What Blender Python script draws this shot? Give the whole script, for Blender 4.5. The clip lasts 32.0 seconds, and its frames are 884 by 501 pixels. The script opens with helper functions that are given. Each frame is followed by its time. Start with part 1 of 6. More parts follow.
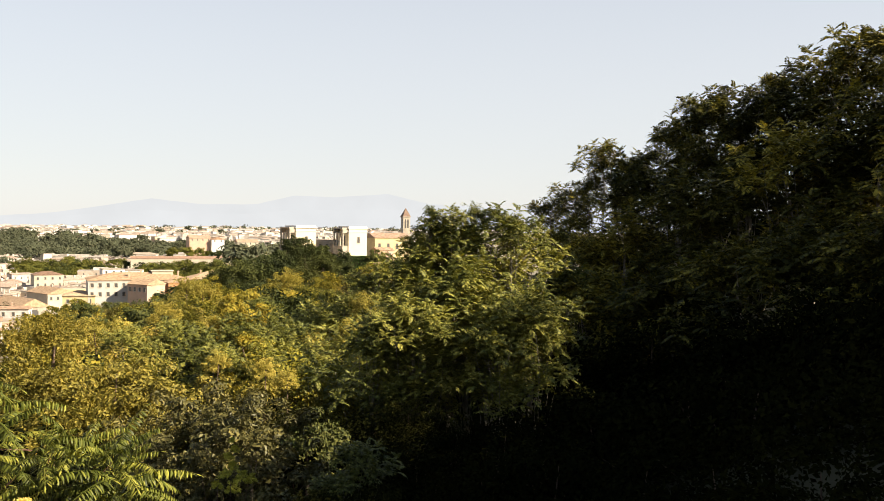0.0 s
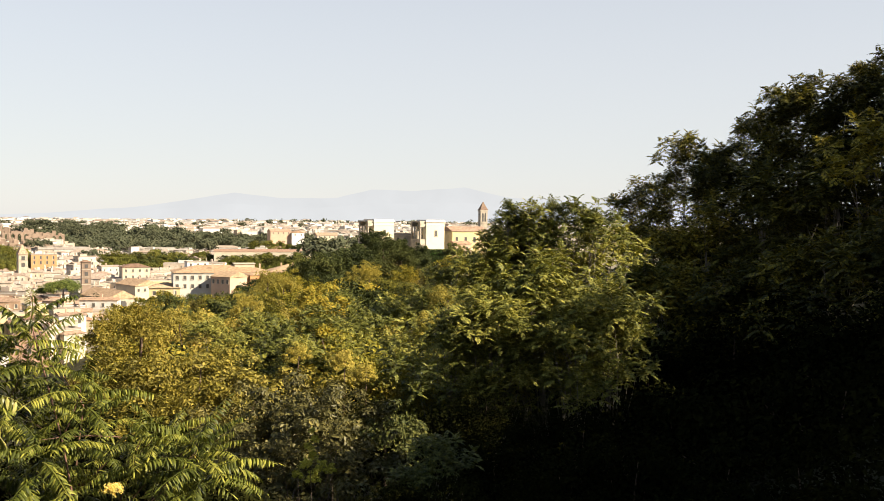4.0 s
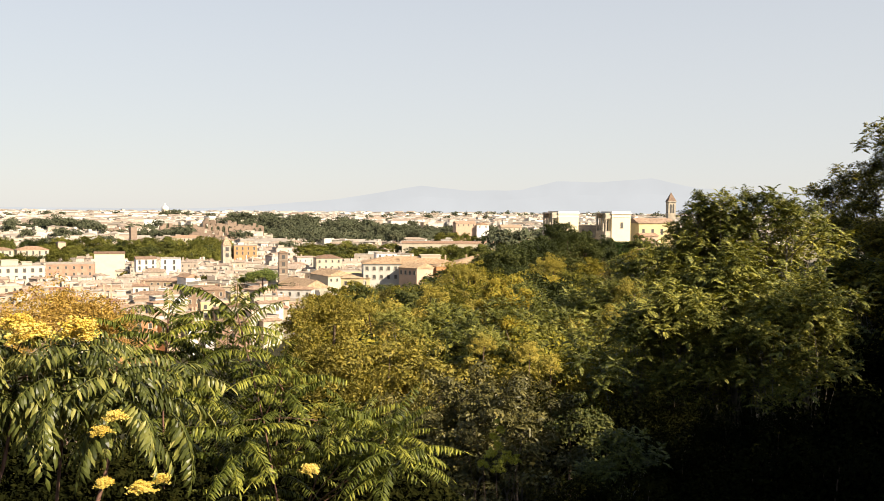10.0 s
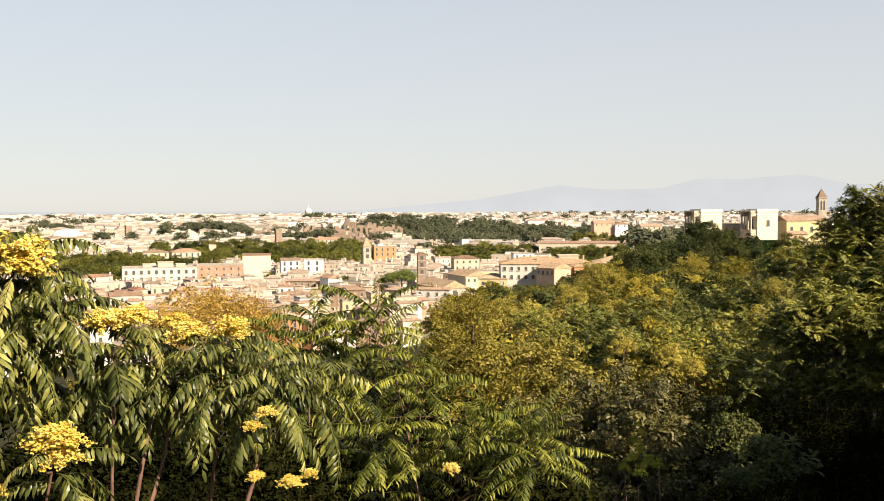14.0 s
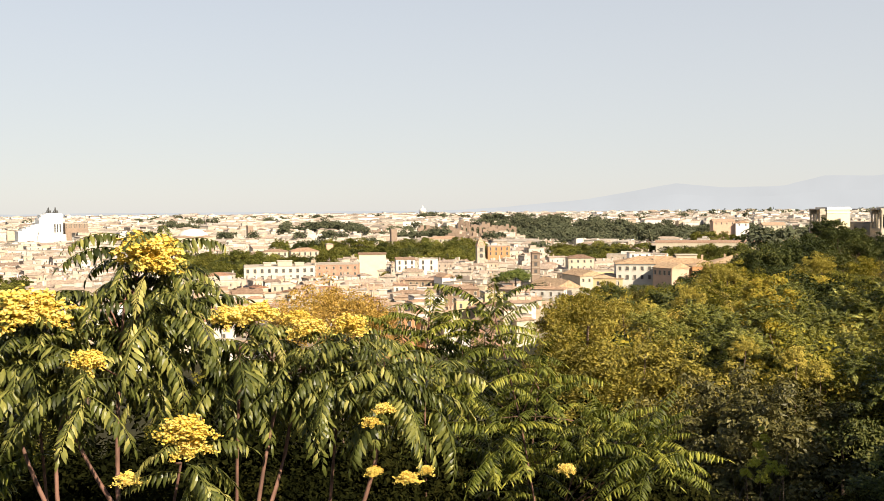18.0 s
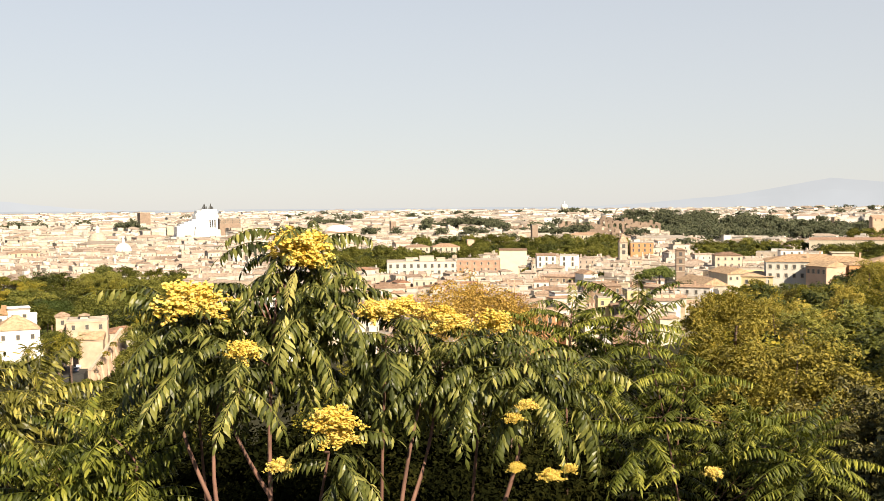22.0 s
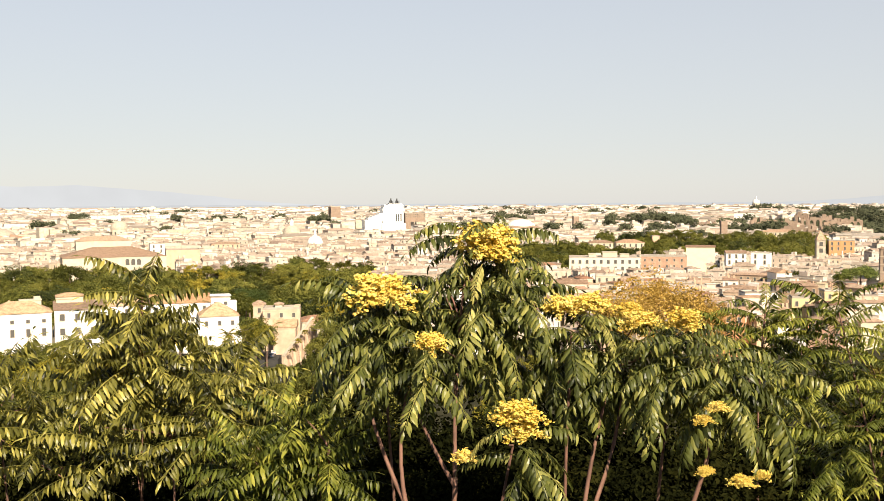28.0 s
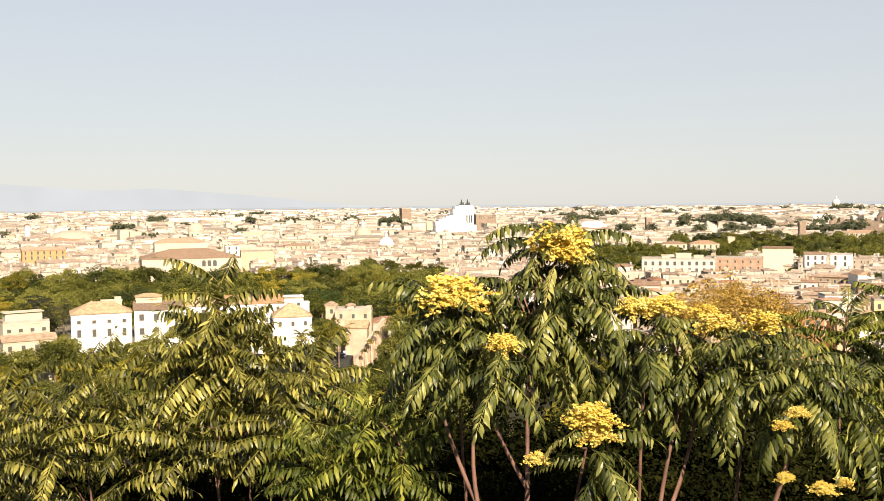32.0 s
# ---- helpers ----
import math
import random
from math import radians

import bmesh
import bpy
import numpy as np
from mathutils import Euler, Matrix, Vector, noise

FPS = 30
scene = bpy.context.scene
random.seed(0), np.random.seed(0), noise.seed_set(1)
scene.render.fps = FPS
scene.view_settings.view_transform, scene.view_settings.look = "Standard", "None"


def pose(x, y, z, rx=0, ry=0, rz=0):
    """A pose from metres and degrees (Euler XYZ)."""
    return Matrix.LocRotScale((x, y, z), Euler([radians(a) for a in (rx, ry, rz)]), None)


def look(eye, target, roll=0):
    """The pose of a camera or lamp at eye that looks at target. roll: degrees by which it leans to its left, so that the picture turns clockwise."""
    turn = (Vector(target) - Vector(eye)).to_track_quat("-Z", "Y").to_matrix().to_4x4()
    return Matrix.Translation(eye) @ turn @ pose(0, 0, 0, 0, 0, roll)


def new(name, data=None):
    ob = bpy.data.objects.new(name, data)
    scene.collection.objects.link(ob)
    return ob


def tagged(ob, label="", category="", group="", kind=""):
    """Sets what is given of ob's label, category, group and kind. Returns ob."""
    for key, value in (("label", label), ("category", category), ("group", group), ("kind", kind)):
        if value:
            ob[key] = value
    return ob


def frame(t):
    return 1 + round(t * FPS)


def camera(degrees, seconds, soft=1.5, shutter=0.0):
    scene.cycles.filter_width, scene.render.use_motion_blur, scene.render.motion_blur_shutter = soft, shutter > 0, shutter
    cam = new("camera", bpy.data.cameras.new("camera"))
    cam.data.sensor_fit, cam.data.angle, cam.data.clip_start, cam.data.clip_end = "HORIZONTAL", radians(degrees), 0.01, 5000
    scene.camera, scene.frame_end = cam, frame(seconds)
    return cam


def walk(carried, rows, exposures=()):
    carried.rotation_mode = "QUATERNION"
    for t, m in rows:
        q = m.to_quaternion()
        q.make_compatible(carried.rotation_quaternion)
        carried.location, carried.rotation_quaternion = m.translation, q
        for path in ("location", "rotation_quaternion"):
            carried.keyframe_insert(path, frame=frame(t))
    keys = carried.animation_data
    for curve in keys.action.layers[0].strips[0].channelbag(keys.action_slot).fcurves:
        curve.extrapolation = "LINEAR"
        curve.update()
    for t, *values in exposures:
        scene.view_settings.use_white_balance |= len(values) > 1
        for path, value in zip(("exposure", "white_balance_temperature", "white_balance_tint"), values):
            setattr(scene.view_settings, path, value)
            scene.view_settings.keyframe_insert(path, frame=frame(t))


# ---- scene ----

# ------------------------------------------------------------------ camera
EYE = 66.0          # height of the lens above the plain of the town
ARM = 0.115         # the lens swings round the holder at this radius
cam = camera(49.28, 32.0, soft=0.8)
EXPOSURES = [(0, 1.62), (6, 1.52), (13, 1.43), (20, 1.40), (32, 1.36)]
# seconds, turn to the left, tilt, lean (degrees)
TURNS = [
    (0, -32.29, -1.45, 0.75),
    (0.5, -31.96, -1.50, 0.73),
    (1, -31.57, -1.55, 0.70),
    (1.5, -31.11, -1.60, 0.72),
    (2, -30.57, -1.66, 0.71),
    (2.5, -29.96, -1.73, 0.73),
    (3, -29.28, -1.81, 0.70),
    (3.5, -28.50, -1.86, 0.70),
    (5.5, -25.31, -2.03, 0.54),
    (6, -24.52, -2.11, 0.44),
    (6.5, -23.75, -2.19, 0.41),
    (7, -22.95, -2.25, 0.37),
    (7.5, -22.08, -2.29, 0.37),
    (8, -21.10, -2.32, 0.43),
    (8.5, -20.04, -2.36, 0.52),
    (9, -18.99, -2.41, 0.53),
    (9.5, -17.88, -2.45, 0.52),
    (10, -16.78, -2.48, 0.47),
    (10.5, -15.67, -2.48, 0.50),
    (11, -14.46, -2.45, 0.38),
    (11.5, -13.36, -2.45, 0.33),
    (12, -12.33, -2.48, 0.20),
    (12.5, -11.37, -2.52, 0.14),
    (13, -10.43, -2.55, 0.01),
    (13.5, -9.51, -2.52, -0.07),
    (14, -8.63, -2.48, -0.21),
    (14.5, -7.77, -2.47, -0.33),
    (16.5, -4.48, -2.55, -0.58),
    (17, -3.62, -2.53, -0.61),
    (17.5, -2.75, -2.50, -0.52),
    (18, -1.87, -2.48, -0.46),
    (18.5, -0.95, -2.47, -0.38),
    (19, 0.00, -2.46, -0.34),
    (19.5, 1.04, -2.46, -0.29),
    (20, 2.11, -2.48, -0.27),
    (20.5, 3.20, -2.52, -0.30),
    (21, 4.31, -2.57, -0.34),
    (21.5, 5.41, -2.61, -0.41),
    (22, 6.49, -2.65, -0.51),
    (22.5, 7.47, -2.69, -0.55),
    (23, 8.44, -2.74, -0.59),
    (23.5, 9.41, -2.77, -0.65),
    (24, 10.34, -2.82, -0.71),
    (24.5, 11.31, -2.92, -0.78),
    (25, 12.25, -3.02, -0.88),
    (25.5, 13.18, -3.11, -0.88),
    (27.5, 16.60, -2.94, -0.46),
    (28, 17.30, -2.88, -0.32),
    (28.5, 17.89, -2.84, -0.31),
    (29, 18.41, -2.82, -0.42),
    (29.5, 18.86, -2.81, -0.46),
    (30, 19.32, -2.80, -0.50),
    (30.5, 19.78, -2.80, -0.55),
    (31, 20.25, -2.81, -0.52),
    (31.5, 20.76, -2.79, -0.58),
    (32, 21.50, -2.76, -0.56),
]


def held(turn, tilt, lean):
    a = radians(turn)
    return pose(-ARM * math.sin(a), ARM * math.cos(a), EYE, 90 + tilt, 0, turn) @ pose(0, 0, 0, 0, 0, lean)


walk(cam, [(t, held(a, b, c)) for t, a, b, c in TURNS], exposures=EXPOSURES)

# ------------------------------------------------------------------ light
SUN_AZ, SUN_EL = -141.0, 34.0
world = bpy.data.worlds.new("sky")
world.use_nodes = True
scene.world = world
wt = world.node_tree
sky = wt.nodes.new("ShaderNodeTexSky")
sky.sky_type = "NISHITA"
sky.sun_disc = False
sky.sun_elevation = radians(SUN_EL)
sky.sun_rotation = radians(-SUN_AZ)
sky.altitude = 60
sky.air_density, sky.dust_density, sky.ozone_density = 1.0, 0.3, 1.0
wt.nodes["Background"].inputs["Strength"].default_value = 0.050
# summer haze: a pale veil, thick towards the horizon and thinning upwards
where = wt.nodes.new("ShaderNodeTexCoord")
axes = wt.nodes.new("ShaderNodeSeparateXYZ")
wt.links.new(where.outputs["Generated"], axes.inputs[0])
thin = wt.nodes.new("ShaderNodeMapRange")
thin.interpolation_type = "SMOOTHSTEP"
for s, v in zip(thin.inputs[1:5], (0.03, 0.80, 0.82, 0.02)):
    s.default_value = v
wt.links.new(axes.outputs["Z"], thin.inputs[0])
veil = wt.nodes.new("ShaderNodeMixRGB")
veil.inputs[2].default_value = (5.52, 5.49, 5.52, 1)
wt.links.new(thin.outputs[0], veil.inputs[0])
wt.links.new(sky.outputs[0], veil.inputs[1])
wt.links.new(veil.outputs[0], wt.nodes["Background"].inputs["Color"])
sun_data = bpy.data.lights.new("sun", "SUN")
sun_data.energy, sun_data.angle, sun_data.color = 5.0, radians(0.55), (1.0, 0.86, 0.66)
sun = new("sun", sun_data)
sun.matrix_world = look((60 * math.sin(radians(-SUN_AZ)), 60 * math.cos(radians(-SUN_AZ)), 200),
                        (0, 0, 200 - 60 * math.tan(radians(SUN_EL))))


# ------------------------------------------------------------------ materials
def material(name, rough=0.8, spec=0.3):
    m = bpy.data.materials.new(name)
    m.use_nodes = True
    nt = m.node_tree
    bs = nt.nodes["Principled BSDF"]
    bs.inputs["Roughness"].default_value = rough
    bs.inputs["Specular IOR Level"].default_value = spec
    return m, nt, bs


def ramp(nt, fac, stops):
    r = nt.nodes.new("ShaderNodeValToRGB")
    el = r.color_ramp.elements
    while len(el) < len(stops):
        el.new(0.5)
    for e, (p, c) in zip(el, stops):
        e.position, e.color = p, (*c, 1)
    nt.links.new(fac, r.inputs[0])
    return r.outputs[0]


def mixed(nt, fac, a, b, mode="MIX"):
    m = nt.nodes.new("ShaderNodeMixRGB")
    m.blend_type = mode
    for s, v in zip(m.inputs, (fac, a, b)):
        if isinstance(v, (int, float)):
            s.default_value = v
        elif isinstance(v, tuple):
            s.default_value = (*v, 1)
        else:
            nt.links.new(v, s)
    return m.outputs[0]


def grain(nt, scale, detail=4, kind="Object"):
    co = nt.nodes.new("ShaderNodeTexCoord")
    n = nt.nodes.new("ShaderNodeTexNoise")
    n.inputs["Scale"].default_value, n.inputs["Detail"].default_value = scale, detail
    nt.links.new(co.outputs[kind], n.inputs["Vector"])
    return n.outputs["Fac"]


def bump(nt, bs, height, strength, dist):
    b = nt.nodes.new("ShaderNodeBump")
    b.inputs["Strength"].default_value, b.inputs["Distance"].default_value = strength, dist
    nt.links.new(height, b.inputs["Height"])
    nt.links.new(b.outputs[0], bs.inputs["Normal"])


def leaf_material(name, stops, rough=0.5, glow=0.22, scale=1.5, spec=0.14, drift=0.45):
    """Leaves: each blade takes its own tone, with drifts of tone over the crown, and lets some light through."""
    m, nt, bs = material(name, rough, spec)
    geo = nt.nodes.new("ShaderNodeNewGeometry")
    oi = nt.nodes.new("ShaderNodeObjectInfo")
    a = nt.nodes.new("ShaderNodeMath")
    a.operation = "MULTIPLY_ADD"
    nt.links.new(geo.outputs["Random Per Island"], a.inputs[0])
    a.inputs[1].default_value = drift
    b = nt.nodes.new("ShaderNodeMath")
    b.operation = "MULTIPLY_ADD"
    nt.links.new(grain(nt, scale, 2), b.inputs[0])
    b.inputs[1].default_value = 0.7
    c = nt.nodes.new("ShaderNodeMath")
    c.operation = "MULTIPLY"
    nt.links.new(oi.outputs["Random"], c.inputs[0])
    c.inputs[1].default_value = 0.40
    nt.links.new(c.outputs[0], b.inputs[2])
    nt.links.new(b.outputs[0], a.inputs[2])
    d = nt.nodes.new("ShaderNodeMath")
    d.operation = "SUBTRACT"
    nt.links.new(a.outputs[0], d.inputs[0])
    d.inputs[1].default_value = 0.055 + drift / 2
    col = ramp(nt, d.outputs[0], stops)
    nt.links.new(col, bs.inputs["Base Color"])
    tr = nt.nodes.new("ShaderNodeBsdfTranslucent")
    nt.links.new(mixed(nt, 1.0, col, (1.0, 0.95, 0.35), "MULTIPLY"), tr.inputs["Color"])
    mx = nt.nodes.new("ShaderNodeMixShader")
    mx.inputs[0].default_value = glow
    nt.links.new(bs.outputs[0], mx.inputs[1])
    nt.links.new(tr.outputs[0], mx.inputs[2])
    nt.links.new(mx.outputs[0], nt.nodes["Material Output"].inputs["Surface"])
    return m


def wall_material(name, stops, rough=0.9):
    """Plaster: a tone for each house, weather streaks and blotches, fine relief."""
    m, nt, bs = material(name, rough, 0.2)
    geo = nt.nodes.new("ShaderNodeNewGeometry")
    oi = nt.nodes.new("ShaderNodeObjectInfo")
    add = nt.nodes.new("ShaderNodeMath")
    add.operation = "ADD"
    nt.links.new(geo.outputs["Random Per Island"], add.inputs[0])
    nt.links.new(oi.outputs["Random"], add.inputs[1])
    fr = nt.nodes.new("ShaderNodeMath")
    fr.operation = "FRACT"
    nt.links.new(add.outputs[0], fr.inputs[0])
    col = ramp(nt, fr.outputs[0], stops)
    st = ramp(nt, grain(nt, 0.35, 6), [(0.3, (0.72, 0.68, 0.62)), (0.62, (1, 1, 1))])
    col = mixed(nt, 0.8, col, st, "MULTIPLY")
    nt.links.new(col, bs.inputs["Base Color"])
    bump(nt, bs, grain(nt, 6, 5), 0.25, 0.03)
    return m


def tile_material(name, stops):
    """Clay roof tiles: rows of channels, lichen and faded patches."""
    m, nt, bs = material(name, 0.92, 0.15)
    geo = nt.nodes.new("ShaderNodeNewGeometry")
    oi = nt.nodes.new("ShaderNodeObjectInfo")
    add = nt.nodes.new("ShaderNodeMath")
    add.operation = "ADD"
    nt.links.new(geo.outputs["Random Per Island"], add.inputs[0])
    nt.links.new(oi.outputs["Random"], add.inputs[1])
    fr = nt.nodes.new("ShaderNodeMath")
    fr.operation = "FRACT"
    nt.links.new(add.outputs[0], fr.inputs[0])
    col = ramp(nt, fr.outputs[0], stops)
    sp = ramp(nt, grain(nt, 0.8, 8), [(0.3, (0.55, 0.5, 0.46)), (0.65, (1.1, 1.05, 1.0))])
    col = mixed(nt, 0.85, col, sp, "MULTIPLY")
    nt.links.new(col, bs.inputs["Base Color"])
    co = nt.nodes.new("ShaderNodeTexCoord")
    wv = nt.nodes.new("ShaderNodeTexWave")
    wv.inputs["Scale"].default_value = 1.6
    wv.inputs["Distortion"].default_value = 1.5
    nt.links.new(co.outputs["Object"], wv.inputs["Vector"])
    bump(nt, bs, wv.outputs["Fac"], 0.5, 0.06)
    return m


def plain_material(name, col, rough=0.8, spec=0.3, vary=0.25, scale=2.0, depth=0.02):
    m, nt, bs = material(name, rough, spec)
    lo = tuple(c * (1 - vary) for c in col)
    hi = tuple(min(1, c * (1 + vary)) for c in col)
    nt.links.new(ramp(nt, grain(nt, scale, 6), [(0.3, lo), (0.7, hi)]), bs.inputs["Base Color"])
    bump(nt, bs, grain(nt, scale * 6, 4), 0.3, depth)
    return m


LEAF_GOLD = leaf_material("goldenrain_leaf", [(0.1, (0.018, 0.023, 0.006)), (0.45, (0.076, 0.086, 0.019)), (0.75, (0.225, 0.216, 0.054)), (0.95, (0.41, 0.365, 0.12))], 0.38, 0.26, 3.0, 0.25, drift=0.5)
LEAF_SUMAC = leaf_material("ailanthus_leaf", [(0.1, (0.016, 0.018, 0.004)), (0.45, (0.118, 0.112, 0.021)), (0.75, (0.305, 0.268, 0.058)), (0.95, (0.48, 0.40, 0.115))], 0.40, 0.25, 2.0, spec=0.28, drift=0.52)
LEAF_MID = leaf_material("young_ailanthus_leaf", [(0.1, (0.015, 0.021, 0.004)), (0.5, (0.094, 0.108, 0.016)), (0.85, (0.32, 0.305, 0.050))], 0.45, 0.26, 2.0, spec=0.18, drift=0.40)
LEAF_OLIVE = leaf_material("yellowing_leaf", [(0.1, (0.046, 0.037, 0.009)), (0.45, (0.168, 0.144, 0.024)), (0.75, (0.305, 0.243, 0.043)), (0.95, (0.46, 0.31, 0.07))], 0.55, 0.28, 0.5, 0.2)
LEAF_DARK = leaf_material("evergreen_leaf", [(0.1, (0.026, 0.025, 0.008)), (0.5, (0.086, 0.078, 0.023)), (0.9, (0.225, 0.185, 0.055))], 0.5, 0.12, 1.0, 0.2)
LEAF_HILL = leaf_material("hillside_leaf", [(0.1, (0.024, 0.027, 0.004)), (0.5, (0.117, 0.113, 0.014)), (0.85, (0.382, 0.312, 0.033))], 0.6, 0.18, 0.9)
LEAF_WOOD = leaf_material("woodland_leaf", [(0.1, (0.023, 0.026, 0.005)), (0.4, (0.112, 0.108, 0.015)), (0.7, (0.262, 0.216, 0.026)), (0.95, (0.38, 0.262, 0.031))], 0.65, 0.24, 0.4)
LEAF_PARK = leaf_material("park_leaf", [(0.1, (0.028, 0.033, 0.006)), (0.5, (0.114, 0.117, 0.022)), (0.9, (0.215, 0.190, 0.038))], 0.7, 0.2, 0.1)
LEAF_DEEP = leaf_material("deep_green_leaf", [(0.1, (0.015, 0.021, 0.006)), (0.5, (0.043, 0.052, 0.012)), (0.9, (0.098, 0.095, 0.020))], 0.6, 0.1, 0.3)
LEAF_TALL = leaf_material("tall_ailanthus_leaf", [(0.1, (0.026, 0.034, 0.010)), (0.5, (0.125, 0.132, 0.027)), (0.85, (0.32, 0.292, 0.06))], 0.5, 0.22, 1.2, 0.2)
LEAF_RUST = leaf_material("rusty_leaf", [(0.1, (0.21, 0.125, 0.026)), (0.5, (0.34, 0.215, 0.046)), (0.9, (0.47, 0.32, 0.08))], 0.6, 0.2, 1.0)
LEAF_GOLDEN = leaf_material("golden_leaf", [(0.1, (0.10, 0.090, 0.018)), (0.5, (0.285, 0.240, 0.045)), (0.9, (0.45, 0.36, 0.075))], 0.6, 0.28, 1.0)
LEAF_LIME = leaf_material("lime_leaf", [(0.1, (0.22, 0.23, 0.03)), (0.6, (0.42, 0.41, 0.06)), (0.9, (0.55, 0.50, 0.09))], 0.5, 0.3, 2.0)
LEAF_PINE = leaf_material("pine_needle", [(0.1, (0.026, 0.028, 0.015)), (0.5, (0.053, 0.053, 0.027)), (0.9, (0.091, 0.083, 0.042))], 0.7, 0.08, 0.3)
PETAL = leaf_material("yellow_blossom", [(0.1, (0.53, 0.365, 0.048)), (0.5, (0.69, 0.52, 0.12)), (0.9, (0.76, 0.63, 0.225))], 0.6, 0.25, 8.0)
LEAF_FADED = leaf_material("faded_yellow_leaf", [(0.1, (0.13, 0.13, 0.03)), (0.5, (0.27, 0.25, 0.07)), (0.9, (0.42, 0.36, 0.12))], 0.5, 0.3, 3.0)
# Pine green lifted and greyed to put distance haze into the colour.
LEAF_FAR = leaf_material("hazed_pine_leaf", [(0.1, (0.032, 0.037, 0.021)), (0.5, (0.060, 0.066, 0.036)), (0.9, (0.095, 0.094, 0.052))], 0.8, 0.08, 0.05)
LEAF_STONE = leaf_material("umbrella_pine_needle", [(0.1, (0.026, 0.038, 0.010)), (0.5, (0.070, 0.092, 0.020)), (0.9, (0.15, 0.165, 0.036))], 0.7, 0.12, 0.3)
# Darker copy of LEAF_HILL: the hillside's shade is put into the colour.
LEAF_HILL_SHADE = leaf_material("shaded_hill_leaf", [(0.1, (0.012, 0.014, 0.003)), (0.5, (0.075, 0.072, 0.012)), (0.85, (0.36, 0.29, 0.040))], 0.55, 0.2, 0.9)
# Deep understory shade is put into this near-black leaf colour.
LEAF_SHADE = leaf_material("shade_black_leaf", [(0.1, (0.004, 0.005, 0.002)), (0.5, (0.010, 0.011, 0.003)), (0.9, (0.022, 0.021, 0.005))], 0.9, 0.05, 0.6, 0.0)
BARK = plain_material("bark", (0.128, 0.085, 0.064), 0.9, 0.2, 0.4, 6.0)
BARK_RED = plain_material("young_red_bark", (0.127, 0.066, 0.046), 0.75, 0.3, 0.35, 9.0, 0.004)
BARK_PALE = plain_material("pale_bark", (0.17, 0.145, 0.115), 0.85, 0.2, 0.3, 5.0)
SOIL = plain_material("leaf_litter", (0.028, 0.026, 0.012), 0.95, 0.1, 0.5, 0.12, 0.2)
CREAMS = [(0.0, (0.374, 0.305, 0.230)), (0.12, (0.50, 0.465, 0.40)), (0.24, (0.380, 0.272, 0.188)), (0.36, (0.56, 0.545, 0.515)), (0.48, (0.25, 0.165, 0.118)), (0.58, (0.463, 0.394, 0.273)), (0.7, (0.42, 0.36, 0.29)), (0.8, (0.54, 0.505, 0.45)), (0.9, (0.40, 0.27, 0.15)), (1.0, (0.58, 0.565, 0.545))]
PLASTER = wall_material("town_plaster", CREAMS)
# Far plaster is greyed, then whitened farther off, to put haze into colour.
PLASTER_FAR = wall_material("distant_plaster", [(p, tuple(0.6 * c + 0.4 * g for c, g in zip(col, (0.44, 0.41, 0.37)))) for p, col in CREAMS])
PLASTER_HAZE = wall_material("hazed_plaster", [(0.0, (0.60, 0.58, 0.54)), (0.3, (0.48, 0.43, 0.37)), (0.55, (0.66, 0.65, 0.62)), (0.8, (0.52, 0.47, 0.42)), (1.0, (0.62, 0.61, 0.59))])
WHITE = plain_material("white_render", (0.596, 0.567, 0.522), 0.85, 0.2, 0.06, 0.3)
MARBLE = plain_material("white_marble", (0.680, 0.672, 0.648), 0.6, 0.4, 0.04, 0.2)
CREAM = plain_material("cream_render", (0.423, 0.368, 0.279), 0.88, 0.2, 0.10, 0.3)
PALE = plain_material("pale_grey_render", (0.431, 0.409, 0.359), 0.88, 0.2, 0.08, 0.3)
IVORY = plain_material("ivory_render", (0.58, 0.50, 0.34), 0.88, 0.2, 0.06, 0.3)
YELLOW = plain_material("yellow_render", (0.512, 0.410, 0.218), 0.88, 0.2, 0.10, 0.3)
PEACH = plain_material("peach_render", (0.448, 0.310, 0.218), 0.88, 0.2, 0.10, 0.3)
RAMP = plain_material("pinkish_render", (0.41, 0.302, 0.218), 0.9, 0.2, 0.2, 0.4)
ORANGE = plain_material("orange_render", (0.422, 0.218, 0.102), 0.88, 0.2, 0.10, 0.3)
BROWN = plain_material("brown_render", (0.215, 0.158, 0.118), 0.9, 0.2, 0.2, 0.3)
PINK = plain_material("pink_brick", (0.351, 0.222, 0.154), 0.9, 0.2, 0.18, 0.5)
BRICK = plain_material("old_brick", (0.218, 0.147, 0.099), 0.92, 0.2, 0.25, 0.6)
STONE = plain_material("travertine", (0.332, 0.288, 0.224), 0.85, 0.25, 0.2, 0.5)
TILES = tile_material("clay_tiles", [(0.0, (0.32, 0.215, 0.145)), (0.25, (0.37, 0.275, 0.20)), (0.45, (0.17, 0.105, 0.072)), (0.7, (0.41, 0.32, 0.24)), (0.85, (0.22, 0.12, 0.08)), (1.0, (0.31, 0.19, 0.125))])
# Tiles of the far town, greyed to put distance haze into them.
TILES_FAR = tile_material("hazed_tiles", [(0.0, (0.31, 0.245, 0.19)), (0.3, (0.36, 0.30, 0.25)), (0.5, (0.20, 0.15, 0.12)), (0.75, (0.40, 0.345, 0.285)), (1.0, (0.29, 0.22, 0.17))])
ROOF_FLAT = wall_material("roof_screed", [(0.0, (0.229, 0.194, 0.156)), (0.35, (0.349, 0.317, 0.274)), (0.65, (0.193, 0.154, 0.121)), (1.0, (0.409, 0.382, 0.343))])
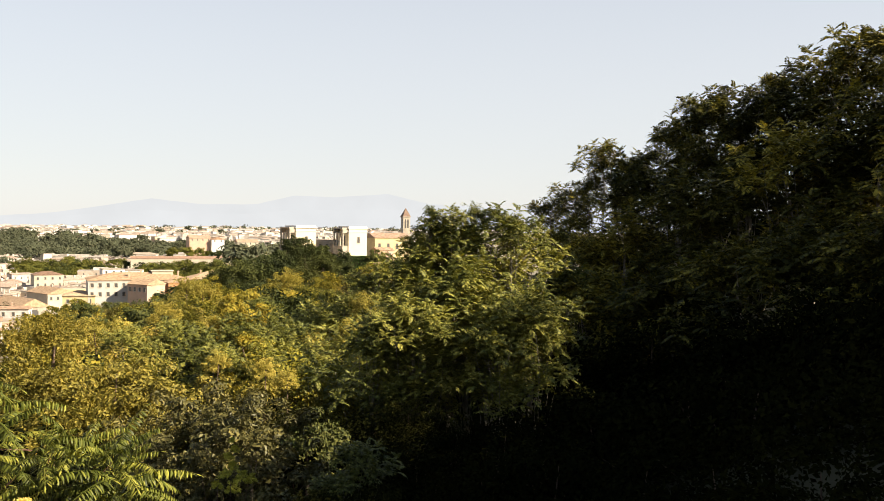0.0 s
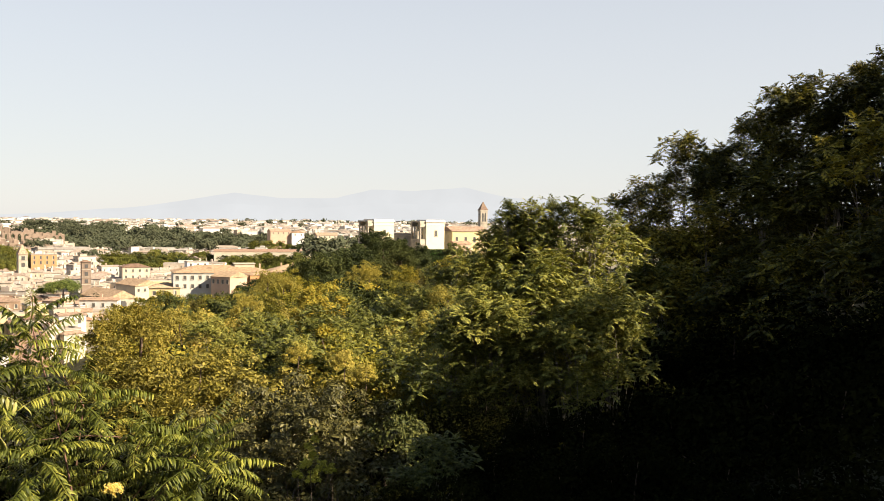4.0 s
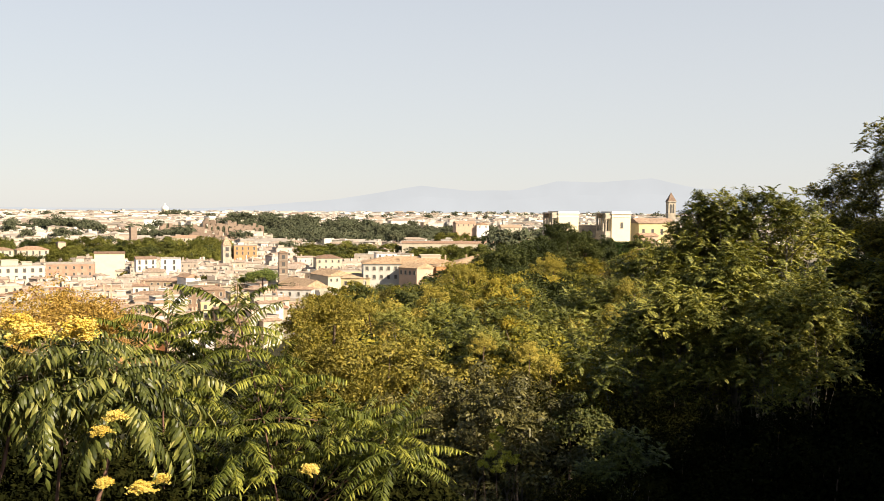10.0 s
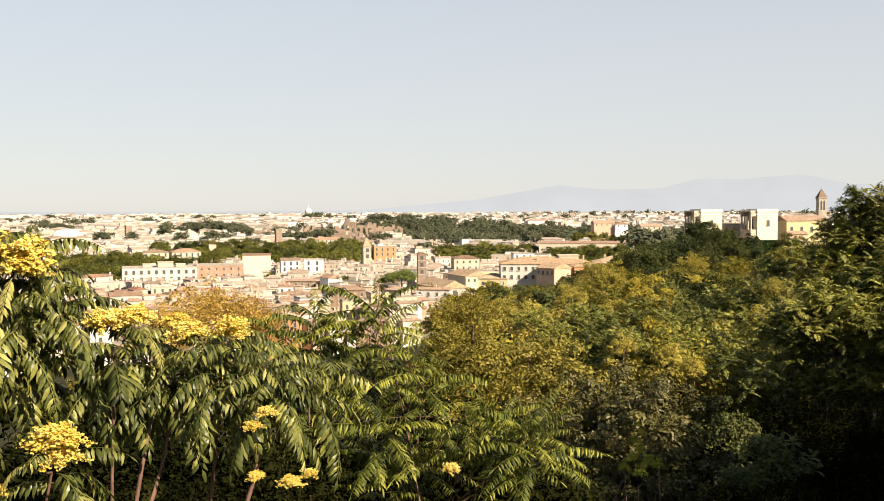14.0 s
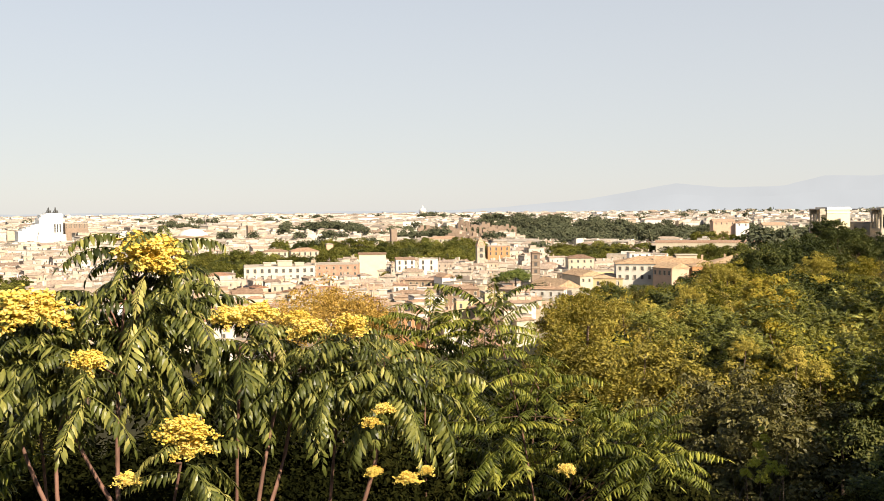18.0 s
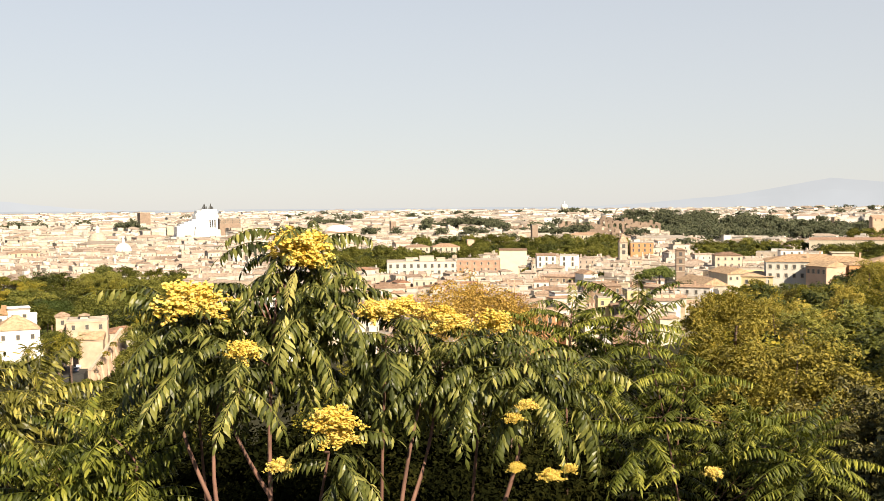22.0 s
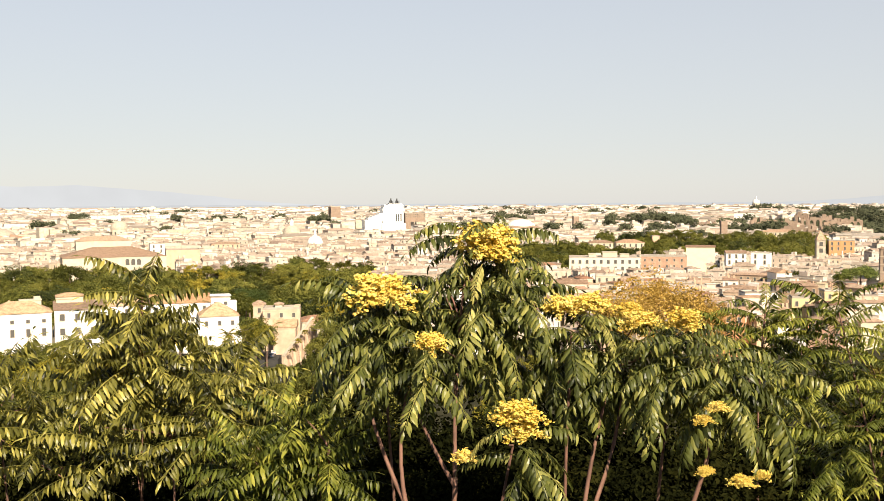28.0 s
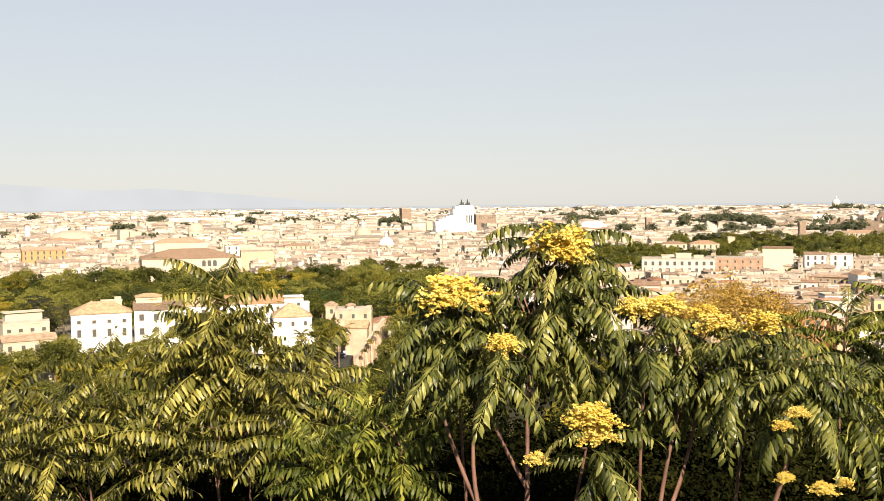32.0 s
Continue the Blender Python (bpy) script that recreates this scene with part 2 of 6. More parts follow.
ROOF_TAN = tile_material("tan_tiles", [(0.0, (0.37, 0.262, 0.165)), (0.5, (0.43, 0.32, 0.21)), (1.0, (0.385, 0.268, 0.17))])
ROOF_BROWN = tile_material("brown_clay_tiles", [(0.0, (0.30, 0.175, 0.095)), (0.5, (0.36, 0.22, 0.125)), (1.0, (0.31, 0.19, 0.11))])
SPIRE = plain_material("brown_spire_tiles", (0.16, 0.11, 0.08), 0.9, 0.2, 0.25, 1.0)
LEAD = plain_material("grey_lead", (0.288, 0.288, 0.282), 0.6, 0.4, 0.12, 0.5)
BRONZE = plain_material("dark_bronze", (0.035, 0.035, 0.032), 0.6, 0.4, 0.2, 0.5)
PANE, _n, _b = material("window_pane", 0.15, 0.5)
_b.inputs["Base Color"].default_value = (0.085, 0.08, 0.075, 1)
ASPHALT = plain_material("asphalt", (0.035, 0.034, 0.032), 0.9, 0.2, 0.2, 0.5)
TERRAIN = plain_material("town_ground", (0.192, 0.166, 0.122), 0.95, 0.1, 0.3, 0.02, 0.3)
HEDGE = leaf_material("clipped_hedge", [(0.1, (0.02, 0.045, 0.008)), (0.6, (0.045, 0.085, 0.014)), (0.9, (0.07, 0.11, 0.02))], 0.7, 0.1, 1.0)


# ------------------------------------------------------------------ building helpers
def place(az, el, dist):
    """A point by its bearing to the left, its height angle and its level distance from the viewpoint."""
    a = radians(az)
    return Vector((-dist * math.sin(a), dist * math.cos(a), EYE + dist * math.tan(radians(el))))


SLOPES = {   # bearing: ground below the eye at each distance
    -100: [(0, -1.7), (60, -0.5), (200, 2), (900, -8), (4900, -30)],
    -62: [(0, -1.7), (6, -3), (20, -3.5), (60, 1), (150, 3), (400, -2), (900, -25), (2000, -50), (4500, -30), (4900, -26)],
    -32: [(0, -1.7), (5, -4), (15, -7), (40, -10), (100, -18), (200, -28), (350, -25), (500, -20), (700, -34), (1000, -54), (1800, -58), (4500, -30), (4900, -26)],
    -15: [(0, -1.7), (3, -3), (6, -5), (15, -9), (40, -16), (100, -25), (200, -32), (300, -38), (420, -50), (560, -60), (1200, -62), (2000, -52), (3000, -43), (4500, -33), (4900, -30)],
    -3: [(0, -1.7), (3, -3), (6, -5.5), (15, -11), (40, -24), (100, -42), (200, -54), (350, -60), (1200, -62), (2000, -52), (3000, -43), (4500, -33), (4900, -30)],
    60: [(0, -1.7), (3, -3), (6, -5.5), (15, -11), (40, -24), (100, -42), (200, -54), (350, -60), (1200, -62), (2000, -52), (3000, -43), (4500, -33), (4900, -30)],
    100: [(0, -1.7), (60, -1.0), (200, 0), (900, -8), (4900, -30)],
}
_ANG = sorted(SLOPES)


def ground(x, y):
    d, az = math.hypot(x, y), math.degrees(math.atan2(-x, y))
    az = min(max(az, -100), 100)
    for lo, hi in zip(_ANG, _ANG[1:]):
        if lo <= az <= hi:
            f = (az - lo) / (hi - lo)
            f = f * f * (3 - 2 * f)
            a, b = (np.interp(d, *zip(*SLOPES[k])) for k in (lo, hi))
            return EYE + float(a * (1 - f) + b * f)


def mesh_np(name, V, F, mats, mi=None, smooth=False):
    me = bpy.data.meshes.new(name)
    V, F = np.asarray(V, np.float32).reshape(-1, 3), np.asarray(F, np.int32)
    k = F.shape[1]
    me.vertices.add(len(V))
    me.vertices.foreach_set("co", V.ravel())
    me.loops.add(F.size)
    me.loops.foreach_set("vertex_index", F.ravel())
    me.polygons.add(len(F))
    me.polygons.foreach_set("loop_start", np.arange(0, F.size, k, dtype=np.int32))
    for m in mats:
        me.materials.append(m)
    if mi is not None:
        me.polygons.foreach_set("material_index", np.asarray(mi, np.int32))
    me.polygons.foreach_set("use_smooth", np.full(len(F), smooth, bool))
    me.update(calc_edges=True)
    return me


def thing(name, m, label, category, group="", kind=""):
    ob = new(name)
    ob.empty_display_size = 0.2
    ob.matrix_world = m
    return tagged(ob, label, category, group, kind)


def part(name, me, parent, m=None, label="", kind=""):
    ob = new(name, me)
    ob.parent = parent
    if m is not None:
        ob.matrix_basis = m
    return tagged(ob, label, kind=kind)


def joined(pieces):
    """Vertex and face arrays put together."""
    V, F, n = [], [], 0
    for v, f in pieces:
        V.append(np.asarray(v, float))
        F.append(np.asarray(f) + n)
        n += len(v)
    return np.concatenate(V), np.concatenate(F)


def spread(v, f, M):
    """The piece (v, f) at each of the n matrices M (n, 4, 4)."""
    v, f, M = np.asarray(v), np.asarray(f), np.asarray(M)
    V = np.einsum("nij,vj->nvi", M[:, :3, :3], v) + M[:, None, :3, 3]
    F = f[None] + (np.arange(len(M)) * len(v))[:, None, None]
    return V.reshape(-1, 3), F.reshape(-1, f.shape[1])


BOXF = [(0, 2, 3, 1), (4, 5, 7, 6), (0, 1, 5, 4), (2, 6, 7, 3), (0, 4, 6, 2), (1, 3, 7, 5)]


def box(x0, x1, y0, y1, z0, z1):
    return np.array([(x, y, z) for z in (z0, z1) for y in (y0, y1) for x in (x0, x1)], float), np.array(BOXF)


def tube(points, radii, sides=6):
    """A tapering limb along the points, closed at its tip."""
    P = np.array([tuple(p) for p in points], float)
    n = len(P)
    T = np.gradient(P, axis=0)
    T /= np.linalg.norm(T, axis=1)[:, None] + 1e-9
    ref = np.where(np.abs(T[:, 2:3]) > 0.9, [[1.0, 0, 0]], [[0, 0, 1.0]])
    U = np.cross(T, ref)
    U /= np.linalg.norm(U, axis=1)[:, None] + 1e-9
    W = np.cross(T, U)
    a = np.arange(sides) * 2 * np.pi / sides
    V = P[:, None] + np.asarray(radii, float)[:, None, None] * (np.cos(a)[None, :, None] * U[:, None] + np.sin(a)[None, :, None] * W[:, None])
    F = [(i * sides + j, i * sides + (j + 1) % sides, (i + 1) * sides + (j + 1) % sides, (i + 1) * sides + j) for i in range(n - 1) for j in range(sides)]
    return V.reshape(-1, 3), np.array(F)


def bent(a, b, rng, n=5, sag=0.06):
    """Points from a to b with a slight natural bend."""
    a, b = np.array(a, float), np.array(b, float)
    L = np.linalg.norm(b - a)
    off = rng.normal(0, sag * L, 3)
    s = np.linspace(0, 1, n)[:, None]
    return a + (b - a) * s + off * (s * (1 - s) * 2)


# ------------------------------------------------------------------ foliage
def pinnate(pairs, length, leaflet, width, start, end, fine=True, seed=0, sweep=0.45, sag=0.45):
    """A feather-shaped leaf that leaves the shoot along +x at `start` degrees and bends under its weight to `end`: a thin stalk
    with pairs of pointed leaflets that sag, and one at the tip."""
    r = np.random.RandomState(seed)
    V, F = [], []
    s = np.linspace(0, 1, 41)
    th = np.radians(start + (end - start) * s ** 0.85)
    ds = length / 40
    cx = np.concatenate([[0], np.cumsum(np.cos(th[:-1])) * ds])
    cz = np.concatenate([[0], np.cumsum(np.sin(th[:-1])) * ds])
    side_bow = r.uniform(-0.12, 0.12) * length
    px = lambda t: np.array([np.interp(t, s, cx), side_bow * t * t, np.interp(t, s, cz)])
    for i, t in enumerate(np.linspace(0, 1, 7)):
        c, w = px(t), 0.0055 * (1 - 0.75 * t) * (length / 0.5)
        V += [c + (0, w, 0), c - (0, w, 0), c - (0, 0, 1.6 * w)]
        if i:
            q = 3 * (i - 1)
            for j in range(3):
                a, b = q + j, q + (j + 1) % 3
                F += [(a, b, b + 3), (a, b + 3, a + 3)]

    def blade(c, d, up, L, wd):
        side = np.cross(up, d)
        k = len(V)
        if fine:
            curl = r.uniform(0.12, 0.42)
            V.extend([c, c + d * L * 0.33 + side * wd * 0.5 - up * wd * 0.12, c + d * L * 0.38 + up * wd * 0.08, c + d * L * 0.33 - side * wd * 0.5 - up * wd * 0.12,
                      c + d * L * 0.74 + side * wd * 0.33 - up * L * curl * 0.4, c + d * L * 0.74 - side * wd * 0.33 - up * L * curl * 0.4, c + d * L * 0.98 - up * L * curl])
            F.extend([(k, k + 2, k + 1), (k, k + 3, k + 2), (k + 1, k + 2, k + 4), (k + 2, k + 3, k + 5), (k + 2, k + 5, k + 4), (k + 4, k + 5, k + 6)])
        else:
            V.extend([c, c + d * L * 0.45 + side * wd * 0.5, c + d * L - up * L * 0.12, c + d * L * 0.45 - side * wd * 0.5])
            F.extend([(k, k + 2, k + 1), (k, k + 3, k + 2)])

    for i in range(pairs):
        t = 0.15 + 0.81 * i / pairs
        tan = px(t + 0.02) - px(t - 0.02)
        tan /= np.linalg.norm(tan)
        up0 = np.array([-tan[2], 0, tan[0]])
        size = leaflet * (0.66 + 0.5 * np.sin(np.pi * (0.22 + 0.70 * t)))
        for sgn in (1, -1):
            if r.rand() < 0.04:
                continue
            d = np.array([0, sgn, 0]) + tan * (sweep + r.uniform(-0.15, 0.2)) - np.array([0, 0, 1]) * sag * r.uniform(0.5, 1.4)
            d /= np.linalg.norm(d)
            up = up0 + np.array([0, sgn * 0.5, 0]) + r.normal(0, 0.2, 3)
            up -= d * (up @ d)
            up /= np.linalg.norm(up)
            L = size * r.uniform(0.82, 1.12)
            blade(px(t + r.uniform(-0.01, 0.01)) + (0, sgn * 0.004, 0), d, up, L, width * L / leaflet)
    t = px(1.0) - px(0.95)
    t /= np.linalg.norm(t)
    blade(px(0.98), t, np.array([-t[2], 0, t[0]]), leaflet, width)
    return np.array(V), np.array(F)


def shoot_frames(tip, rng, count, run, families, size=(0.82, 1.12), young=0.75):
    """Where the leaves of one shoot sit: spirally round its last stretch, the youngest on top. Gives (family, matrix) pairs."""
    out = []
    a0 = rng.uniform(0, 6.28)
    lean = np.array([rng.normal(0, 0.15), rng.normal(0, 0.15), 1.0])
    lean /= np.linalg.norm(lean)
    for i in range(count):
        f = (i + 0.5) / count
        fam = min(families - 1, int(f * families + rng.uniform(-0.3, 0.3)))
        R = Euler((rng.normal(0, 0.14), rng.normal(0, 0.14), a0 + i * 2.4 + rng.normal(0, 0.2))).to_matrix()
        k = rng.uniform(*size) * (young + (1 - young) * min(1, f * 2.2))
        M = np.eye(4)
        M[:3, :3] = np.array(R) * k
        M[:3, 3] = np.array(tip) - lean * run * f
        out.append((max(0, fam), M))
    return out


def leafy(rng, clusters, leaves, leaf, rx, rz, crad=0.32, shell=0.55, flat=0.0, sunward=np.array([0.55, -0.62, 0.56])):
    """A crown of small folded leaves round many twig ends inside an ellipsoid (rx, rx, rz), uneven and with gaps."""
    u = rng.normal(size=(clusters, 3))
    u /= np.linalg.norm(u, axis=1)[:, None]
    u[:, 2] = np.where(u[:, 2] < -0.45, -u[:, 2] * 0.6, u[:, 2])
    rad = shell + (1 - shell) * rng.rand(clusters) ** 0.6
    C = u * rad[:, None] * np.array([rx, rx, rz]) * rng.uniform(0.8, 1.12, (clusters, 1))
    cr = crad * rx * rng.uniform(0.6, 1.3, clusters)
    n = clusters * leaves
    ci = np.repeat(np.arange(clusters), leaves)
    d = rng.normal(size=(n, 3))
    d /= np.linalg.norm(d, axis=1)[:, None]
    d[:, 2] = np.abs(d[:, 2]) * np.where(rng.rand(n) < 0.72, 1, -1)
    P = C[ci] + d * (cr[ci] * rng.uniform(0.55, 1.05, n))[:, None] * np.array([1, 1, 0.75 - flat])
    nrm = d * 0.9 + np.array([0, 0, 0.3]) + sunward * 0.5 + rng.normal(0, 0.38, (n, 3))
    nrm /= np.linalg.norm(nrm, axis=1)[:, None]
    t = rng.normal(size=(n, 3)) - np.array([0, 0, 0.5])
    t -= nrm * (t * nrm).sum(1)[:, None]
    t /= np.linalg.norm(t, axis=1)[:, None]
    b = np.cross(nrm, t)
    L = leaf * rng.uniform(0.65, 1.35, n)[:, None]
    w = L * 0.30
    V = np.stack([P - t * L * 0.5, P + b * w + nrm * w * 0.3, P + t * L * 0.5 - nrm * L * 0.1, P - b * w + nrm * w * 0.3], 1).reshape(-1, 3)
    q = np.arange(n)[:, None] * 4
    F = np.concatenate([q + [0, 1, 2], q + [0, 2, 3]])
    return V, F, C


def wood(rng, base, height, radius, tips, sides=6, limbs=None):
    """A tapered trunk that bends a little, with limbs to some of the crown's twig ends."""
    top = np.array([base[0] + rng.normal(0, 0.03) * height, base[1] + rng.normal(0, 0.03) * height, base[2] + height])
    tr = bent(base, top, rng, 7, 0.03)
    pieces = []
    for c in tips:
        k = rng.randint(2, 6)
        a = tr[k]
        if c[2] < a[2]:
            a = tr[2]
        pieces.append(tube(bent(a, c, rng, 4, 0.08), np.linspace(radius * 0.38, radius * 0.06, 4), 5))
    return tube(tr, np.linspace(radius, radius * 0.35, 7), sides), joined(pieces)


# ------------------------------------------------------------------ ground and distance
def build_ground():
    """One sheet from the terrace to the horizon."""
    radii = np.concatenate([[0.0], np.geomspace(1.5, 4900, 90)])
    n = 240
    V, F = [], []
    for i, d in enumerate(radii):
        for k in range(n):
            a = 2 * math.pi * k / n
            x, y = -d * math.sin(a), d * math.cos(a)
            z = ground(x, y) + (noise.noise((x * 0.05, y * 0.05, 0)) * min(1.0, d / 60) * 0.8 if d > 8 else 0)
            V.append((x, y, z))
    for i in range(len(radii) - 1):
        for k in range(n):
            k2 = (k + 1) % n
            F.append((i * n + k, (i + 1) * n + k, (i + 1) * n + k2, i * n + k2))
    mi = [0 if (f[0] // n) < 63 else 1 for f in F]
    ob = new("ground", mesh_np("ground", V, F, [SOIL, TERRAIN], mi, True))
    tagged(ob, "leaf-littered hillside running down to the dusty floor of the town", "ground", kind="structure")


build_ground()


def build_mountains():
    """Hazy ranges beyond the plain, far behind everything: a plain backdrop."""
    east = [(-70, 0.5), (-45, 0.95), (-38, 1.03), (-31.5, 1.30), (-29, 1.86), (-26, 1.62), (-23.5, 1.68), (-21.5, 1.15), (-18.3, 1.08), (-15.5, 1.36), (-10.5, 0.5), (-7, 0.2), (-2, -0.2), (75, -0.3)]
    north = [(-70, -0.3), (20, -0.3), (27, 0.0), (33, 0.65), (38, 1.05), (41, 0.95), (46, 1.3), (75, 1.2)]
    # The ranges glow by themselves; distance haze is put into these pale colours.
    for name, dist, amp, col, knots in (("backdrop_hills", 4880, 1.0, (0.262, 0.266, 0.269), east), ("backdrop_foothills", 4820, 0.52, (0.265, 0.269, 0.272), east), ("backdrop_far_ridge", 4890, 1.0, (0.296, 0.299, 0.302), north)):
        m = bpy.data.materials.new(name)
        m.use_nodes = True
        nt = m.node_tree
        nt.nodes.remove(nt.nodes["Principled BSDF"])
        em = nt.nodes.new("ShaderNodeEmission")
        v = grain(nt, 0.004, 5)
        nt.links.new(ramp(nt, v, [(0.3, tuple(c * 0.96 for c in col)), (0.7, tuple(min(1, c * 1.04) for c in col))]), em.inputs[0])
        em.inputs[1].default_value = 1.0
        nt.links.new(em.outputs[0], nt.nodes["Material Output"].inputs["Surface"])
        V, F = [], []
        azs = np.arange(-70, 75, 0.5)
        kx, ky = zip(*knots)
        for k, a in enumerate(azs):
            e = np.interp(a, kx, ky) * amp + 0.035 * noise.noise((a * 0.8, amp * 7, 0)) + 0.02 * noise.noise((a * 3, amp, 3))
            top, mid = place(a, max(e, -0.34), dist), place(a, -0.35, dist - 40)
            V += [tuple(mid), tuple(top)]
            if k:
                F.append((2 * k - 2, 2 * k, 2 * k + 1, 2 * k - 1))
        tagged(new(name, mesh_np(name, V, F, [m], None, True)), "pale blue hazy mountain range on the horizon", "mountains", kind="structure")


build_mountains()


# ------------------------------------------------------------------ houses
def roof_piece(w, d, h, kind, rh, over=0.45):
    """Tiled roof with eaves: hipped, gabled or flat; its underside and thickness are there."""
    a, b = w / 2 + over, d / 2 + over
    e = h + 0.02
    t = 0.22
    if kind == "flat":
        p = [box(-w / 2, w / 2, -d / 2, d / 2, e - 0.05, e + 0.12)]
        s = 0.3
        for x0, x1, y0, y1 in ((-w / 2, w / 2, -d / 2, -d / 2 + s), (-w / 2, w / 2, d / 2 - s, d / 2), (-w / 2, -w / 2 + s, -d / 2 + s, d / 2 - s), (w / 2 - s, w / 2, -d / 2 + s, d / 2 - s)):
            p.append(box(x0, x1, y0, y1, e + 0.12, e + 0.8))
        return joined(p)
    inset = {"hip": min(w, d) / 2, "gable": 0.0}[kind]
    if w >= d:
        r0, r1 = (-a + inset, 0, e + rh), (a - inset, 0, e + rh)
    else:
        r0, r1 = (0, -b + inset, e + rh), (0, b - inset, e + rh)
    V = [(-a, -b, e), (a, -b, e), (a, b, e), (-a, b, e), (-a, -b, e + t), (a, -b, e + t), (a, b, e + t), (-a, b, e + t), r0, r1]
    F = [(0, 3, 2, 1), (0, 1, 5, 4), (1, 2, 6, 5), (2, 3, 7, 6), (3, 0, 4, 7)]
    if w >= d:
        F += [(4, 5, 9, 8), (6, 7, 8, 9), (5, 6, 9, 9), (7, 4, 8, 8)]
    else:
        F += [(4, 5, 8, 8), (5, 6, 9, 8), (6, 7, 9, 9), (7, 4, 8, 9)]
    return np.array(V, float), np.array(F)


def tris(vf):
    """Quads (some with a doubled corner) to triangles."""
    v, f = vf
    a, b = f[:, [0, 1, 2]], f[:, [0, 2, 3]]
    return v, np.concatenate([a, b[f[:, 2] != f[:, 3]]])


def window_mesh(name, w, h, trim=None, sill=0.16, split=False):
    """A window as one shell: stone surround standing proud of the wall, reveal, dark pane set back, projecting sill. It looks along -y."""
    s = 0.15
    loops = [(w / 2 + s, h / 2 + s, 0.06), (w / 2 + s, h / 2 + s, -0.10), (w / 2, h / 2, -0.10), (w / 2, h / 2, -0.02)]
    V, F, mi = [], [], []
    for k, (a, b, y) in enumerate(loops):
        V += [(-a, y, -b), (a, y, -b), (a, y, b), (-a, y, b)]
        if k:
            for j in range(4):
                F.append((4 * k - 4 + j, 4 * k - 4 + (j + 1) % 4, 4 * k + (j + 1) % 4, 4 * k + j))
                mi.append(0)
    for j in (4, 5):
        x, y, z = V[j]
        V[j] = (x * 1.08, y - sill, z)
    F.append((12, 13, 14, 15))
    mi.append(1)
    if split:
        return mesh_np(name, V, F[:-1], [trim or STONE]), mesh_np("pane", V[12:], [(0, 1, 2, 3)], [PANE])
    return mesh_np(name, V, F, [trim or STONE, PANE], mi)


WIN_SMALL = window_mesh("window", 1.1, 1.7)
WIN_SHUT = window_mesh("window", 1.2, 2.0, CREAM)
WIN_TALL = window_mesh("window", 1.3, 2.8)
SPLIT_TALL, SPLIT_BIG, SPLIT_SMALL, SPLIT_SQUARE = (window_mesh("window", w, h, split=True) for w, h in ((1.3, 2.8), (1.7, 2.5), (1.1, 1.7), (1.2, 1.2)))


def set_window(ob, mesh, m, name="window"):
    if isinstance(mesh, tuple):
        part("pane", mesh[1], part(name, mesh[0], ob, m))
    else:
        part(name, mesh, ob, m)


def facade_windows(ob, w, d, h, sides, mesh, step, storeys, z0=None, dz=3.6, name="window"):
    """Windows as single parts on the named sides of a w by d body (s: -y, n: +y, w: -x, e: +x)."""
    for s in sides:
        run = w if s in "sn" else d
        n = max(1, int((run - 1.2) / step))
        for k in range(storeys):
            z = (z0 if z0 is not None else h - 2.2) - k * dz
            for i in range(n):
                u = (i - (n - 1) / 2) * run / n
                x, y, r = {"s": (u, -d / 2, 0), "n": (u, d / 2, 180), "w": (-w / 2, u, -90), "e": (w / 2, u, 90)}[s]
                set_window(ob, mesh, pose(x, y, z, 0, 0, r), name)


def body_mesh(w, d, h, gable=None, rh=0, mat=None, low=-14, plain=False):
    """Outer walls down into the ground, with a plinth and a string course; gable ends if asked."""
    p = [box(-w / 2, w / 2, -d / 2, d / 2, low, h)]
    if plain:
        p = [box(-w / 2, w / 2, -d / 2, d / 2, -6, h)]
    else:
        p.append(box(-w / 2 - 0.12, w / 2 + 0.12, -d / 2 - 0.12, d / 2 + 0.12, h - 0.55, h - 0.2))
        p.append(box(-w / 2 - 0.15, w / 2 + 0.15, -d / 2 - 0.15, d / 2 + 0.15, low, 1.2))
    v, f = joined(p)
    if gable:
        n = len(v)
        if w >= d:
            g = [(-w / 2, -d / 2, h), (-w / 2, d / 2, h), (-w / 2, 0, h + rh * 0.95), (w / 2, -d / 2, h), (w / 2, d / 2, h), (w / 2, 0, h + rh * 0.95)]
        else:
            g = [(-w / 2, -d / 2, h), (w / 2, -d / 2, h), (0, -d / 2, h + rh * 0.95), (-w / 2, d / 2, h), (w / 2, d / 2, h), (0, d / 2, h + rh * 0.95)]
        v = np.concatenate([v, np.array(g)])
        f = np.concatenate([f, [(n, n + 1, n + 2, n + 2), (n + 3, n + 5, n + 4, n + 4), (n, n + 2, n + 5, n + 3), (n + 1, n + 4, n + 5, n + 2)]])
    return v, f


def quad_mesh(name, vf, mat):
    v, f = tris(vf)
    return mesh_np(name, v, f, [mat])


def chimney_piece(h=1.6):
    return joined([box(-0.35, 0.35, -0.35, 0.35, -1.2, h), box(-0.45, 0.45, -0.45, 0.45, h, h + 0.18), box(-0.3, 0.3, -0.3, 0.3, h + 0.18, h + 0.42)])


CHIMNEY = quad_mesh("chimney", chimney_piece(), PEACH)


